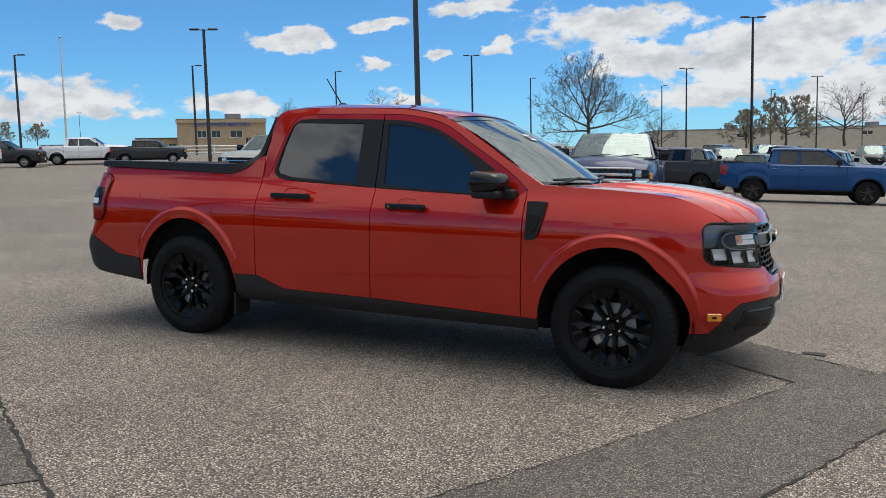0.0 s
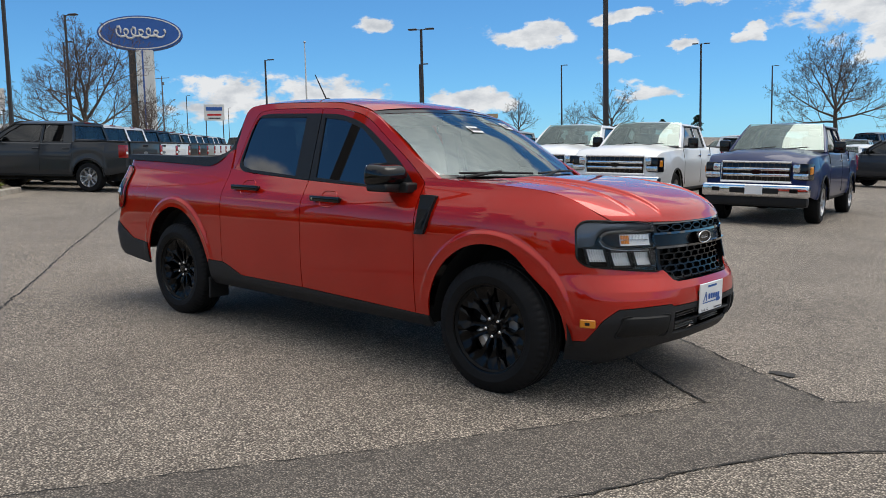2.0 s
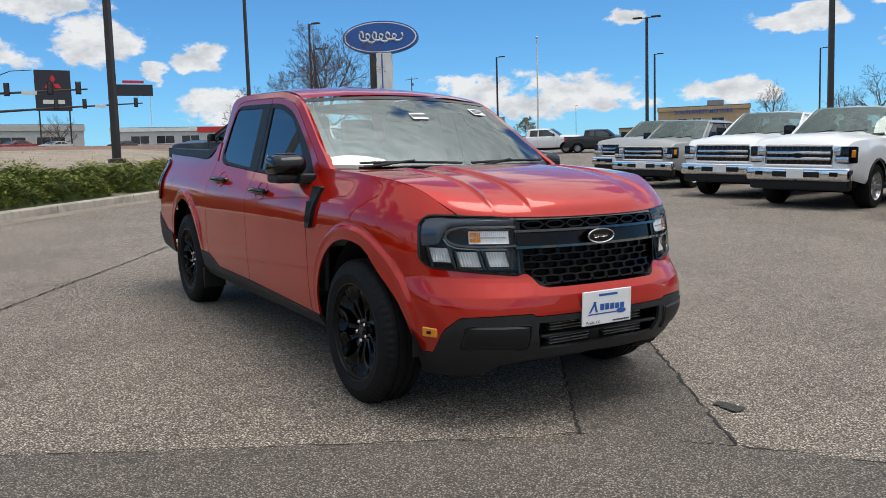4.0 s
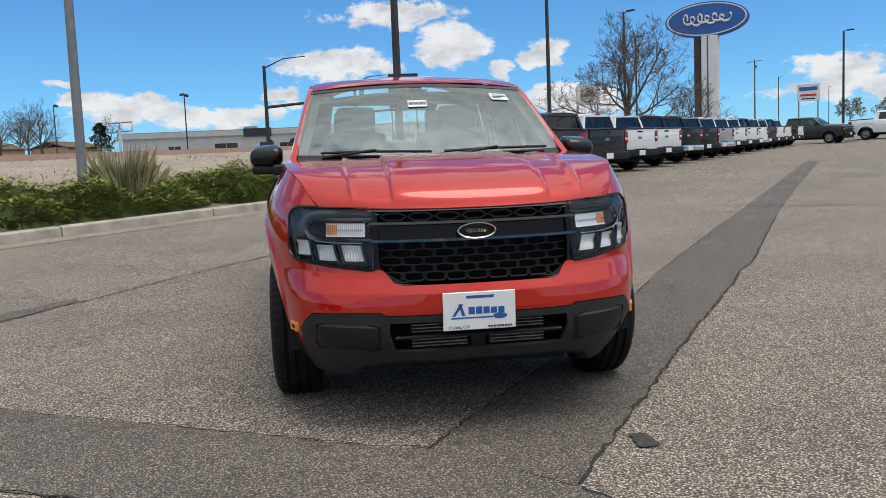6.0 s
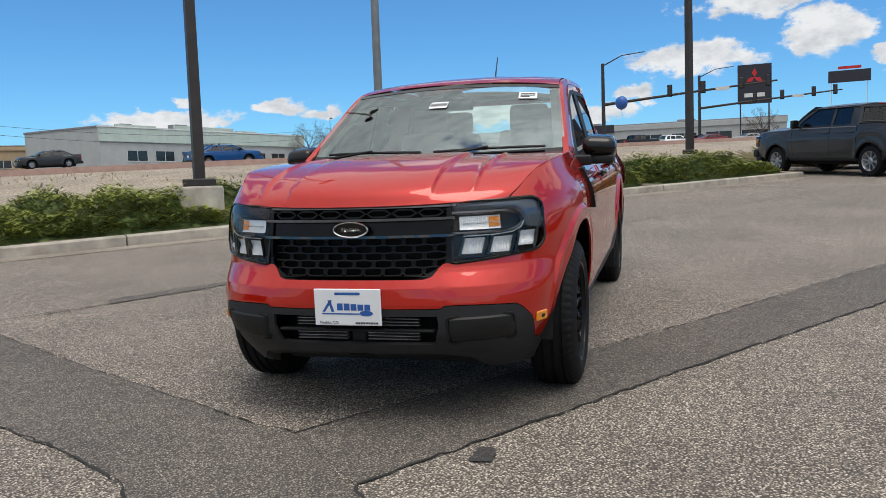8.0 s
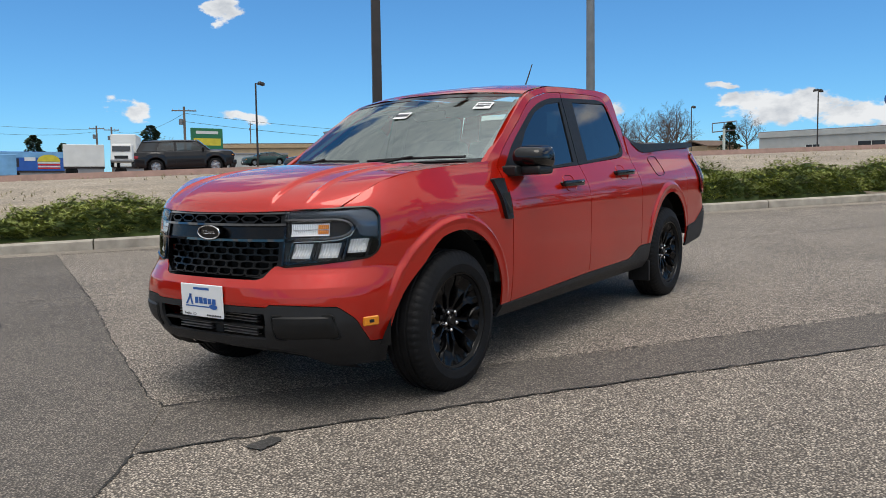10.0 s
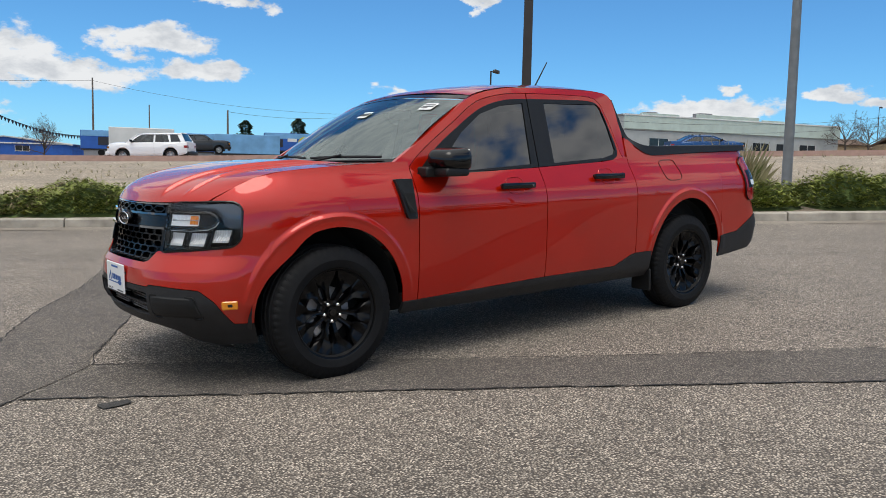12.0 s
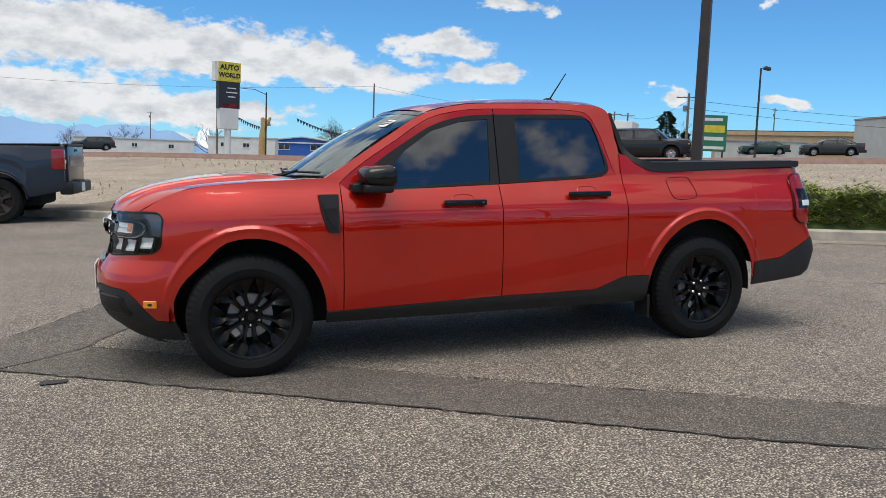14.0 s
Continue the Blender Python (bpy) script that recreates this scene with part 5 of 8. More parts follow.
comb = bmesh.new()
for r_ in range(5):
    z_ = .686 + r_ * 0.031
    for k in range(-4, 5):
        y_ = k * 0.088 + (0.044 if r_ % 2 else 0)
        if abs(y_) < 0.405 - 0.10 * max(0, (0.70 - z_) / 0.04):
            hex_ring(comb, y_, z_, 0.112, 0.037, 0.0050, 0.022, 0.03)
part("grille_mesh", comb, "rim", grille, smooth=False)
for k in range(-3, 4):
    top = bmesh.new()
    hex_ring(top, k * 0.112, .930, 0.112, 0.036, 0.007, 0.010, 0.03)
    part("grille_slot", top, "rim", grille, smooth=False)
for z_, h_, d_ in ((.957, .010, .002), (.905, .011, -.010), (.834, .011, -.012)):
    part("grille_bar", grid_bm([[face(y, z_ + dz, d_ + dd) for y in np.linspace(-.44, .44, 21)] for dz, dd in ((-h_ / 2, .02), (-h_ / 2, 0), (h_ / 2, 0), (h_ / 2, .02))]), "piano", grille, "glossy black grille bar")
badge = bmesh.new()
for r0, r1, x0, x1 in ((1.0, 1.0, -0.015, 0.006), (1.0, 0.86, 0.006, 0.006), (0.86, 0.84, 0.006, 0.003), (0.84, 0.0, 0.003, 0.003)):
    ring = lambda r, x: [(2.348 + x, 0.078 * r * math.cos(a), .868 + 0.032 * r * math.sin(a)) for a in np.linspace(0, 2 * math.pi, 33)[:-1]]
    grid_bm([ring(r0, x0), ring(max(r1, 0.001), x1)], badge, close=True)
part("grille_band", grid_bm([[face(y, z, .012) for y in np.linspace(-.43, .43, 15)] for z in (.836, .903)]), "rim", grille)
bo = part("badge", badge, "gloss_black", grille, "dark oval badge with a bright rim")
rim_pts = [(2.355, 0.078 * math.cos(a), .868 + 0.032 * math.sin(a)) for a in np.linspace(0, 2 * math.pi, 40)]
part("badge_rim", tube_bm(rim_pts, [0.0035] * 40, 5, cap=False), "chrome", bo)
wave = [(2.353, -0.042 + 0.084 * k / 39 + .006 * math.cos(k * 1.1), .868 + 0.009 * math.sin(k * 1.1) * (1 - .4 * k / 39)) for k in range(40)]
part("badge_flourish", tube_bm(wave, [0.0016] * 40, 4), "chrome", bo)

# dealer plate with a slight tilt
plate = part("front_plate", box_bm(0.008, 0.302, 0.158, (2.420, 0, .545), 0.003), "white", TRUCK, "white dealer plate with blue bars")
ink = bmesh.new()


def bar(bm, y0, y1, z0, z1, lean=0.0):
    vs = [bm.verts.new((2.4255, y, z)) for y, z in ((y0, z0), (y1, z0), (y1 + lean, z1), (y0 + lean, z1))]
    bm.faces.new(vs)


# the large blue line of lettering as blocks, with its wedge and the line under it
bar(ink, -.115, -.102, .525, .575, .035), bar(ink, -.072, -.059, .525, .575, -.016)
for k, (w_, h_) in enumerate(((.026, .030), (.026, .030), (.026, .028), (.026, .026), (.026, .026))):
    y0 = -.046 + 0.031 * k
    bar(ink, y0, y0 + w_, .532, .532 + h_)
bar(ink, -.118, .055, .514, .520)
part("plate_lettering", ink, "blue_ink", plate, "blue lettering blocks", smooth=False)
ink = bmesh.new()
bar(ink, -.055, .060, .598, .609)
part("plate_heading", ink, "blue_ink", plate, smooth=False)
ink = bmesh.new()
for k in range(9):
    bar(ink, .035 + 0.0115 * k, .044 + 0.0115 * k, .474, .482)
part("plate_small_print", ink, "black_ink", plate, smooth=False)
tagged(part("plate_words", text_bm("Pueblo, CO", 0.018, Matrix.Translation((2.4255, -0.085, .479)) @ Matrix(((0, 0, 1, 0), (1, 0, 0, 0), (0, 1, 0, 0), (0, 0, 0, 1))), depth=0.0002), "black_ink", plate, smooth=False), kind="stuff")
part("plate_oval", grid_bm([[(2.426, .085 + .030 * r * math.cos(a), .520 + .012 * r * math.sin(a)) for a in np.linspace(0, 2 * math.pi, 25)] for r in (1, 0.01)]), "blue_ink", plate, smooth=False)
plate.matrix_basis = pose(-.008, -.009, 0)
part("plate_bracket", box_bm(0.05, 0.31, 0.10, (2.385, 0, .54), 0.006), "plastic", plate)

# ---- wheels
def tyre_bm():
    """A road tyre: bulged walls with a raised bead line, shoulder cuts and four running grooves."""
    prof = [(.228, .085, 0), (.236, .100, 0), (.243, .104, 0), (.247, .108, 0), (.257, .1125, 0), (.285, .116, 0), (.289, .1175, 0), (.294, .116, 0), (.322, .109, 0), (.336, .102, 1), (.347, .095, 1), (.356, .085, 1), (.3605, .076, 1)]
    prof += [(.362, .054, 0), (.353, .050, 0), (.353, .042, 0), (.3625, .038, 0), (.363, .010, 0), (.354, .006, 0)]
    prof = prof + [(r, -h, g) for r, h, g in prof[::-1]]
    seg = 240
    rows = []
    for r, h, g in prof:
        ring = []
        for k in range(seg):
            a, cut = 2 * math.pi * k / seg, .005 if g and k % 4 == 0 else 0
            ring.append(((r - cut) * math.cos(a), h, (r - cut) * math.sin(a)))
        rows.append(ring)
    return grid_bm(rows, close=True)


def rim_bm():
    bm = lathe_bm([(.236, -.10), (.230, -.09), (.222, -.05), (.219, .050), (.228, .080), (.233, .090), (.239, .1065), (.246, .1085), (.2475, .104), (.240, .090)], 72)
    return bm


def spoke_bm(fork):
    """One forked spoke that widens to the rim, with a hollowed back and creased face."""
    rows = []
    for r, w, h, da in ((.045, .0140, .044, 0), (.075, .0125, .052, .02), (.105, .0130, .061, .045), (.130, .0165, .068, .06), (.150, .0270, .072, .062), (.163, .0430, .074, .055), (.176, .0545, .078, .04), (.205, .0630, .086, .02), (.2360, .0735, .089, 0)):
        c, s_ = math.cos(da * fork), math.sin(da * fork)
        q = lambda off, hh: (r * c - off * s_, hh, r * s_ + off * c)
        dip = .003 if r < .14 else .020 if r < .21 else .008
        rows.append([q(-w, h - .050), q(-w, h - .008), q(-w * .78, h), q(-w * .35, h - dip * .5), q(0, h - dip), q(w * .35, h - dip * .5), q(w * .78, h), q(w, h - .008), q(w, h - .050)])
    return grid_bm(rows)


tyre_me = mesh_of("tyre", tyre_bm(), "rubber")
rim_me = mesh_of("wheel", rim_bm(), "rim")
spoke_mes = [mesh_of("spoke", spoke_bm(f), "rim", angle=45) for f in (1, -1)]
hub_me = mesh_of("hub", lathe_bm([(0.0, .062), (.030, .062), (.033, .058), (.036, .045), (.062, .046), (.070, .038), (.073, .0), (.0, .0)], 40), "rim")
nut_me = mesh_of("lug_nut", lathe_bm([(0.0, .022), (.006, .022), (.0105, .017), (.0115, 0.0), (0, 0)], 12), "chrome")
disc_me = mesh_of("brake_disc", lathe_bm([(.07, .008), (.130, .008), (.132, .004), (.132, -.012), (.07, -.012)], 48), "disc")
# near-black disc added behind the spokes as the shade in their gaps
backing_me = mesh_of("dust_shield", lathe_bm([(.0, -.02), (.206, -.02), (.206, -.03), (0, -.03)], 40), "dark")
cap_me = mesh_of("hub_cap", lathe_bm([(0, .006), (.020, .006), (.024, 0)], 24), "gloss_black")
for x_ in (1.538, -1.538):
    for sgn in (1, -1):
        w_ = new("wheel", rim_me)
        w_.parent = TRUCK
        w_.matrix_basis = pose(x_, sgn * 0.772, 0.361, 0, 0, 0 if sgn > 0 else 180) @ pose(0, 0, 0, 0, 12 if x_ > 0 else 31, 0)
        tagged(w_, "gloss black ten-spoke alloy wheel")
        for nm_, me_, mm_ in [("tyre", tyre_me, pose(0, 0, 0)), ("brake_disc", disc_me, pose(0, 0, 0)), ("dust_shield", backing_me, pose(0, 0, 0)), ("hub", hub_me, pose(0, 0, 0)), ("hub_cap", cap_me, pose(0, 0.062, 0))] + \
                [("lug_nut", nut_me, pose(0.050 * math.cos(1.2566 * k), 0.046, 0.050 * math.sin(1.2566 * k))) for k in range(5)] + \
                [("spoke", spoke_mes[k % 2], pose(0, 0, 0, 0, 36 * k + 18, 0)) for k in range(10)]:
            o_ = new(nm_, me_)
            o_.parent, o_.matrix_basis = w_, mm_
        cal = part("brake_caliper", box_bm(0.06, 0.05, 0.11, (0.125, 0.01, 0.0), 0.012), "steel", w_, "bare metal brake caliper")
        cal.matrix_basis = pose(0, 0, 0, 0, 25, 0)
# wheel housings and underside
for xc in (1.535, -1.535):
    lin = grid_bm([[(xc + (0.455) * math.cos(a), y, 0.36 + (0.48) * math.sin(a)) for a in np.linspace(-0.08, math.pi + 0.08, 26)] for y in (0.80, 0.60, 0.42)])
    both("wheel_housing", lin, "dark", TRUCK, "black wheel housing")
    both("housing_wall", poly_bm([(xc + 0.47 * math.cos(a), 0.36 + 0.49 * math.sin(a)) for a in np.linspace(-0.1, math.pi + 0.1, 24)], None, lambda p: (p[0], 0.50, p[1])), "dark", TRUCK)
part("air_dam", grid_bm([[(x, y, z) for y in np.linspace(-.60, .60, 9)] for x, z in ((2.02, .36), (1.97, .265), (1.90, .24), (1.2, .24))]), "dark", TRUCK, "black air dam under the nose")
part("chassis", box_bm(4.3, 0.95, 0.26, (-0.05, 0, 0.36), 0.03), "dark", TRUCK, "black underside")
part("floor_pan", box_bm(2.1, 1.62, 0.10, (0.03, 0, 0.36), 0.02), "dark", TRUCK)
part("engine_bay", box_bm(0.95, 0.90, 0.5, (1.66, 0, 0.78), 0.03), "dark", TRUCK)
part("rear_axle", tube_bm([(-1.538, -0.72, 0.33), (-1.538, 0.72, 0.33)], [0.05, 0.05], 12), "dark", TRUCK)

# ---- cabin
both("door_card", box_bm(1.90, 0.03, 0.62, (0.04, 0.765, 0.78), 0.01), "trimgrey", TRUCK)
part("dashboard", grid_bm([[(x, y, z - 0.02 * (y / 0.7) ** 2) for y in np.linspace(-0.72, 0.72, 13)] for x, z in ((1.20, 1.085), (0.95, 1.10), (0.72, 1.085), (0.66, 1.04), (0.66, 0.75))]), "trimgrey", TRUCK, "dark grey dashboard")
part("headlining", grid_bm([[(x, y, 1.560 - 0.05 * (y / .62) ** 2 - (0.03 if x > .3 else 0)) for y in np.linspace(-.62, .62, 9)] for x in (-.88, -.3, .2, .40)]), "liner", TRUCK, "pale headlining")
both("inner_pillar", grid_bm([[(x, gy(z) - 0.045 - d, z) for x, z in ((1.02, 1.17), (.84, 1.27), (.62, 1.40), (.42, 1.53))] for d in (0, 0.05)]), "trimgrey", TRUCK)
for sx in (0.12, -0.62):
    for sy in (-0.36, 0.36):
        seat = bmesh.new()
        box_bm(0.52, 0.52, 0.16, (sx + 0.10, sy, 0.72), 0.05, seat, seg=2)
        box_bm(0.15, 0.50, 0.62, (sx - 0.20, sy, 1.00), 0.055, seat, pose(0, 0, 0, 0, -12, 0), (1, 0.82), 2)
        so = part("seat", seat, "fabric", TRUCK, "dark grey cloth seat")
        part("headrest", box_bm(0.10, 0.27, 0.19, (sx - 0.285, sy, 1.385), 0.04, turn=pose(0, 0, 0, 0, -10, 0), seg=2), "fabric", so)
        for dy in (-0.06, 0.06):
            part("headrest_post", tube_bm([(sx - 0.275, sy + dy, 1.24), (sx - 0.28, sy + dy, 1.33)], [0.006, 0.006], 6), "chrome", so)
wheel_ring = [(0.58 + 0.07 * math.sin(a), 0.36 + 0.185 * math.cos(a), 1.02 + 0.17 * math.sin(a)) for a in np.linspace(0, 2 * math.pi, 33)]
sw = part("steering_wheel", tube_bm(wheel_ring, [0.015] * 33, 8, cap=False), "trimgrey", TRUCK, "dark steering wheel")
part("wheel_hub", box_bm(0.05, 0.16, 0.10, (0.60, 0.36, 1.01), 0.02), "trimgrey", sw)
part("rear_view_mirror", box_bm(0.03, 0.24, 0.065, (0.50, 0.0, 1.46), 0.015, seg=2), "gloss_black", TRUCK, "black interior mirror")
part("sensor_housing", box_bm(0.10, 0.12, 0.05, (0.52, 0.0, 1.525), 0.015), "gloss_black", TRUCK)
# ---------------------------------------------------------------- parked vehicles
def heading(x, y, hx, hy, dz=0.0):
    """A pose on the ground, nose along (hx, hy), leaning with the lot."""
    f = Vector((hx, hy, 0)).normalized()
    e = 1.2
    up = Vector(((land(x - e, y) - land(x + e, y)) / (2 * e), (land(x, y - e) - land(x, y + e)) / (2 * e), 1)).normalized()
    side = up.cross(f).normalized()
    f = side.cross(up)
    m = Matrix((f, side, up)).transposed().to_4x4()
    m.translation = on(x, y, dz)
    return m


def veh_wheel(r, w, spokes=6):
    tyre = mesh_of("tyre", lathe_bm([(r * .60, w * .40), (r * .64, w * .5), (r * .90, w * .5), (r * .975, w * .42), (r, w * .30), (r, -w * .30), (r * .975, -w * .42), (r * .90, -w * .5), (r * .60, -w * .45)], 40), "rubber")
    seg = spokes * 10
    rows = []
    for q, h0, h1 in ((.655, .50, .50), (.635, .50, .50), (.61, .44, .44), (.56, .40, .16), (.50, .40, .02), (.36, .38, .02), (.25, .36, .06), (.21, .35, .35), (.17, .37, .37), (.13, .42, .42), (.02, .42, .42)):
        ring = []
        for k in range(seg):
            a = 2 * math.pi * k / seg
            h = h0 if k % 10 < (4 if q > .3 else 5) else h1
            ring.append((r * q * math.cos(a), w * h, r * q * math.sin(a)))
        rows.append(ring)
    return tyre, grid_bm(rows, close=True)


def vehicle(kind, label, category, bright="chrome", rim="steel", spokes=6, sunk=False):
    """A parked vehicle at the origin, nose along +x, with its parts. kind: pickup, suv or sedan."""
    spec = {
        "pickup": dict(L=5.85, W=2.02, base=3.68, r=0.405, rock=0.47, belt=1.33, hood=1.30, roof=1.95, cab=(1.25, -1.32), top=(0.40, -1.20), rail=1.38),
        "suv": dict(L=4.90, W=1.94, base=2.92, r=0.37, rock=0.34, belt=1.13, hood=1.12, roof=1.75, cab=(1.22, -2.33), top=(0.42, -2.02), rail=1.13),
        "sedan": dict(L=4.75, W=1.84, base=2.78, r=0.335, rock=0.26, belt=0.99, hood=0.95, roof=1.45, cab=(1.15, -1.75), top=(0.22, -1.0), rail=1.06)}[kind]
    th = holder("parked_" + {"pickup": "pickup", "suv": "suv", "sedan": "car"}[kind], Matrix.Identity(4), label, category)
    L, W, base, r, rock, bz, hz, roof, rail = (spec[k] for k in ("L", "W", "base", "r", "rock", "belt", "hood", "roof", "rail"))
    bed = kind == "pickup"
    hw, xf_, xr_ = W / 2, L / 2, -L / 2
    ax = (base / 2 + 0.02, -base / 2 + 0.02)
    ar = r + 0.085
    (c0, c1), (t0, t1) = spec["cab"], spec["top"]

    def zb(x):
        for a in ax:
            if abs(x - a) < ar - 1e-4:
                return max(rock - 0.02, r + math.sqrt(ar * ar - (x - a) ** 2))
        return rock + (0.10 * min(1, max(0, (abs(x) - (L / 2 - .5)) / .5)))

    def zt(x):
        if x > c0:
            f = (x - c0) / (xf_ - c0)
            return hz + (bz - hz) * max(0, 1 - f * 6) - 0.05 * f * f - 0.13 * (max(0, f - 0.84) / 0.16) ** 2
        if x < c1:
            return rail
        return bz

    def half(x):
        e = min(1, max(0, (abs(x) - (L / 2 - 0.75)) / 0.75))
        return hw * (1 - (0.13 if x > 0 else 0.05) * e ** 2.6)

    def lip(x, z):
        for a in ax:
            d = math.hypot(x - a, z - r) / ar
            if z > rock - .05 and d < 1.22:
                return 0.028 * min(1, max(0, (1.22 - d) / .07))
        return 0.0
    cols = set(np.round(np.linspace(xr_, xf_, 36), 4)) | {round(xf_ - v, 4) for v in (.02, .06, .11, .17)}
    for a in ax:
        cols |= {round(a + ar * 1.2 * math.cos(math.pi * k / 22), 4) for k in range(23)} | {round(a + ar * math.cos(math.pi * k / 18), 4) for k in range(19)}
    cols = sorted(cols)
    shell_rows = []
    for x in cols:
        w, b, t = half(x), zb(x), zt(x)
        pts = []
        for f, k in ((0, .950), (.07, .982), (.22, .992), (.45, .998), (.62, 1.0), (.74, .990), (.80, .972), (.90, .962), (.97, .945), (1, .915)):
            z = b + (t - b) * f
            pts.append((w * k + lip(x, z), z))
        if bed and xr_ + 0.08 < x < c1 - 0.05:
            pts += [(w * .86, t), (w * .84, .80), (w * .6, .80), (w * .4, .80), (0, .80)]
        elif x > c0:
            f = min(1, (xf_ - x) / .5)
            pts += [(w * .84, t + .012), (w * .66, t + .020 + .03 * f), (w * .56, t + .026 + .030 * f), (w * .48, t + .046 + .040 * f), (0, t + .052 + .040 * f)]
        else:
            pts += [(w * .80, t + .005), (w * .66, t + .01), (w * .56, t + .01), (w * .4, t + .01), (0, t + .01)]
        shell_rows.append([(x, y, z) for y, z in pts] + [(x, -y, z) for y, z in pts[-2::-1]])
    # columns differ in their count of points: lofted in runs
    bm = bmesh.new()
    run = [shell_rows[0]]
    for row in shell_rows[1:]:
        if len(row) != len(run[-1]):
            grid_bm(run, bm)
            run = []
        run.append(row)
    grid_bm(run, bm)
    for end in (shell_rows[0], shell_rows[-1]):
        bm.faces.new([bm.verts.new(p) for p in end])
    bmesh.ops.remove_doubles(bm, verts=bm.verts, dist=0.0005)
    part("body", bm, "carpaint", th, angle=28)
    part("underside", box_bm(L * .84, W * .66, .36, (0, 0, rock), 0.04), "dark", th, smooth=False)
    part("sill", box_bm(base - 2 * ar, W * .93, .10, (.02, 0, rock - .02), 0.03), "plastic", th)
    for a in ax:
        part("axle_housing", box_bm(ar * 1.96, W * .80, ar * .95, (a, 0, r + ar * .42), 0.05), "dark", th, smooth=False)
        for s in (1, -1) if bed else ():
            arch = [(a + (ar + .004) * math.cos(q), s * (half(a) * .985 + .028), r + (ar + .004) * math.sin(q)) for q in np.linspace(.05, math.pi - .05, 17)]
            part("arch_trim", tube_bm(arch, [.020] * 17, 5), "plastic" if bed else "carpaint", th)
    # cab
    wb_, wt = hw * .905, hw * .715
    rz = roof - 0.085
    roof_rows = []
    for i in range(13):
        f = i / 12
        x = t0 + 0.135 + (t1 - t0 - 0.155) * f
        lift = (1 - (2 * f - 1) ** 4 * .55)
        roof_rows.append([(x + .04 * (1 - v * v) * (f < .1), wt * v * (1.07 if abs(v) > .95 else 1), rz - (.02 if abs(v) > .95 else 0) + 0.085 * (1 - abs(v) ** 3.2) * lift) for v in np.linspace(-1, 1, 15)])
    part("roof", grid_bm(roof_rows), "carpaint", th, angle=50)

    def side_pt(p):
        f = (p[1] - bz) / (rz - bz)
        return (p[0], wb_ + (wt - wb_) * f + .025 * math.sin(math.pi * min(1, max(0, f))), p[1])
    mid = (t0 + t1) / 2 + (0.06 if kind != "suv" else 0.35)
    outer_f = [(mid + .004, bz - .01), (c0, bz - .01), ((c0 + t0) / 2 + .03, (bz + rz) / 2 + .02), (t0 + .05, rz + 0.01), (mid + .004, rz + 0.02)]
    outer_r = [(c1, bz - .01), (mid - .004, bz - .01), (mid - .004, rz + 0.02), (t1, rz + 0.01)]
    k_ = 0.30 if bed else 0.24
    holes = {"f": [[(mid + .05, bz + .03), (c0 - .22, bz + .02), ((c0 + t0) / 2 - .10, (bz + rz) / 2), (t0 - .04, rz - .045), (mid + .05, rz - .04)]],
             "r": [[(c1 + k_ + (.0 if kind != "suv" else .72), bz + .04), (mid - .05, bz + .03), (mid - .05, rz - .04), (t1 + k_ * .75 + (.0 if kind != "suv" else .62), rz - .05)]]}
    for outer, nm in ((outer_f, "f"), (outer_r, "r")):
        hole = holes[nm][0]
        both("cab_side", poly_bm(outer, hole, side_pt, (0, -.03, 0)), "carpaint", th, smooth=False)
        both("side_window", poly_bm(hole, None, lambda p: (side_pt(p)[0], side_pt(p)[1] - 0.014, p[1])), "glass_side", th, smooth=False)
        trim_ = [side_pt(p) for p in hole + hole[:1]]
        if bed:
            both("window_seal", tube_bm(trim_, [.009] * len(trim_), 4, cap=False), "plastic", th)
    if kind == "suv":
        q_ = [(c1 + k_ + .02, bz + .05), (c1 + k_ + .62, bz + .04), (t1 + k_ + .40, rz - .05), (t1 + k_ * .8, rz - .06)]
        both("quarter_window", poly_bm(q_, None, lambda p: (side_pt(p)[0], side_pt(p)[1] + 0.004, p[1]), (0, -.01, 0)), "windowdark", th, smooth=False)
    screen_rows = [[(c0 + .02 + (t0 + .13 - c0) * f + .13 * (1 - v * v), (wb_ - .02 + (wt - wb_) * f) * v, bz + .02 + (rz + .03 - bz) * f + .02 * math.sin(math.pi * f)) for v in np.linspace(-1, 1, 11)] for f in (0, .25, .5, .75, 1)]
    part("windscreen", grid_bm(screen_rows), "glass_car", th)
    for s in (1, -1):
        pil = [(c0 + .03 + (t0 + .10 - c0) * f, s * (wb_ - .01 + (wt - wb_) * f), bz + (rz + .03 - bz) * f + .02 * math.sin(math.pi * f)) for f in (0, .25, .5, .75, 1)]
        part("pillar", tube_bm(pil, [.036, .036, .034, .030, .020], 6), "carpaint", th)
    if bed:
        def back_pt(p):
            return (c1 + .015 + (t1 - .015 - c1) * (p[1] - bz) / (rz - bz), p[0], p[1])
        hole = [(-wb_ * .82, bz + .10), (wb_ * .82, bz + .10), (wt * .86, rz - .055), (-wt * .86, rz - .055)]
        part("cab_back", poly_bm([(-wb_, bz - .02), (wb_, bz - .02), (wt, rz + .01), (wt * .5, rz + .055), (-wt * .5, rz + .055), (-wt, rz + .01)], hole, back_pt, (.03, 0, 0)), "carpaint", th, smooth=False)
        part("rear_window", poly_bm(hole, None, lambda p: Vector(back_pt(p)) + Vector((.012, 0, 0))), "glass_dark", th, smooth=False)
        ring_ = [Vector(back_pt(p)) - Vector((.003, 0, 0)) for p in hole + hole[:1]]
        part("rear_window_seal", tube_bm(ring_, [.018] * 5, 4, cap=False), "gloss_black", th)
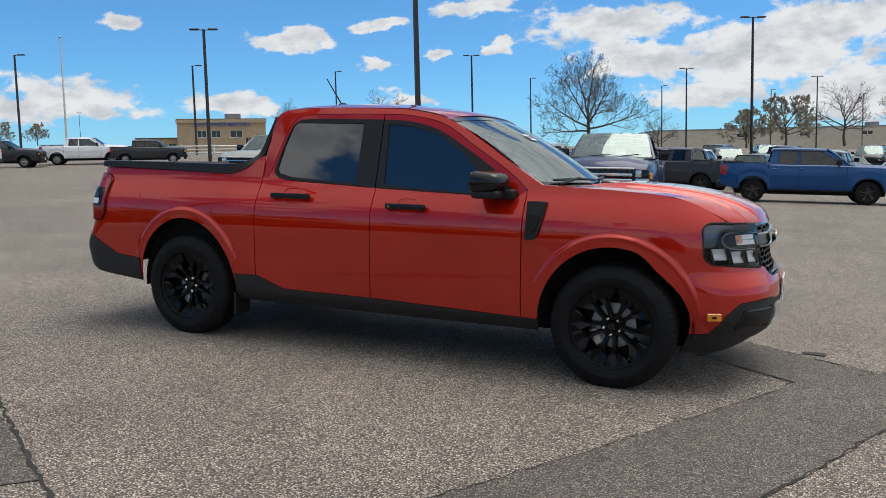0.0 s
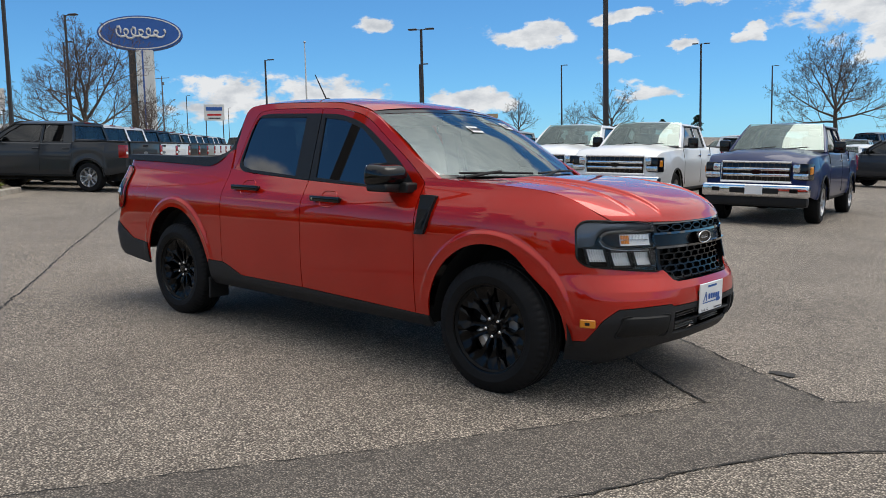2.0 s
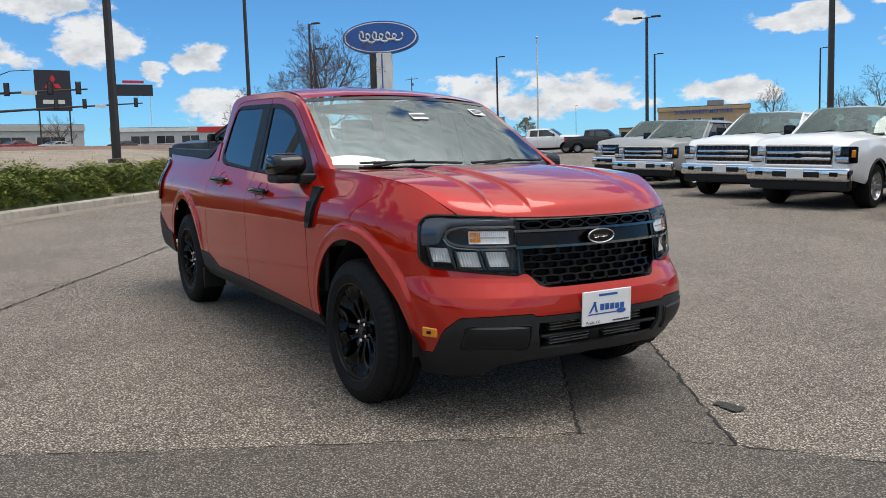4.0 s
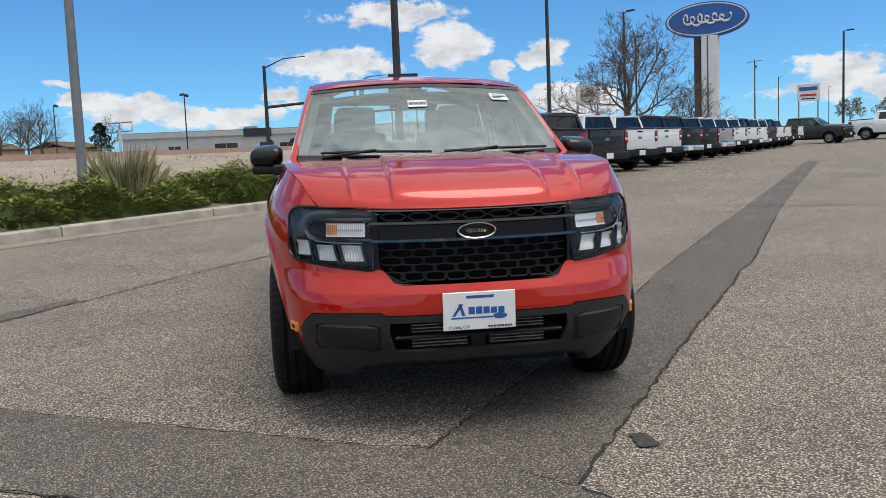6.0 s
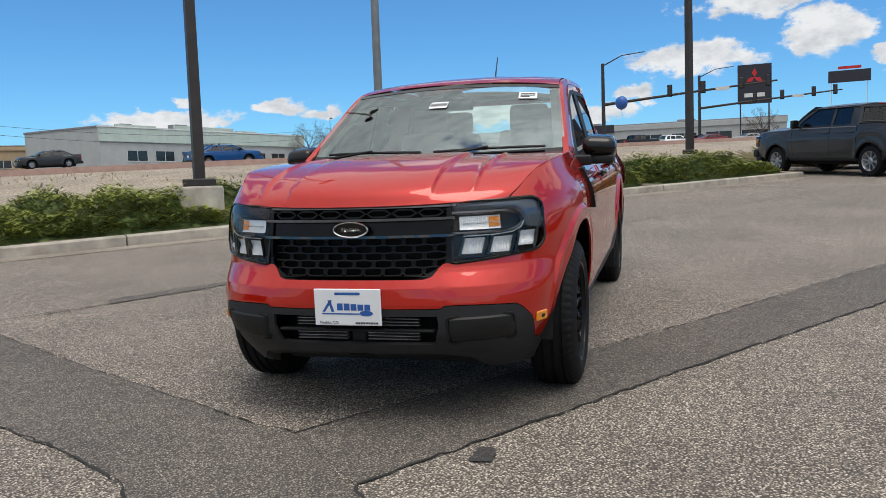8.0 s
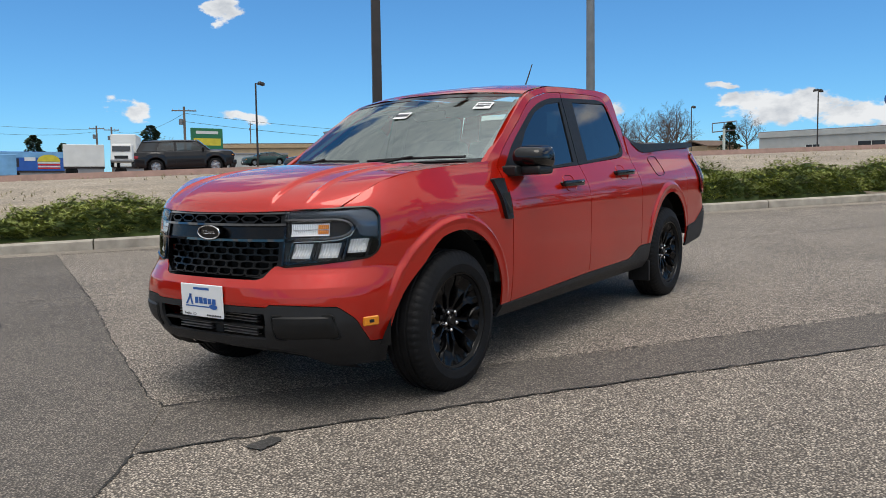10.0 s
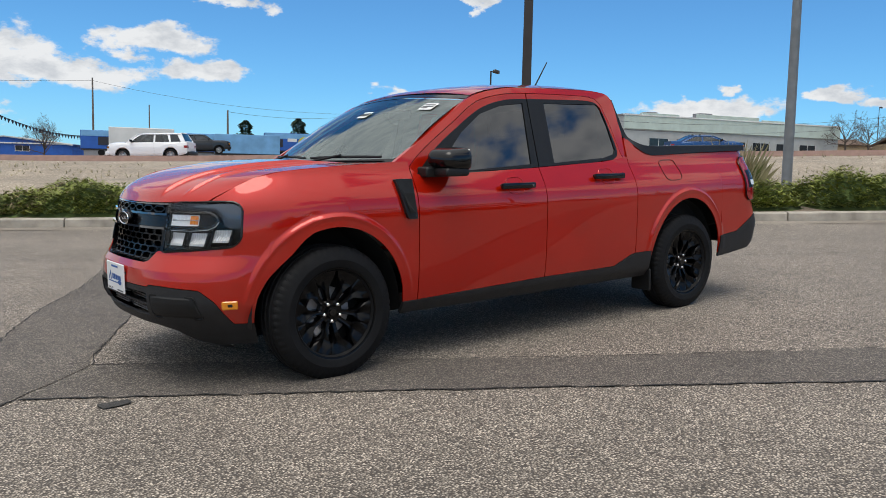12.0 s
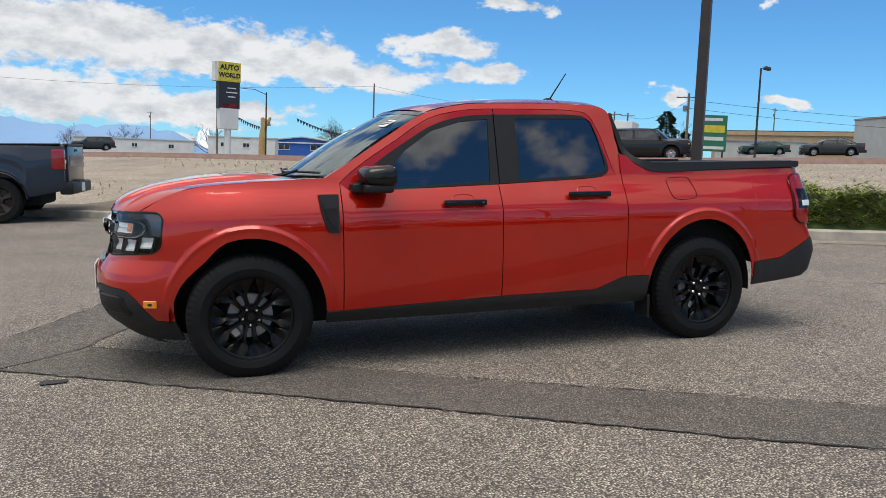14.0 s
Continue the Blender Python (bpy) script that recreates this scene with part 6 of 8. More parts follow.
    rear_rows = [[(c1 + .02 + (t1 - .02 - c1) * f - .04 * (1 - v * v), (wb_ - .05 + (wt - wb_) * f) * v, bz + .05 + (rz - .01 - bz) * f) for v in np.linspace(-1, 1, 9)] for f in (0, .5, 1)]
    if not bed:
        part("rear_window", grid_bm(rear_rows), "glass_car", th)
    frame_ = [rear_rows[0][k] for k in (0, 2, 4, 6, 8)] + [rear_rows[2][k] for k in (8, 6, 4, 2, 0)] + [rear_rows[0][0]]
    if not bed:
        part("rear_window_frame", tube_bm(frame_, [.035] * len(frame_), 5, cap=False), "carpaint", th)
    cowl = part("cowl", grid_bm([[(c0 + .035 + dx + .13 * (1 - v * v), (wb_ - .03) * v, bz + dz) for v in np.linspace(-1, 1, 11)] for dx, dz in ((-.05, .055), (.03, .030), (.10, .026))]), "plastic", th, "black wiper cowl")
    for s in (-.55, .12):
        wy = [(c0 + .06 + .13 * (1 - (s + .55 * q) ** 2) - .10 * q * .35, (wb_ - .03) * (s + .55 * q), bz + .062 + .05 * q) for q in (0, .33, .66, 1)]
        part("wiper", tube_bm(wy, [.010] * 4, 5), "plastic", cowl)
    # near-black slab added over the whole cab as shade inside; seat backs with headrests
    part("dashboard", box_bm(c0 - c1 - .2, wb_ * 1.8, .08, ((c0 + c1) / 2, 0, bz + .0), .03), "dark", th, smooth=False)
    for sx in (mid - .05, mid - {"pickup": .62, "suv": .95, "sedan": .52}[kind]):
        for sy in (-.40, .40):
            so = part("seat", box_bm(.12, .46, .34, (sx, sy, bz + .18), .05, seg=2), "cabin", th)
            part("headrest", box_bm(.10, .24, .15, (sx - .02, sy, bz + .43), .04, seg=2), "cabin", so)
    for s in (1, -1):
        part("door_line", tube_bm([(mid, s * hw * .955, bz - .02), (mid, s * hw * .998, bz - .3), (mid, s * hw * .99, rock + .08)], [.006] * 3, 4), "dark", th)
        part("door_line", tube_bm([(c0 - .06, s * hw * .955, bz - .02), (c0 - .06, s * hw * .998, bz - .3), (c0 - .12, s * hw * .99, rock + .08)], [.006] * 3, 4), "dark", th)
        if bed:
            part("bed_gap", tube_bm([(c1 - .02, s * hw * .955, rail), (c1 - .02, s * hw * .999, bz - .35), (c1 - .02, s * hw * .985, rock + .06)], [.010] * 3, 4), "dark", th)
        for hx in (mid + .12, mid - .80) if bed else ():
            part("door_handle", box_bm(.20, .03, .035, (hx, s * hw * .985, bz - .15), .01), "carpaint" if bright != "chrome" else "chrome", th)
        mr = part("door_mirror", box_bm(.13, .22, .24 if bed else .15, (c0 - .32, s * (hw + .09), bz + .12), .045, seg=3), "gloss_black", th)
        part("mirror_arm", box_bm(.08, .14, .05, (c0 - .32, s * (hw - .03), bz + .04), .015), "plastic", mr)
    # face
    fz = hz - .15
    gh = .36 if bed else .22
    gr = part("grille", box_bm(.06, W * .60, gh, (xf_ - .012, 0, fz - gh * .5), .03, seg=2), "gloss_black", th, "dark front grille")
    if bed:
        part("grille_surround", tube_bm([(xf_ + .008, y, z) for y, z in ((-W * .30, fz), (W * .30, fz), (W * .31, fz - gh), (-W * .31, fz - gh), (-W * .30, fz))], [.022] * 5, 6, cap=False), bright, gr)
    for k in range(2):
        part("grille_bar", box_bm(.035, W * .58, .058 if bed else .03, (xf_ + .020, 0, fz - gh * (.36 + .30 * k)), .016, seg=2), bright, gr)
    if bed:
        ribs = bmesh.new()
        for k in range(11):
            box_bm(.02, .014, gh * .90, (xf_ + .012, W * .052 * (k - 5), fz - gh * .5), .004, ribs)
        part("grille_mesh", ribs, "pole_dark", gr)
    part("front_badge", lathe_bm([(0, .02), (.05, .02), (.055, 0)], 16, "x"), "gloss_black", gr, m=Matrix.Translation((xf_ + .03, 0, fz - gh * .5)) @ Matrix.Diagonal((1, 2.0, .85, 1)))
    for s in (1, -1):
        lh = gh * (.86 if bed else .62)
        hl = part("headlamp", box_bm(.30 if bed else .18, W * .155, lh, (xf_ - (.128 if bed else .085), s * W * .387, fz - gh * .46), .035, turn=pose(0, 0, 0, 0, 0, -s * 12), seg=2), "gloss_black", th, "clear headlamp in a black housing")
        for u_, v_, a_, b_ in ((-.034, .20, .062, .46), (.036, .20, .062, .46), (.0, -.26, .132, .34)):
            part("reflector", box_bm(.04, W * a_, lh * b_, (xf_ + .026 - abs(.37 + u_ - .33) * W * .21, s * W * (.383 + u_), fz - gh * .46 + lh * v_), .016, turn=pose(0, 0, 0, 0, 0, -s * 12), seg=2), "carlamp", hl)
        part("indicator", box_bm(.10, W * .028, lh * .42, (xf_ - .085, s * W * .458, fz - gh * .40), .012, turn=pose(0, 0, 0, 0, 0, -s * 20)), "amber", hl)
    fbm = part("front_bumper", box_bm(.22, W * .94, .24, (xf_ - .0, 0, rock + .16), .06, seg=3), bright if bed else "carpaint", th, "chromed front bumper" if bed and bright == "chrome" else "")
    part("air_intake", box_bm(.05, W * .44, .12, (xf_ + .095, 0, rock + .16), .02), "plastic", fbm)
    for s in (1, -1) if bed else ():
        part("fog_lamp", box_bm(.03, .16, .09, (xf_ + .10, s * W * .34, rock + .17), .012), "gloss_black", fbm)
    part("valance", box_bm(.24, W * .90, .22, (xf_ - .09, 0, rock - .02), .05, seg=2), "plastic", th)
    part("front_plate", box_bm(.01, .31, .16, (xf_ + .122, 0, rock + .17), .002), "white", fbm, smooth=False)
    # tail
    for s in (1, -1):
        tl_ = part("tail_lamp", box_bm(.22, .16 if bed else .34, .36 if bed else .16, (xr_ + .09, s * (hw * .905 - (.0 if bed else .1)), rail - .26), .03, seg=2), "redlens", th, "red tail lamp")
        part("clear_strip", box_bm(.03, .10, .07, (xr_ - .012, s * (hw * .90 - (.0 if bed else .1)), rail - .30), .008), "reflector", tl_)
    rbp = part("rear_bumper", box_bm(.24, W * .93, .22, (xr_ - .02, 0, rock + .13), .05, seg=2), bright if bed else "plastic", th)
    part("bumper_step", box_bm(.20, .55, .03, (xr_ - .03, 0, rock + .245), .01), "plastic", rbp)
    part("rear_plate", box_bm(.01, .31, .16, (xr_ - .146 if bed else xr_ - .02, 0, rock + .13 if bed else rail - .32), .002), "white", rbp, smooth=False)
    if bed:
        tg = part("tailgate", box_bm(.06, W * .76, rail - rock - .24, (xr_ - .008, 0, (rail + rock) / 2 + .10), .022, seg=2), "carpaint", th)
        part("tailgate_press", box_bm(.012, W * .62, .20, (xr_ - .038, 0, rail - .30), .005), "carpaint", tg)
        part("tailgate_badge", grid_bm([[(xr_ - .046, .11 * q * math.cos(a), rail - .30 + .045 * q * math.sin(a)) for a in np.linspace(0, 2 * math.pi, 17)] for q in (1, .02)]), "chrome" if bright == "chrome" else "pole_grey", tg)
        part("gate_handle", box_bm(.02, .26, .05, (xr_ - .042, 0, rail - .10), .01), "gloss_black", tg)
        part("tailgate_cap", box_bm(.11, W * .80, .05, (xr_ - .005, 0, rail - .002), .014), "plastic", tg)
        both("rail_cap", box_bm(c1 - xr_ - .1, .10, .03, ((c1 + xr_) / 2, hw * .885, rail + .01), .01), "plastic", th)
        part("high_lamp", box_bm(.03, .30, .035, (t1 - .0, 0, rz + .035), .008), "redlens", th)
    tyre, rimb = veh_wheel(r, .27 if bed else .22, spokes)
    rim_m = mesh_of("rim", rimb, rim, angle=30)
    for a in ax:
        for s in (1, -1):
            wv = new("wheel", rim_m)
            wv.parent, wv.matrix_basis = th, pose(a, s * (hw - .145), r, 0, 0, 0 if s > 0 else 180)
            ty = new("tyre", tyre)
            ty.parent = wv
    return th


def colour(th, rgb):
    for o in (th, *th.children_recursive):
        o.color = (*rgb, 1)
    return th


PALETTE = {"navy": (.007, .020, .085), "slate": (.020, .030, .050), "white": (.84, .85, .86), "silver": (.36, .365, .36), "dark grey": (.030, .033, .038), "black": (.010, .010, .012), "bright blue": (.001, .055, .19), "maroon": (.20, .012, .018), "dark green": (.018, .050, .048)}
kinds = {k: vehicle(q, lab, cat, br, rm, sp) for k, q, lab, cat, br, rm, sp in (
    ("pickup", "pickup", "navy crew-cab pickup parked in the row", "pickup truck", "chrome", "steel", 6),
    ("work", "pickup", "dark grey pickup with black bumpers", "pickup truck", "plastic", "steel", 8),
    ("sport", "pickup", "pickup with black trim and dark wheels", "pickup truck", "plastic", "pole_dark", 5),
    ("suv", "suv", "dark grey sport utility vehicle parked on the lot", "car", "plastic", "steel", 5),
    ("sedan", "sedan", "silver saloon car parked on the lot", "car", "plastic", "steel", 5))}
used = set()


def park(kind, paint, x, y, hx, hy, group="", words="", size=1.0, z=None):
    m = heading(x, y, hx, hy)
    if z is not None:
        m.translation.z = z
    th = kinds[kind]
    if kind in used:
        th = copy_thing(th, m)
    else:
        th.matrix_basis = m
        used.add(kind)
    th.scale = (size, size, size)
    noun = {"suv": "sport utility vehicle", "sedan": "saloon car"}.get(kind, "crew-cab pickup")
    tagged(th, f"{paint} {noun} {words or 'parked on the dealer lot'}", group=group)
    return colour(th, PALETTE[paint])


G1, G2, G3 = "trucks facing the lane", "trucks with tails to the lane", "vehicles in the far rows"
for kd_, c_, x_, y_, hx, w_, sz_ in (("pickup", "navy", -1.62, 13.75, .12, "with chrome grille and bumper", 1.0), ("pickup", "white", -5.13, 14.6, .18, "with chrome bumper and tall stance", 1.05), ("pickup", "white", -7.95, 15.8, .2, "with a dark chrome-framed grille", 1.05),
                                     ("pickup", "silver", -11.85, 17.1, .22, "with chrome grille", 1.0), ("pickup", "silver", -15.25, 19.6, .22, "with a tall chrome grille", 1.05)):
    park(kd_, c_, x_, y_, hx, -.98, G1, w_, sz_)
park("sport", "bright blue", 2.45, 25.1, 1, .08, G3, "seen along its side", .95)
park("sport", "dark grey", -3.2, 32.6, -.96, .28, G3, "with its tail to the lane", 1.0)
park("pickup", "white", 9.6, 30.5, -.35, -.94, G3)
for k_, c_ in enumerate(("white", "dark grey", "white", "silver", "black")):
    park("suv" if k_ % 2 else "pickup", c_, -7.0 - 3.3 * k_, 25.8 + 1.4 * k_, -.2, .98, G3)
park("work", "dark grey", -19.8, 6.2, -.86, -.51, G2, "with black bumpers and steel wheels")
for k_, c_ in enumerate(("white", "white", "black", "black", "silver", "white", "white", "white", "dark grey", "white", "white", "black", "white")):
    park("pickup" if k_ in (2, 4, 7) else "work", c_, -22.25 - 2.45 * k_, 8.2 + 2.0 * k_, -.86, -.51, G2, "with its tailgate to the lane")
park("work", "dark grey", -53.6, 37.4, .80, .60, G3, "parked by the fence", 1.05)
park("work", "white", -51.4, 43.6, .78, .62, G3, "parked by the fence", 1.12)
park("work", "dark grey", -47.4, 46.4, .74, .67, G3, "parked by the fence")
park("sport", "slate", 6.75, -12.55, 1, -.08, "", "parked with its tail towards the verge", 1.06)
rv = random.Random(11)
for row_, y_ in enumerate((40, 48, 58)):
    for k_ in range(8):
        x_ = -13 + 3.3 * k_ + 1.2 * (row_ % 2) - .02 * (y_ - 37)
        park(rv.choice(("suv", "suv", "sedan", "work")), rv.choice(("black", "dark grey", "silver", "white", "dark grey", "navy", "black")), x_, y_ + rv.uniform(-.4, .4), rv.choice((.15, -.15)), rv.choice((1, -1)), G3)
for x_, y_, c_, k_, hx in ((-112, -3, "black", "sport", -1), (-104, 6, "maroon", "sedan", 1), (-118, 12, "silver", "sedan", 1), (-125, 22, "dark grey", "sedan", 1), (-135, 4, "black", "suv", 1), (-120, 2, "white", "suv", -1)):
    park(k_, c_, x_, y_, .6 * hx, -.8 * hx, "cars across the street", "standing across the street", z=land(x_, y_))
for x_, y_, c_, k_, hx in ((-22.4, -32.4, "black", "suv", -1), (-13.2, -46.6, "white", "suv", 1), (-42.8, -27.3, "bright blue", "sedan", -1)):
    park(k_, c_, x_, y_, .7915 * hx, -.6111 * hx, "cars on the street", "on the street", z=land(x_, y_) + .32)


for x_, y_, z_, c_, k_, hx, hy in ((-50.2, -69.4, 3.55, "maroon", "suv", -.95, -.3), (-57.5, -64.4, 3.8, "dark green", "sedan", .9, -.45), (-50.4, -48.0, 3.35, "dark grey", "sedan", .8, -.6), (10.1, -104, 1.75, "dark grey", "suv", .9, .2), (-26.5, -73.1, 2.55, "dark grey", "work", -.93, .36)):
    park(k_, c_, x_, y_, hx, hy, "cars across the street", "parked across the street", z=z_)


# ---------------------------------------------------------------- lamp posts, masts, signs
def lamp_post(x, y, h, heads=1, grey=False, base=0.0, turn=0, r=0.11, flood=False, group="lot lamps", z=None):
    p = on(x, y) if z is None else Vector((x, y, z))
    pl_ = holder("lamp_post", Matrix.Translation(p) @ pose(0, 0, 0, 0, 0, turn), ("grey steel" if grey else "dark bronze") + (" lamp post on a round concrete footing" if base else f" lamp post with {'twin' if heads == 2 else 'single'} flat head"), "lamp post", group)
    key = "pole_grey" if grey else "pole_dark"
    if base:
        part("footing", lathe_bm([(0, -.4), (base * .5, -.4), (base * .5, .68), (base * .47, .72), (0, .72)], 28, "z"), "concrete", pl_, "round concrete footing", angle=60)
        part("base_cover", box_bm(.42, .42, .13, (0, 0, .785), .02), key, pl_)
    part("pole", tube_bm([(0, 0, (min(-.3, land(x, y) - p.z - .3)) if not base else .7), (0, 0, h)], [r, r * .72], 12 if grey else 4), key, pl_, smooth=grey)
    for s in (1, -1)[:heads]:
        arm = part("arm", tube_bm([(0, 0, h - .06), (s * .35, 0, h - .02)], [.035, .03], 6), key, pl_)
        if flood:
            part("head", box_bm(.75, .60, .34, (s * .62, 0, h - .02), .06, turn=pose(0, 0, 0, 0, s * 14, 0), taper=(.8, .85)), key, arm, "boxy tilted floodlight")
        else:
            part("head", box_bm(.62, .34, .10, (s * .62, 0, h), .03), key, arm)
    return pl_


lamp_post(-6.83, -6.53, 11, 2, base=.80, r=.125)
lamp_post(-16.30, -6.61, 11, 1, True, r=.13, group="street lamps")
lamp_post(-19.35, 1.87, 11, 2, base=.75, r=.125)
lamp_post(-34.48, 11.01, 11, 2, base=.7)
lamp_post(-11.18, 22.98, 12, 2, base=.7, r=.13)
for x_, y_, z_, h_, n_ in ((-34.95, 39.14, None, 9.6, 2), (-32.8, 81.9, 3.6, 10.4, 2), (-64.5, 48.0, 2.8, 9.8, 1), (-56.6, 62.8, 3.0, 9.6, 1), (-38.7, 121.5, 5.9, 9.5, 1), (-62, 100, 6.0, 10, 1), (-1.4, 59.2, .5, 11.2, 2),
                          (-12.3, 105.8, 3.2, 10.3, 2), (3.4, 131.6, 3.6, 10.2, 2), (-22, 146.3, 4.8, 10.4, 1), (-4.8, 173.3, 5.2, 10.4, 1), (13.3, 203, 5.5, 10.4, 1), (-51.4, 21.6, 2.4, 9.6, 1), (-70, 30, 3.2, 10, 1),
                          (-172, 106, 10.6, 9.4, 1), (-220, 151, 12.6, 9.4, 1), (-276, 245, 18.6, 9.6, 2), (-141, -44.4, 7, 8, 1), (-125.3, -20.6, 5.6, 9, 2), (-229.8, -100.2, 14.4, 8, 1), (-55.5, -63.35, 3.7, 8.8, 1)):
    lamp_post(x_, y_, h_, n_, z=z_, turn=30 if y_ > 0 else 160, r=.13, flood=y_ < 0)


def flagpole(x, y, z, h):
    fp = holder("flagpole", Matrix.Translation((x, y, z)), "tall bare white metal flagpole", "flagpole")
    part("mast", tube_bm([(0, 0, 0), (0, 0, h)], [.14, .05], 10), "wallwhite", fp)
    b = bmesh.new()
    bmesh.ops.create_uvsphere(b, u_segments=10, v_segments=6, radius=.14)
    part("finial", b, "steel", fp, m=pose(0, 0, h + .1))


flagpole(-66.9, 55.3, 3.4, 11.9)


def utility_pole(x, y, z, h, turn=0, arm=2.4):
    up_ = holder("utility_pole", Matrix.Translation((x, y, z)) @ pose(0, 0, 0, 0, 0, turn), "weathered wooden utility pole with crossarm", "utility pole", "utility poles")
    part("post", tube_bm([(0, 0, -1), (0, 0, h)], [.20, .13], 8), "wood", up_)
    if arm:
        part("crossarm", box_bm(arm, .12, .14, (0, 0, h - .5), .02), "wood", up_)
        for s in (-.45, -.2, .2, .45):
            part("insulator", lathe_bm([(0, 0), (.05, 0), (.04, .14), (0, .15)], 8, "z"), "wallgrey", up_, m=pose(arm * s, 0, h - .43))
        part("transformer", lathe_bm([(0, 0), (.24, 0), (.24, .7), (0, .75)], 12, "z"), "pole_grey", up_, m=pose(.4, 0, h - 2.2))


POLES = [(-58.9, -79.9, 3.2, 8.2, -37, 2.9), (-74.6, -123.6, 4.5, 7.9, -32, 2.4), (-76.6, -122.4, 4.5, 7.7, -32, 2.4), (-45.5, -110.7, 3.0, 6.9, 0, 0), (-150, -170, 8, 12, 20, 2.6), (-35.6, -145, 4, 12.5, 40, 0), (6.1, -317, 5, 13, 30, 2.4), (-60, -190, 5, 11, 0, 0), (-186, 108, 11, 15, 20, 4.5), (-7.5, -150, 3, 10, 0, 0)]
for q_ in POLES:
    utility_pole(*q_)


def wire(a, b, sag, n_=14):
    pts = [Vector(a).lerp(Vector(b), k / n_) - Vector((0, 0, sag * 4 * (k / n_) * (1 - k / n_))) for k in range(n_ + 1)]
    tagged(part("power_line", tube_bm(pts, [.022] * (n_ + 1), 4), "black_ink"), "thin black overhead power line", "power line", "power lines")


wire((-35.6, -145, 16.0), (-74.6, -123.6, 11.7), 1.2)
wire((-45.5, -110.7, 9.7), (-74.6, -123.6, 11.4), .7)
wire((-76.6, -122.4, 11.6), (-58.9, -79.9, 10.6), 1.2)
wire((-58.9, -79.9, 10.6), (-150, -60, 13.5), 2.4)
wire((-58.9, -79.9, 9.6), (-150, -60, 12.0), 2.4)
wire((-35.6, -145, 16), (60, -150, 15), 2.0)


def oval_sign(x, y, z):
    sg = holder("dealer_sign", Matrix.Translation((x, y, z)) @ pose(0, 0, 0, 0, 0, 55), "blue oval dealer sign on a tall pale pillar", "sign")
    part("pillar", box_bm(1.5, 1.0, 9.0, (.28, 0, 4.0), .06), "wallwhite", sg)
    part("pillar_back", box_bm(.55, .8, 9.0, (-.85, 0, 4.0), .04), "pole_dark", sg)
    part("pillar_groove", box_bm(.14, 1.02, 8.9, (.1, 0, 4.0), .01), "blue_ink", sg)

    def oval(a, b, d0, d1, key, nm, parent, label=""):
        rr = [[(a * q * math.cos(t), d, b * q * math.sin(t)) for t in np.linspace(0, 2 * math.pi, 49)] for q, d in ((.02, d0), (.985, d0), (1, d0 * .9), (1, d1), (.02, d1))]
        return part(nm, grid_bm(rr), key, parent, label, m=pose(0, 0, 10.0))
    ov = oval(3.7, 1.58, -.45, .45, "blue_ink", "oval_panel", sg, "deep blue oval panel")
    rim_ = [[(a * math.cos(t), -.47, b * math.sin(t)) for t in np.linspace(0, 2 * math.pi, 49)] for a, b in ((3.55, 1.46), (3.40, 1.36))]
    part("white_ring", grid_bm(rim_), "wallwhite", ov)
    sw_ = [(-2.0 + 4.0 * k / 63 + .34 * math.cos(k * .62), -.48, (.62 - .004 * k) * math.sin(k * .62) * (.75 + .25 * math.cos(k * .31))) for k in range(64)]
    part("white_flourish", tube_bm(sw_, [.07 + .05 * math.sin(k * .62) ** 2 for k in range(64)], 6), "wallwhite", ov, "white cursive flourish without letters")


oval_sign(-66.4, 35.5, 4.1)


def text_place(x, y, z, ux, uy):
    """A frame whose x runs along (ux, uy) and whose y is up."""
    u = Vector((ux, uy, 0)).normalized()
    n_ = u.cross(Vector((0, 0, 1)))
    m = Matrix((u, Vector((0, 0, 1)), n_)).transposed().to_4x4()
    m.translation = (x, y, z)
    return m


def world_sign(x, y, z):
    """Tall post sign with a yellow board, a dark board and a pale board."""
    m = text_place(x, y, z, -.93, -.36)
    sg = holder("auto_sign", m, "yellow roadside sign over dark and pale boards on a white post", "sign")
    part("post", tube_bm([(0, -1, 0), (0, 4.0, 0)], [.42, .42], 12), "wallwhite", sg)
    for nm, w, h, yc, key in (("yellow_board", 3.1, 2.5, 10.7, "yellow"), ("dark_board", 2.9, 3.4, 7.75, "black_ink"), ("red_strip", 2.2, .5, 6.4, "red"), ("pale_board", 2.6, 2.7, 4.75, "wallwhite")):
        b = part(nm, box_bm(w, h, .9, (0, yc, 0), .04), key, sg, smooth=False)
        if nm == "yellow_board":
            part("words", text_bm("AUTO", .92, Matrix.Translation((0, yc + .55, .47)), .03, depth=.01), "black_ink", b, smooth=False)
            part("words", text_bm("WORLD", .80, Matrix.Translation((0, yc - .45, .47)), .03, depth=.01), "black_ink", b, smooth=False)
        if nm == "dark_board":
            for k, (w2, yy) in enumerate(((1.2, .9), (1.5, .35), (1.0, -.2))):
                part("text_bar", box_bm(w2, .14, .02, (.3, yc + yy, .47)), "wallwhite", b, smooth=False)
    part("white_side", box_bm(.8, 2.5, .95, (-1.6, 10.7, -.05), .03), "wallwhite", sg, smooth=False)


world_sign(-6.0, -104, 1.75)


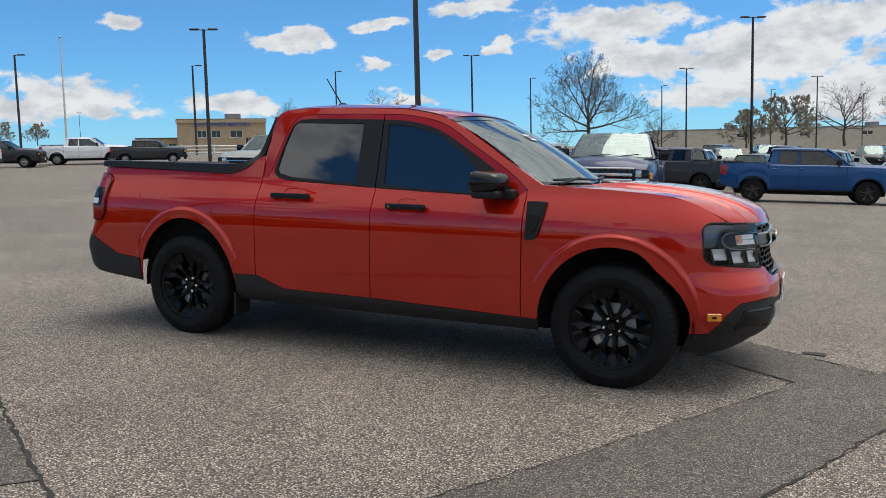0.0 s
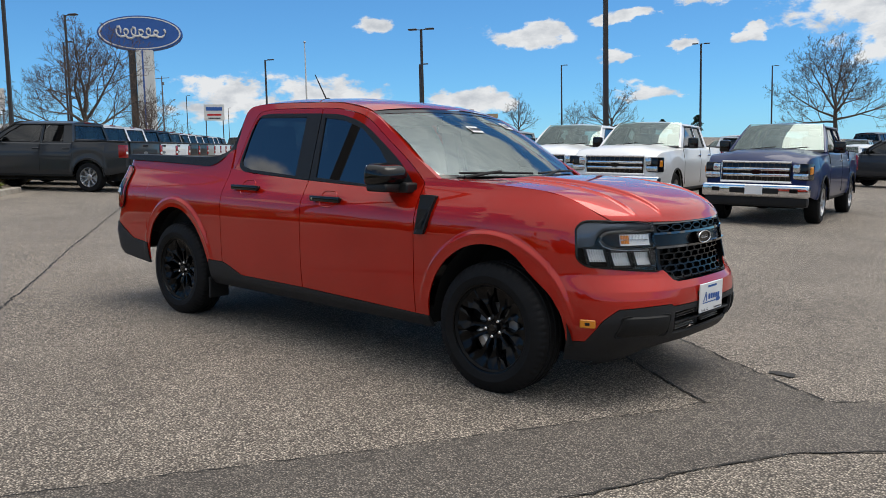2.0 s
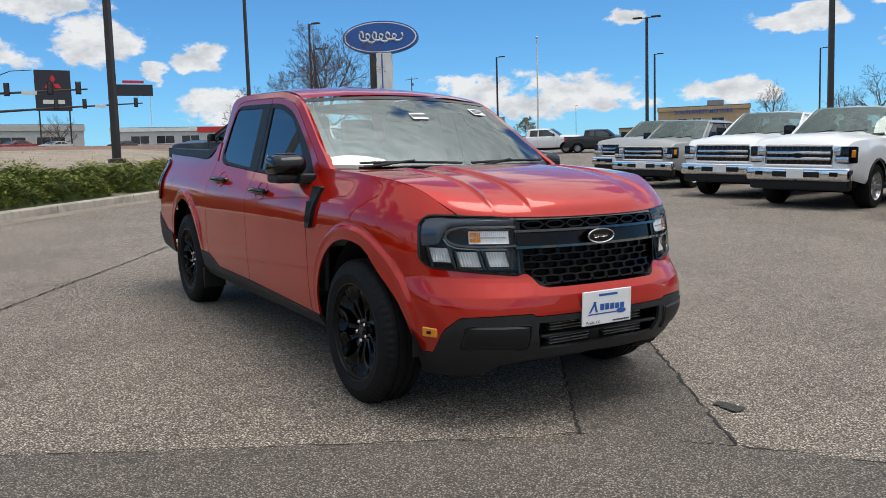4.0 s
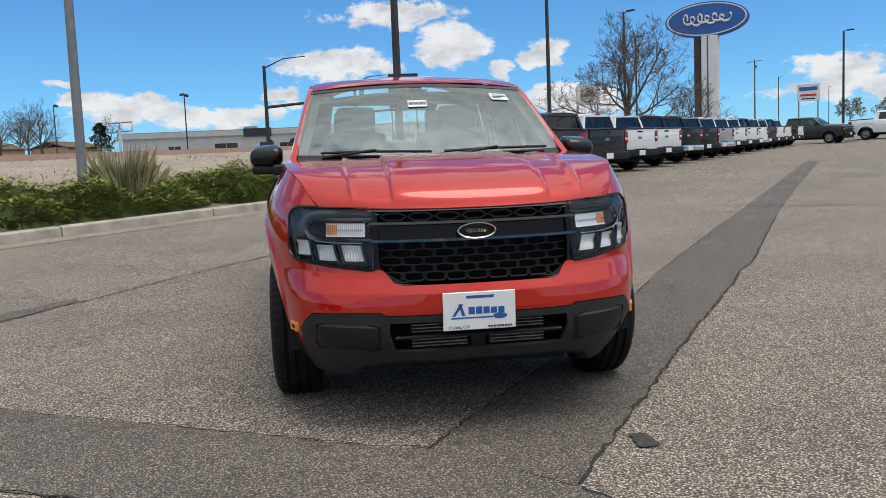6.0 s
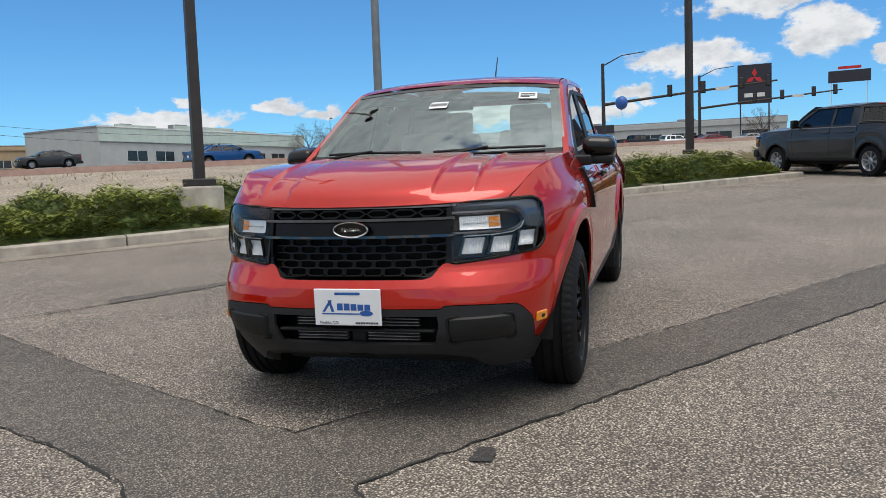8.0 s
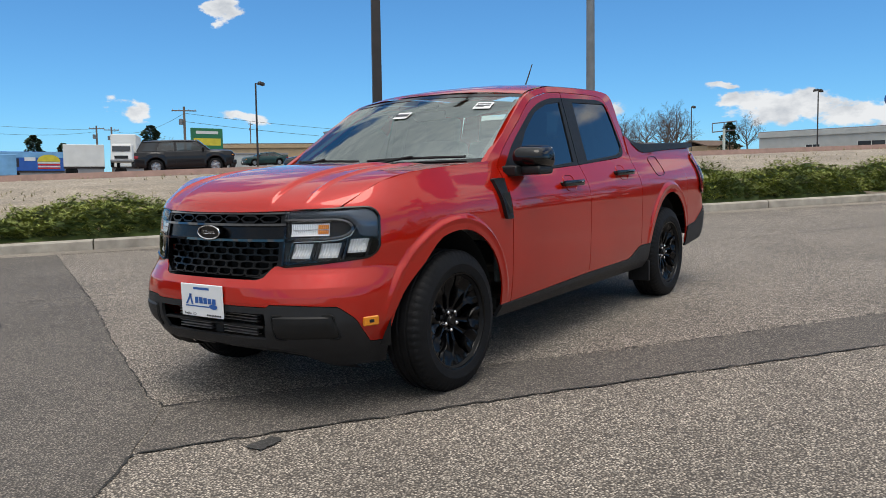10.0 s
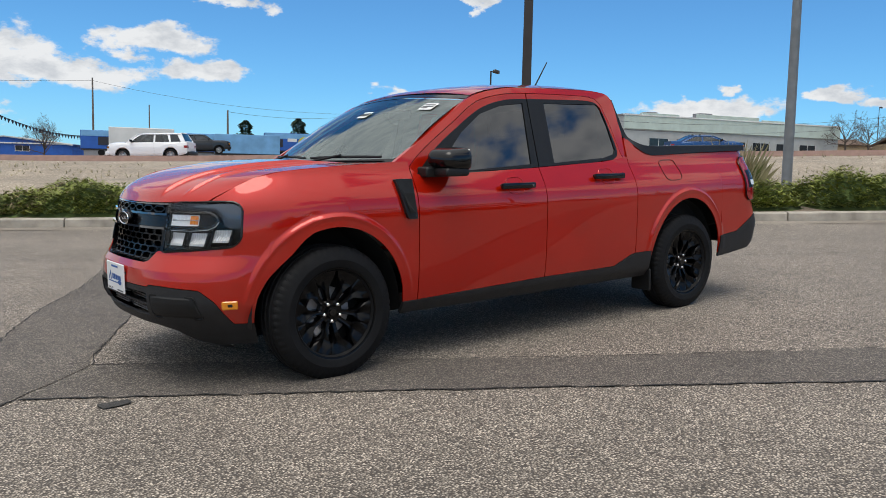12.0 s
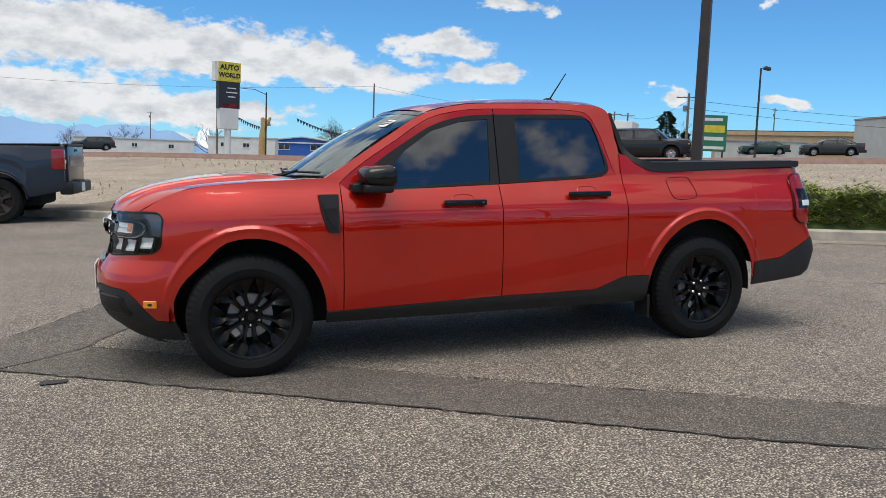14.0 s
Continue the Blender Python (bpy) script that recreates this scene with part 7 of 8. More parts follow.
def board_sign(name, label, x, y, z, ux, uy, w, h, top, key, bars, post="pole_dark"):
    """A framed board on two posts with bars for its writing."""
    sg = holder(name, text_place(x, y, z, ux, uy), label, "sign")
    for s in (-.42, .42):
        part("post", tube_bm([(w * s, -14, -.1), (w * s, top, -.1)], [.12, .12], 8), post, sg)
    bd = part("board", box_bm(w, h, .3, (0, top - h / 2, 0), .03), key, sg, smooth=False)
    for (bx, by, bw, bh, bk) in bars:
        part("text_bar", box_bm(bw * w, bh * h, .02, (bx * w, top - h / 2 + by * h, .16)), bk, bd, smooth=False)


board_sign("roadside_board", "green and yellow roadside board on posts", -64.3, -82.5, 3.6, -.95, .30, 4.2, 4.6, 5.6, "green",
           [(0, .12, .86, .20, "yellow"), (0, .38, .7, .08, "wallwhite"), (0, -.15, .8, .10, "wallwhite"), (0, -.40, .85, .08, "wallwhite")])
board_sign("dealer_board", "dark dealer board with red emblem", -143, 15.2, 6.0, .1, .99, 5.4, 6.6, 13.2, "black_ink", [(0, -.28, .6, .10, "wallwhite")])
em = bmesh.new()
for a_ in (90, 210, 330):
    c_, s_ = math.cos(radians(a_)), math.sin(radians(a_))
    vs_ = [em.verts.new((q * c_ - o * s_, q * s_ + o * c_, 0)) for q, o in ((0, 0), (.75, .42), (1.5, 0), (.75, -.42))]
    em.faces.new(vs_)
part("emblem", em, "red", bpy.data.objects["dealer_board"], "red three-lozenge emblem", smooth=False, m=Matrix.Translation((0, 11.0, .2)))
board_sign("display_sign", "dark display panel under red lettering bars", -300, 60, 22, .2, .98, 13, 4, 12.4, "black_ink", [(0, .72, .55, .25, "red")], "wallwhite")

board_sign("roadside_sign", "pale roadside board with red and blue bars on posts", -169.3, 111.8, 11.0, .55, .83, 4.8, 3.9, 7.0, "wallwhite", [(0, .22, .8, .22, "blue_ink"), (0, -.15, .7, .12, "red"), (0, -.36, .6, .07, "black_ink")])


board_sign("emblem_sign", "pale roadside board with a grey ring emblem on posts", -117.4, 41.2, 5.4, .35, .94, 3.6, 3.0, 8.2, "wallwhite", [(0, 0, .62, .12, "roofgrey")], "pole_grey")
part("ring_emblem", tube_bm([(1.0 * math.cos(a), 1.0 * math.sin(a), 0) for a in np.linspace(0, 2 * math.pi, 33)], [.11] * 33, 5, cap=False), "roofgrey", bpy.data.objects["emblem_sign"], "grey ring emblem", m=Matrix.Translation((0, 6.7, .2)))


fs = holder("frame_sign", text_place(-62.7, -16.2, 3.3, .30, .95), "empty grey sign frame on a green post", "sign")
part("post", tube_bm([(0, -1.0, 0), (0, 2.2, 0)], [.11, .11], 8), "wallgreen", fs)
part("frame", tube_bm([(-1.1, 2.0, 0), (1.1, 2.05, 0), (1.1, 2.75, 0), (-1.1, 2.7, 0), (-1.1, 2.0, 0)], [.05] * 5, 5, cap=False), "pole_grey", fs)
part("brace", tube_bm([(0, 2.0, 0), (0, 2.75, 0)], [.045, .045], 5), "pole_grey", fs)


def traffic_signal(x, y, z):
    ts = holder("traffic_signal", Matrix.Translation((x, y, z)) @ pose(0, 0, 0, 0, 0, 80), "dark mast-arm traffic signal with street light", "traffic signal")
    mast = part("mast", tube_bm([(0, 0, -1), (0, 0, 11.5)], [.28, .20], 10), "pole_dark", ts)
    arm = part("mast_arm", tube_bm([(0, 0, 6.2), (10, 0, 6.9), (21, 0, 7.6)], [.20, .15, .10], 8), "pole_dark", ts)
    part("light_arm", tube_bm([(0, 0, 11.2), (2.5, 0, 12.3), (5.4, 0, 12.5)], [.09, .07, .06], 6), "pole_dark", mast)
    for ax_ in (8.5, 12.5, 17, 20):
        hd = part("signal_head", box_bm(.45, .35, 1.25, (ax_, -.3, 6.9 + .033 * ax_ + .15), .05), "pole_dark", arm)
        part("back_plate", box_bm(.62, .03, 1.5, (ax_, -.12, 6.9 + .033 * ax_ + .15), .02), "gloss_black", hd)
    part("street_board", box_bm(1.6, .06, .45, (14.8, -.25, 7.1), .01), "wallwhite", arm)
    part("control_box", box_bm(.6, .5, 1.1, (.2, 0, 1.5), .04), "pole_dark", ts)


traffic_signal(-103, -7, 4.2)
traffic_signal(-135, 6, 5.5)
bl = holder("balloon", Matrix.Translation((-30, -.65, 4.1)), "round blue balloon with a short ribbon", "balloon")
b_ = bmesh.new()
bmesh.ops.create_uvsphere(b_, u_segments=20, v_segments=14, radius=.26)
for v_ in b_.verts:
    v_.co.z *= 1.06 if v_.co.z > 0 else 1.14
part("skin", b_, "blue_ink", bl)
part("string", tube_bm([(0, 0, -.28), (-.04, .01, -.40), (-.10, .02, -.55)], [.006] * 3, 4), "black_ink", bl)


# ---------------------------------------------------------------- buildings
def building(name, label, x, y, z, ux, uy, length, depth, h, wall, roof="roofgrey", fascia=None, fh=0.8, windows=(), units=(), gable=False, sign=None):
    """A block with one long front along (ux, uy); windows: (place along the front, width, sill, height, kind)."""
    u = Vector((ux, uy, 0)).normalized()
    n_ = u.cross(Vector((0, 0, 1)))
    m = Matrix((u, -n_, Vector((0, 0, 1)))).transposed().to_4x4()
    m.translation = (x, y, z)
    bd = holder(name, m, label, "building")
    part("wall", box_bm(length, depth, h + 4, (0, depth / 2, h / 2 - 2)), wall, bd, smooth=False)
    if gable:
        rf = bmesh.new()
        e = 0.5
        prof = [(-length / 2 - e, h - .15), (0, h + depth * .16), (length / 2 + e, h - .15)]
        grid_bm([[(px, -e, pz) for px, pz in prof], [(px, depth + e, pz) for px, pz in prof], [(px, depth + e, pz - .25) for px, pz in prof], [(px, -e, pz - .25) for px, pz in prof], [(px, -e, pz) for px, pz in prof]], rf)
        part("roof", rf, roof, bd, smooth=False)
        gb = bmesh.new()
        gb.faces.new([gb.verts.new(p) for p in ((-length / 2, -.02, h - .2), (length / 2, -.02, h - .2), (0, -.02, h + depth * .16 - .25))])
        part("gable_wall", gb, wall, bd, smooth=False)
    else:
        part("roof", box_bm(length + .3, depth + .3, .35, (0, depth / 2, h + .17), .03), roof, bd, smooth=False)
    if fascia:
        part("fascia", box_bm(length + .5, .4, fh, (0, -.12, h - fh / 2 + .1), .03), fascia, bd, smooth=False)
    for wx, ww, sill, wh, nm in windows:
        wd = part(nm, box_bm(ww, .12, wh, (wx, -.02, sill + wh / 2)), "windowdark", bd, smooth=False)
        part("frame", box_bm(ww + .2, .06, .12, (wx, -.08, sill - .04)), "wallwhite", wd, smooth=False)
        for s in (-.5, 0, .5):
            part("mullion", box_bm(.09, .06, wh, (wx + ww * s, -.09, sill + wh / 2)), "wallwhite", wd, smooth=False)
    for ux_, uw, uh in units:
        part("roof_unit", box_bm(uw, uw * .8, uh, (ux_, depth * .5, h + uh / 2 + .3), .05), "roofgrey", bd, smooth=False)
    if sign:
        key, sx, sw2, sh2 = sign
        part("sign_panel", box_bm(sw2, .1, sh2, (sx, -.36, h - .5), .02), key, bd, smooth=False)
    return bd


sw_b = building("showroom_building", "tan two-storey showroom with blue lettering", -135, 163, 7.6, .76, .65, 22, 12, 7.4, "walltan", "roofbrown", "walltan", .9, [(-5, 2.2, 3.0, 1.6, "window"), (-1.5, 2.2, 3.0, 1.6, "window"), (3.5, 3.0, 3.0, 1.6, "window"), (6.6, 1.6, .6, 2.2, "window")], [(3, 4, 1.6)])
part("words", text_bm("SOUTHWEST MOTORS", 1.35, Matrix.Translation((0, -.42, 6.2)) @ pose(0, 0, 0, 90, 0, 0), .02, depth=.02), "blue_ink", sw_b, smooth=False)
building("annex_building", "low tan annex with brown roof", -151, 158, 7.0, .77, .64, 12, 10, 3.6, "walltan", "roofbrown", windows=[(-2, 2, .9, 1.4, "window"), (3, 2, .9, 1.4, "window")])
building("long_building", "long low pale building behind the far rows", 12, 256, 5.6, .91, .41, 110, 18, 4.8, "wallcream", "roofgrey", units=[(-30, 3, 1.4), (-8, 3, 1.4), (12, 3, 1.4)], windows=[(-30 + 18 * k, 3, 2.6, 1.0, "window") for k in range(4)])
building("dealer_building", "long low grey dealership across the street", -190, -10, 7.2, .12, .99, 72, 20, 5.6, "wallgrey", "roofgrey", "wallgrey", 1.2, [(-24, 3, 1.3, 1.2, "window"), (-12, 5.5, .6, 2.2, "window"), (-2.5, 3.4, .6, 2.2, "window")] + [(7 + 7.5 * k, 5.5, .6, 2.6, "window") for k in range(4)], [(-8, 3, 1.2), (14, 4, 1.0)], sign=("black_ink", -4.5, 6.5, 1.9))
building("pale_building", "pale dealership with a red name bar", -235, 70, 10.5, .3, .95, 60, 20, 5.0, "wallgrey", "roofgrey", "wallwhite", 1.0, [(-22 + 7 * k, 5, .6, 2.2, "window") for k in range(7)], sign=("red", 0, 12, 1.4))
shop = building("shop_building", "flat-roofed shop with stepped pale green fascia", -146, -90, 6.6, -.968, .25, 56, 22, 6.6, "wallgrey", "roofgrey", "wallgreen", 2.6, [(-20 + 6.5 * k, 4.6, .6, 1.9, "window") for k in range(7)], [(8, 2.6, 1.6), (0, 3.2, 2.0), (-14, 2.6, 1.6)])
for sx_, sw_, sh_ in ((-20, 9, .55), (-3, 16, .9), (9, 6, .5)):
    part("parapet_step", box_bm(sw_, .5, sh_, (sx_, -.10, 6.6 + sh_ / 2 + .1), .03), "wallgreen", shop, smooth=False)
part("roof_edge", box_bm(56.8, .55, .22, (0, -.15, 6.75), .02), "wallwhite", shop, smooth=False)
building("blue_building", "small blue car-lot office with pale gable roof", -32, -205, 3.6, -.82, .57, 30, 10, 2.7, "wallblue", "wallgrey", "wallwhite", .3, [(-5, 3.2, .9, 1.2, "window"), (4, 3.2, .9, 1.2, "window")], gable=True)
building("tan_shop", "tan block building with brown roof edge", -128, -130, 6.0, -.70, .71, 44, 16, 5.4, "walltan", "roofbrown", "walltan", .8, [(-14 + 8 * k, 3, 1.1, 1.6, "window") for k in range(5)])
building("grey_shed", "low grey shed behind the sign", -104, -120, 5.0, -.8, .6, 16, 9, 3.2, "wallgrey", "roofgrey", windows=[(-3, 2, 1, 1.2, "window"), (3, 2, 1, 1.2, "window")])
building("camper_office", "pale mobile office beside the sign", -15.0, -184, 3.0, -.95, .30, 15, 4, 3.2, "wallwhite", "wallgrey", windows=[(-4, 1.4, 1.2, .9, "window"), (1, 1.4, 1.2, .9, "window"), (4.5, 1.4, 1.2, .9, "window")])
building("storage_shed", "row of grey storage sheds", 8, -196, 2.4, -1, .05, 26, 10, 2.7, "wallwhite", "wallgrey", windows=[(-8 + 8 * k, 1.2, 1.1, .8, "window") for k in range(3)])
for k_, (x_, y_) in enumerate(((-190, -70), (-215, -60), (-205, -95), (-240, -108), (-265, -110))):
    building("house", "small brown-roofed house among bare trees", x_, y_, land(x_, y_) - 1, -.6, -.8, 14, 10, 2.9, "walltan", "roofbrown", windows=[(-3, 1.6, .9, 1.2, "window"), (3, 1.6, .9, 1.2, "window")], gable=True)


def trailer(x, y, z, ux, uy, length, key, label):
    u = Vector((ux, uy, 0)).normalized()
    m = Matrix((u, Vector((0, 0, 1)).cross(u), Vector((0, 0, 1)))).transposed().to_4x4()
    m.translation = (x, y, z)
    tr = holder("box_trailer", m, label, "trailer", "parked trailers")
    part("box", box_bm(length, 2.5, 2.7, (0, 0, 2.4), .05), key, tr, smooth=False)
    if key == "wallblue":
        part("sky_band", box_bm(length * .99, .03, .8, (0, -1.262, 3.3), .01), "sign_sky", tr, "pale blue painted sky band", smooth=False)
        fx = length * .16
        bun = [(fx + 1.5 * math.cos(a), 2.35 + 1.0 * math.sin(a)) for a in np.linspace(0, math.pi, 17)]
        part("yellow_motif", poly_bm(bun, None, lambda p: (p[0], -1.285, p[1]), (0, .02, 0)), "yellow", tr, "yellow painted dome", smooth=False)
        for zc, key2 in ((2.18, "wallwhite"), (1.92, "red"), (1.66, "wallwhite"), (1.42, "red")):
            part("painted_stripe", box_bm(2.9, .03, .2, (fx, -1.27, zc), .01), key2, tr, smooth=False)
        part("dark_motif", box_bm(length * .16, .03, 1.2, (-length * .30, -1.275, 2.2), .01), "black_ink", tr, smooth=False)
        part("white_motif", box_bm(length * .14, .03, .5, (-length * .08, -1.28, 2.7), .01), "wallwhite", tr, smooth=False)
    part("rail", box_bm(length, 2.4, .2, (0, 0, .95), .02), "pole_dark", tr, smooth=False)
    part("skirt", box_bm(length * .96, 2.2, .9, (0, 0, .5), .02), "roofgrey", tr, smooth=False)
    for ax_ in (-.36, -.26):
        for s in (1, -1):
            part("wheel", lathe_bm([(0, -.14), (.48, -.14), (.5, 0), (.48, .14), (0, .14)], 18), "rubber", tr, m=pose(length * ax_, s * 1.0, .5))


trailer(-57.0, -111.0, 3.25, -.92, .38, 10, "wallblue", "blue trailer painted with a bright mural")
trailer(-37.5, -119.5, 2.75, -.93, .37, 20, "wallblue", "long blue trailer painted with a bright mural")
trailer(-46.0, -105.0, 2.4, -.93, .36, 9, "sign_sky", "low pale blue trailer")
trailer(-52.0, -90.5, 3.2, -.85, .52, 4.6, "wallwhite", "plain white box trailer")
trailer(-56.6, -87.6, 3.2, -.85, .52, 4.2, "wallwhite", "plain white box trailer")
trailer(-26.7, -91.0, 1.9, -.95, .30, 7, "wallwhite", "plain white camper trailer")


def box_van(x, y, z, ux, uy):
    """A delivery van: a tall box body behind a low cab."""
    u = Vector((ux, uy, 0)).normalized()
    m = Matrix((u, Vector((0, 0, 1)).cross(u), Vector((0, 0, 1)))).transposed().to_4x4()
    m.translation = (x, y, z)
    vn = holder("delivery_van", m, "white delivery van with a tall box body", "van")
    part("box", box_bm(4.4, 2.3, 2.4, (-1.2, 0, 2.0), .05), "wallwhite", vn, smooth=False)
    cab_ = part("cab", box_bm(2.0, 2.0, 1.75, (1.9, 0, 1.35), .18, taper=(.62, .90), seg=3), "wallwhite", vn)
    part("windscreen", box_bm(.05, 1.6, .62, (2.62, 0, 1.80), .02, turn=pose(0, 0, 0, 0, -22, 0)), "windowdark", cab_)
    part("grille", box_bm(.06, 1.2, .28, (2.90, 0, .95), .02), "gloss_black", cab_)
    part("bumper", box_bm(.2, 1.95, .22, (2.85, 0, .62), .05), "roofgrey", cab_)
    for x_ in (1.9, -2.3):
        for s_ in (1, -1):
            part("wheel", lathe_bm([(0, -.12), (.36, -.12), (.38, 0), (.36, .12), (0, .12)], 18), "rubber", vn, m=pose(x_, s_ * .92, .38))


box_van(-42.3, -67.5, 3.4, .65, .76)


# ---------------------------------------------------------------- white rail fence
def rail_fence(x0, y0, x1, y1, n_):
    fn = holder("rail_fence", Matrix.Identity(4), "white post and rail fence along the lot edge", "fence")
    for k in range(n_ + 1):
        x, y = x0 + (x1 - x0) * k / n_, y0 + (y1 - y0) * k / n_
        part("post", box_bm(.14, .14, 1.3, on(x, y, .6), .01), "wallwhite", fn, smooth=False)
    for z in (.5, .85, 1.15):
        part("rail", tube_bm([on(x0, y0, z), on((x0 + x1) / 2, (y0 + y1) / 2, z), on(x1, y1, z)], [.06] * 3, 4), "wallwhite", fn, smooth=False)


rail_fence(-66, 40, -40, 64, 12)


# ---------------------------------------------------------------- trees and planting
def bare_tree(name, label, h, seed, spread=1.0, key="twig", depth=5, buds=False, full=False):
    """A leafless tree: a tapered trunk, limbs and many fine twigs."""
    rnd = random.Random(seed)
    tr = holder(name, Matrix.Identity(4), label, "tree", "bare trees")
    trunk, crown = bmesh.new(), bmesh.new()

    def grow(p, d, ln, r, lev):
        """A limb that bends upwards and sends out side shoots along its length."""
        segs = 6 if lev < 2 else 5 if lev < 4 else 3
        pts, rad, dirs = [p], [r], [d]
        for k in range(segs):
            bend = .20 if lev < 3 else .26
            d = (d + Vector((rnd.uniform(-bend, bend), rnd.uniform(-bend, bend), rnd.uniform(-.10, .20)))).normalized()
            p = p + d * ln / segs
            pts.append(p), dirs.append(d)
            rad.append(max(.008 if full else .014, r * (1 - .72 * (k + 1) / segs)))
        tube_bm(pts, rad, 7 if lev < 2 else 4 if lev < 3 else 3, trunk if lev < 2 else crown, cap=False)
        if buds and lev >= depth - 1:
            for q in pts[1:]:
                for j in range(2):
                    d1, d2 = (Vector((rnd.uniform(-1, 1), rnd.uniform(-1, 1), rnd.uniform(-1, 1))) * .13 for _ in "ab")
                    crown.faces.new([crown.verts.new(q + v) for v in (d1, d2, -d1)])
        if lev >= depth:
            return
        shoots = (0, 8, 6, 4, 4, 3)[lev] if full else (0, 6, 4, 4, 3, 3)[lev]
        turn_ = rnd.random() * 6.283
        for k in range(shoots):
            f = .25 + .75 * (k + rnd.uniform(.2, .8)) / shoots
            i_ = min(segs - 1, int(f * segs))
            q, base = pts[i_].lerp(pts[i_ + 1], f * segs - i_), dirs[i_ + 1]
            turn_ += 2.4 + rnd.uniform(-.5, .5)
            u = base.orthogonal().normalized()
            side = u * math.cos(turn_) + base.cross(u) * math.sin(turn_)
            a = rnd.uniform(.55, 1.0)
            nd = (base * math.cos(a) + side * math.sin(a) + Vector((0, 0, .10))).normalized()
            grow(q, nd, ln * rnd.uniform(.50, .66) * (1.15 - .55 * f), max(.006, rad[i_] * .55), lev + 1)
    tall = h * .24
    tube_bm([(0, 0, -.4), (.02 * h, 0, tall * .5), (.01 * h, .01 * h, tall), (0, .01 * h, tall * 1.7)], [h * .026, h * .021, h * .019, h * .012], 8, trunk, cap=False)
    limbs = 9
    for k in range(limbs):
        a, up = 2.4 * k + rnd.uniform(-.3, .3), 1.05 - .80 * k / (limbs - 1)
        out = spread * (.42 + .63 * k / (limbs - 1))
        grow(Vector((0, .01 * h, tall * (1.6 - .75 * k / (limbs - 1)))), Vector((math.cos(a) * out, math.sin(a) * out, up)).normalized(), h * rnd.uniform(.46, .56), h * .0115, 1)
    part("trunk", trunk, "bark", tr)
    part("crown", crown, key, tr)
    return tr


def plant(proto, x, y, size=1.0, turn=0, z=None, first=set()):
    m = (Matrix.Translation(on(x, y) if z is None else (x, y, z))) @ pose(0, 0, 0, 0, 0, turn)
    if proto.name in first:
        ob = copy_thing(proto, m)
    else:
        ob, _ = proto, first.add(proto.name)
        ob.matrix_basis = m
    ob.scale = (size, size, size)
    return ob


oak = bare_tree("bare_tree", "spreading leafless tree with dense fine brown twigs", 9, 3, 1.25, full=True)
far_oak = bare_tree("bare_tree", "broad leafless tree with brown twigs", 9, 14, 1.2, depth=4)
ash = bare_tree("bare_tree", "upright leafless tree with pale twigs", 9, 8, .75, depth=4)
bud = bare_tree("budding_tree", "low round tree coming into pale bud", 6, 5, 1.3, "blossom", depth=4, buds=True)
plant(oak, -43.4, 18.6, .92, 0)
plant(ash, -46.5, 24.5, .52, 40)
plant(oak, -22.6, 95.5, 1.30, 120)
plant(bud, -1.4, 149, 1.5, 0, 3.8)
plant(bud, -8, 152, 1.2, 70, 3.8)
plant(bud, -112, 82, .62, 30, 6.5)
plant(bud, -106, 84, .55, 130, 6.5)
plant(far_oak, 8.9, 178.5, 1.35, 200, 4.4)
plant(ash, 18, 170, 1.2, 10, 4.4)
plant(ash, -99, 141, 1.0, 60, 7)
plant(far_oak, -61.7, 114.4, 1.0, 250, 5.0)
plant(ash, -102, 169, .9, 160, 8)
for k_, (x_, y_, s_, z_) in enumerate(((-157, -59, 1.1, 7.8), (-141, -49, 1.0, 6.6), (-170, -80, 1.0, 8), (-135, -45, 1.0, 6.5), (-185, -75, 1.0, 9), (28, -266, 1.1, 4), (12, -270, 1.2, 4), (-31, -160, .9, 3), (-12, -262, 1.2, 4), (-45, -230, 1.1, 5), (-120, -170, 1.0, 7),
                                       (-200, -50, 1.0, 9), (-178, 20, .8, 9), (-230, -80, 1.1, 11), (-165, 60, .9, 9), (60, 190, 1.0, 5), (-30, 190, 1.0, 6), (-215, -88, 1.2, 10), (-150, -66, .8, 7))):
    plant((far_oak, ash)[k_ % 2], x_, y_, s_, 47 * k_, min(z_, land(x_, y_) - .05))


def conifer(h, seed):
    rnd = random.Random(seed)
    tr = holder("pine_tree", Matrix.Identity(4), "dark green bushy pine tree", "tree", "pine trees")
    part("trunk", tube_bm([(0, 0, -.5), (0, 0, h * .9)], [h * .03, h * .006], 7), "bark", tr)
    cr = bmesh.new()
    for k in range(900):
        f = rnd.random() ** .8
        z = h * (.10 + .88 * f)
        rr = h * .33 * (1 - f * f) ** .6 * rnd.uniform(.35, 1.08) * (.75 + .25 * math.sin(f * 17)) + .1
        a = rnd.random() * 6.283
        p = Vector((rr * math.cos(a), rr * math.sin(a), z))
        s = h * .035 * rnd.uniform(.7, 1.6)
        d1 = Vector((math.cos(a), math.sin(a), rnd.uniform(-.3, .5))).normalized() * s * 1.6
        d2 = Vector((-math.sin(a), math.cos(a), rnd.uniform(-.4, .4))).normalized() * s
        cr.faces.new([cr.verts.new(q) for q in (p - d2, p + d1 * .4 - d2 * .5, p + d1, p + d2)])
        cr.faces.new([cr.verts.new(q) for q in (p - d2 * .5 + Vector((0, 0, s * .6)), p + d1 * .8, p + d2 * .7 - Vector((0, 0, s * .5)))])
    part("crown", cr, "pine", tr, smooth=False)
    return tr


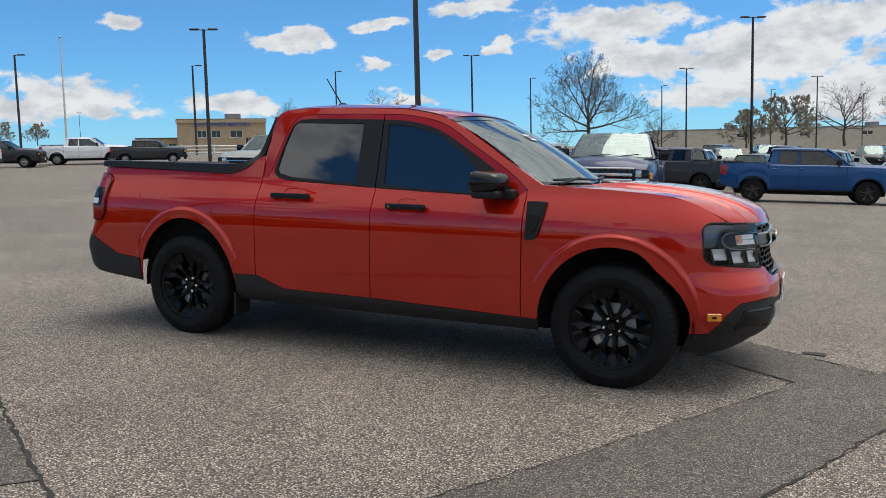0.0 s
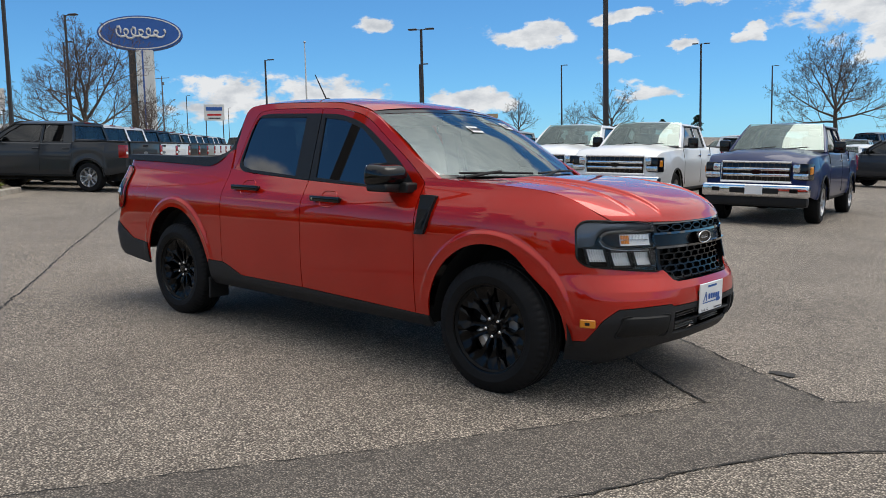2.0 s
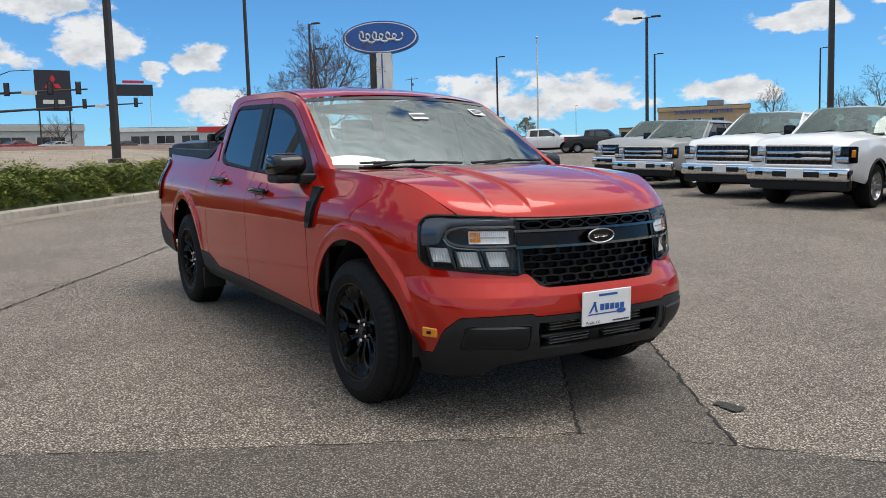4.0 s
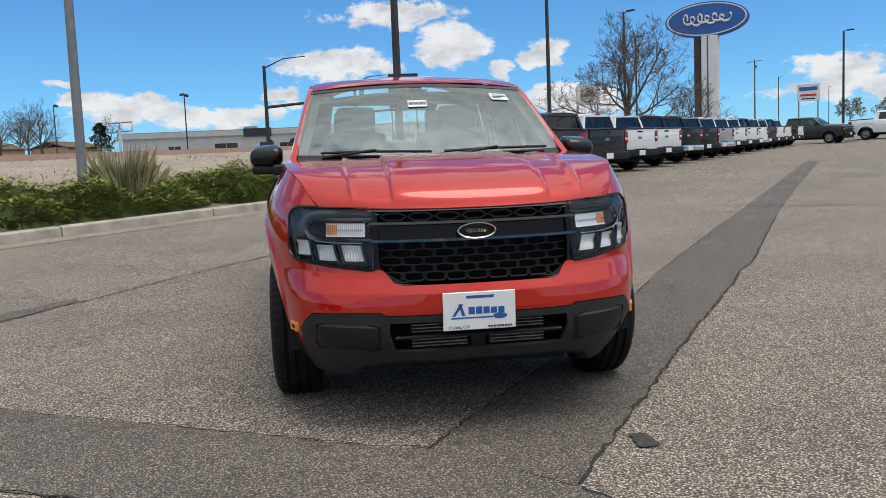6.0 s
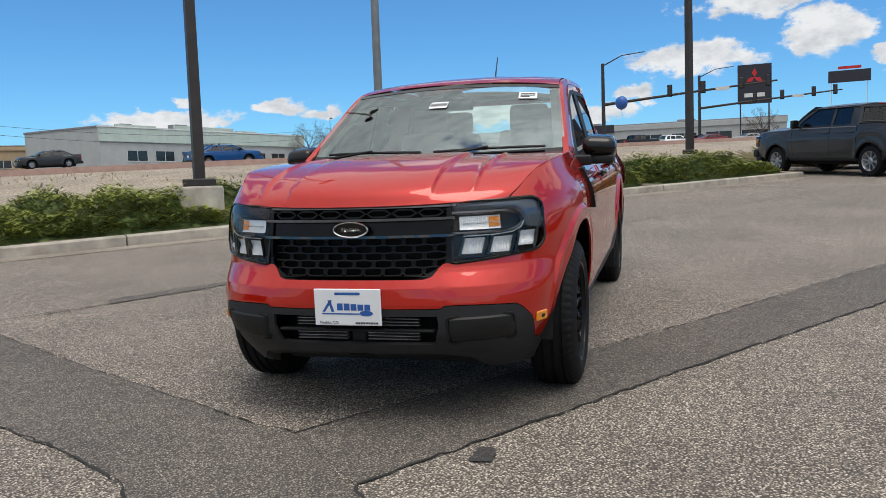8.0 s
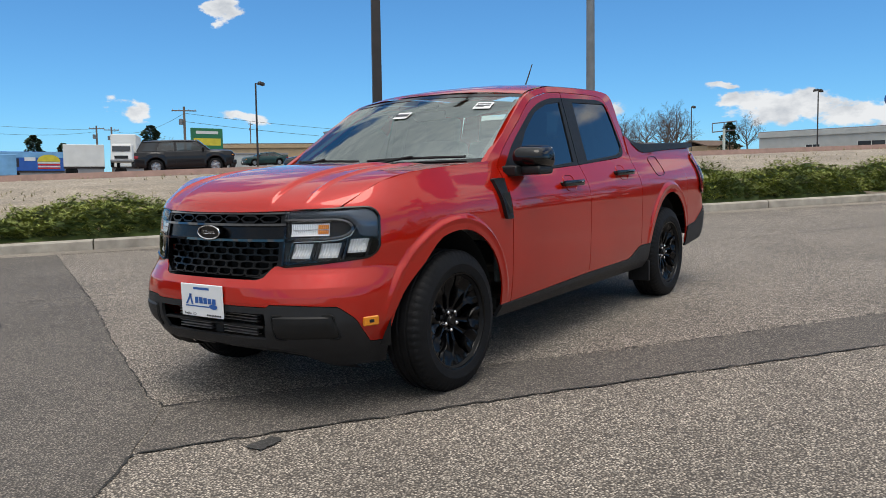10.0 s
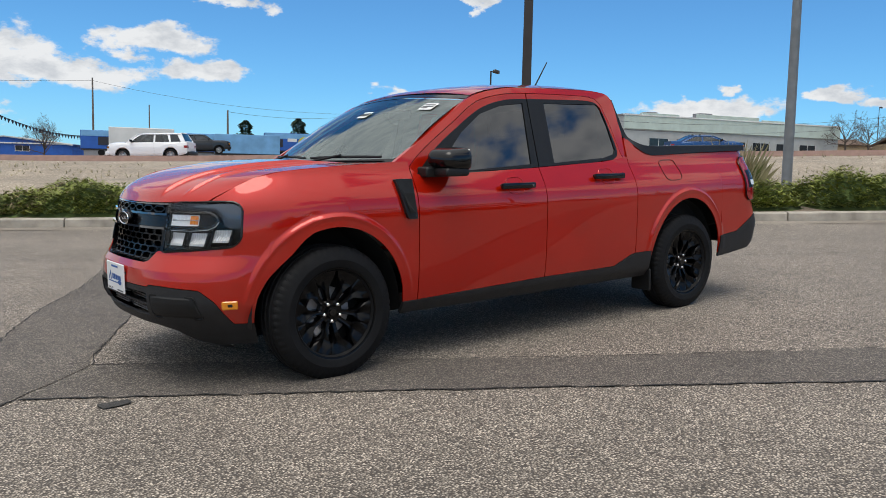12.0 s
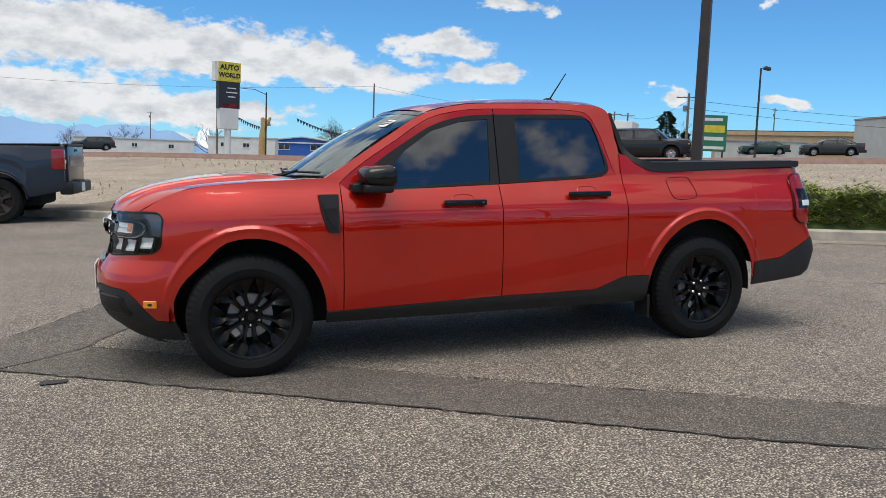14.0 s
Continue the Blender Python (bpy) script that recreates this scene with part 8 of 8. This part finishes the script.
pine = conifer(9, 4)
for k_, (x_, y_, s_, z_) in enumerate(((-96.7, -140, 1.0, 5.6), (-128, -34, .55, 6), (-110, -152, .6, 6.2), (-80, 190, .5, 8.5), (-70, 150, .35, 7), (-10, 190, .45, 5.5), (-134, -120, .5, 7), (-58.1, -132.4, .65, 4.2), (-75.8, -146, .80, 4.8), (-80.2, -143.5, .62, 5.0))):
    plant(pine, x_, y_, s_, 60 * k_, z_)


def shrub_bed():
    """Low spreading juniper along the kerb: a mounded base under many leaning sprays."""
    rnd = random.Random(21)

    def mound(s, u):
        edge = min(1, max(0, (s - .22) / .35)) * min(1, max(0, (4.3 + .6 * math.sin(u * .7) - s) / .9))
        gap = 1.0
        for gu, gw in ((16.2, .5), (4.6, .35), (21.5, .5)):
            gap = min(gap, max(0.05, abs(u - gu) / gw) if abs(u - gu) < gw else 1)
        ends = min(1, max(0, (u - .2) / 1.2)) * min(1, max(0, (27.3 - u) / 1.0))
        low = .80 + .20 * min(1, max(0, (u - 5.5) / 2))
        if abs(u - 11.4) < .75 and s < 2.6:
            gap = min(gap, .45)
        h = .46 + .14 * math.sin(u * 1.9 + s) + .10 * math.sin(u * 4.3 - s * 2) + .08 * math.sin(s * 5 + u)
        return max(0, h * edge ** .6 * gap * ends * low)
    us = np.linspace(.1, 27.4, 270)
    ss = np.linspace(.2, 4.9, 28)
    # filler mound; its dark colour stands for the shade under the sprays
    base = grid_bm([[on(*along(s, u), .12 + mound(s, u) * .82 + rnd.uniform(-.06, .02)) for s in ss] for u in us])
    tagged(part("juniper_mound", base, "juniper_inner", smooth=True), "filler mound under the juniper sprays, its dark green standing for shade", "shrubs", kind="stuff")
    verts, faces, mats = [], [], []
    for k in range(105000):
        u, s = rnd.uniform(.3, 27.3), .2 + 4.6 * rnd.random() ** 1.4
        h = mound(s, u)
        if h < .10:
            continue
        p = on(*along(s, u), .12 + h * rnd.uniform(.62, 1.0))
        a = rnd.random() * 6.283
        out = Vector((math.cos(a), math.sin(a), rnd.uniform(.0, .40))) - Vector((CURB_N.x, CURB_N.y, 0)) * .35
        out.normalize()
        dead = 1 if rnd.random() < (.30 if u < 3.0 else .03) else 0
        ln = rnd.uniform(.08, .17)
        side = out.cross(Vector((0, 0, 1))).normalized()
        # one feathery spray: a bent stem blade with small blades to either side
        for q, sd, l2 in ((0, 0, 1.0), (.25, .75, .55), (.25, -.75, .55), (.5, .65, .45), (.5, -.65, .45)):
            b0 = p + out * ln * q
            dr = (out + side * sd + Vector((0, 0, rnd.uniform(-.1, .25)))).normalized()
            w = dr.cross(Vector((0, 0, 1))).normalized() * .0100
            i = len(verts)
            verts += [b0 - w, b0 + w, b0 + dr * ln * l2]
            faces.append((i, i + 1, i + 2))
            mats.append(dead)
    me = bpy.data.meshes.new("juniper_sprays")
    me.from_pydata([tuple(v) for v in verts], [], faces)
    me.materials.append(M["juniper"]), me.materials.append(M["juniper_dead"])
    me.polygons.foreach_set("material_index", mats)
    tagged(new("juniper_sprays", me), "low spreading green juniper shrubs along the kerb", "shrubs", kind="stuff")


shrub_bed()


def tussock(x, y, h, n_, seed, spread=.55, key="drygrass", words="clump of tall straw-coloured dry grass"):
    """A clump of tall grass, dry or green."""
    rnd = random.Random(seed)
    verts, faces = [], []
    for k in range(n_):
        a, r0 = rnd.random() * 6.283, spread * .5 * rnd.random() ** .5
        p = on(x + r0 * math.cos(a), y + r0 * math.sin(a), .1)
        lean = Vector((math.cos(a), math.sin(a), 0)) * rnd.uniform(.02, spread * .75) + Vector((rnd.uniform(-.1, .1), rnd.uniform(-.1, .1), 0))
        hh = h * rnd.uniform(.55, 1.08)
        w = Vector((-math.sin(a), math.cos(a), 0)) * rnd.uniform(.0022, .0045)
        i = len(verts)
        m1, tip = p + lean * .35 + Vector((0, 0, hh * .6)), p + lean + Vector((0, 0, hh))
        verts += [p - w, p + w, m1 + w, tip, m1 - w]
        faces.append((i, i + 1, i + 2, i + 3, i + 4))
    me = bpy.data.meshes.new("tall_grass")
    me.from_pydata([tuple(v) for v in verts], [], faces)
    me.materials.append(M[key])
    tagged(new("tall_grass", me), words, "grass", "grass clumps", "stuff")


for k_, (x_, y_, h_, n_, sp_) in enumerate(((-10.1, -4.25, 1.22, 760, .62), (-9.8, -4.0, .85, 500, .75), (-22.5, 6.0, .9, 900, 1.3), (-24, 5.2, .7, 900, 1.6), (-3.2, -8.3, .35, 350, .6))):
    tussock(x_, y_, h_, n_, 30 + k_, sp_)
for k_, (x_, y_, h_, n_, sp_) in enumerate(((-10.1, -4.25, .85, 1000, .70), (-9.5, -3.9, .45, 1100, .95))):
    tussock(x_, y_, h_, n_, 60 + k_, sp_, "greengrass", "clump of fresh green grass among dry stalks")


def verge_tufts():
    """Dry tufts and stones strewn over the gravel."""
    rnd = random.Random(9)
    verts, faces = [], []
    for k in range(5200):
        s, u = rnd.uniform(4.8, 21.5), rnd.uniform(-45, 45)
        if math.sin(u * .35 + s * .6) + math.sin(u * .9 - s) * .6 + rnd.uniform(-.9, .9) < .5:
            continue
        p = on(*along(s, u), .10)
        for j in range(4):
            a = rnd.random() * 6.283
            w = Vector((-math.sin(a), math.cos(a), 0)) * .012
            t = p + Vector((math.cos(a) * .09, math.sin(a) * .09, rnd.uniform(.06, .17)))
            i = len(verts)
            verts += [p - w, p + w, t]
            faces.append((i, i + 1, i + 2))
    me = bpy.data.meshes.new("dry_tufts")
    me.from_pydata([tuple(v) for v in verts], [], faces)
    me.materials.append(M["drygrass"])
    tagged(new("dry_tufts", me), "scattered dry grass tufts on the gravel", "grass", kind="stuff")


verge_tufts()


# ---------------------------------------------------------------- mountains far off
def ridge(seed, dist, a0, a1, top, key, label, floor=0.0):
    rnd = random.Random(seed)
    rows = [[], [], []]
    n_ = 80
    for k in range(n_ + 1):
        a = radians(a0 + (a1 - a0) * k / n_)
        f = k / n_
        h = top * (math.sin(math.pi * f) ** .7) * (.62 + .20 * math.sin(f * 9 + seed) + .12 * math.sin(f * 23 + 2 * seed) + .06 * rnd.uniform(-1, 1))
        for j, (q, dd) in enumerate(((-.2, 0), (.55, 120), (1.0, 300))):
            rows[j].append(((dist + dd) * math.cos(a), (dist + dd) * math.sin(a), floor + h * q))
    ob = part("mountain_ridge", grid_bm(rows), key)
    tagged(ob, label, "mountains", kind="structure")


ridge(2, 2300, -108, -66, 128, "mountain", "hazy blue mountain ridge on the horizon")
ridge(5, 2420, -95, -89.5, 118, "snow", "snow-covered far peak above the ridge")


# ---------------------------------------------------------------- small things across the street
cw = holder("carved_trunk", Matrix.Translation((-15.5, -147.9, 2.9)), "tall bare carved tree trunk with cut limbs", "tree trunk")
part("trunk", tube_bm([(0, 0, -1), (.1, 0, 2.5), (-.2, 0, 4.6), (.1, 0, 6.3)], [.75, .62, .6, .35], 10), "trunkwood", cw)
part("limb", tube_bm([(-.1, 0, 4.6), (-.9, .1, 5.4), (-1.3, .1, 6.4)], [.42, .35, .26], 8), "trunkwood", cw)
part("limb", tube_bm([(.0, 0, 4.9), (-1.4, 0, 5.1)], [.3, .2], 8), "trunkwood", cw)


def street_lamp(x, y, z, h, ux, uy, reach=3.6):
    sl = holder("street_lamp", Matrix.Translation((x, y, z)), "dark street lamp with curved arm", "street lamp", "street lamps")
    d = Vector((ux, uy, 0)).normalized()
    part("pole", tube_bm([(0, 0, -1), (0, 0, h)], [.16, .11], 8), "pole_dark", sl)
    arm = part("arm", tube_bm([Vector((0, 0, h - .4)), d * reach * .4 + Vector((0, 0, h + .35)), d * reach + Vector((0, 0, h + .4))], [.07, .06, .05], 6), "pole_dark", sl)
    part("head", box_bm(.9, .34, .18, d * (reach + .3) + Vector((0, 0, h + .36)), .05, turn=pose(0, 0, 0, 0, 0, math.degrees(math.atan2(uy, ux)))), "pole_grey", arm)


street_lamp(-14.75, -136.8, 2.6, 10.3, 1, .1, 5.0)


def pennants(a, b, sag, n_, seed):
    """A drooping string of small flags."""
    rnd = random.Random(seed)
    bm = bmesh.new()
    pts = [Vector(a).lerp(Vector(b), k / n_) - Vector((0, 0, sag * 4 * (k / n_) * (1 - k / n_))) for k in range(n_ + 1)]
    tube_bm(pts, [.03] * (n_ + 1), 4, bm)
    for p, q in zip(pts, pts[1:]):
        m_ = p.lerp(q, .5) - Vector((rnd.uniform(-.1, .1), rnd.uniform(-.1, .1), .75))
        bm.faces.new([bm.verts.new(v) for v in (p, q, m_)])
    tagged(part("pennant_string", bm, "black_ink", smooth=False), "drooping string of dark pennants over the car lot", "pennants", "pennant strings")


pennants((-8, -150, 11.5), (-15, -148, 7.5), .6, 18, 3)
pennants((-22, -150, 9.5), (-38, -160, 7.0), .8, 26, 4)
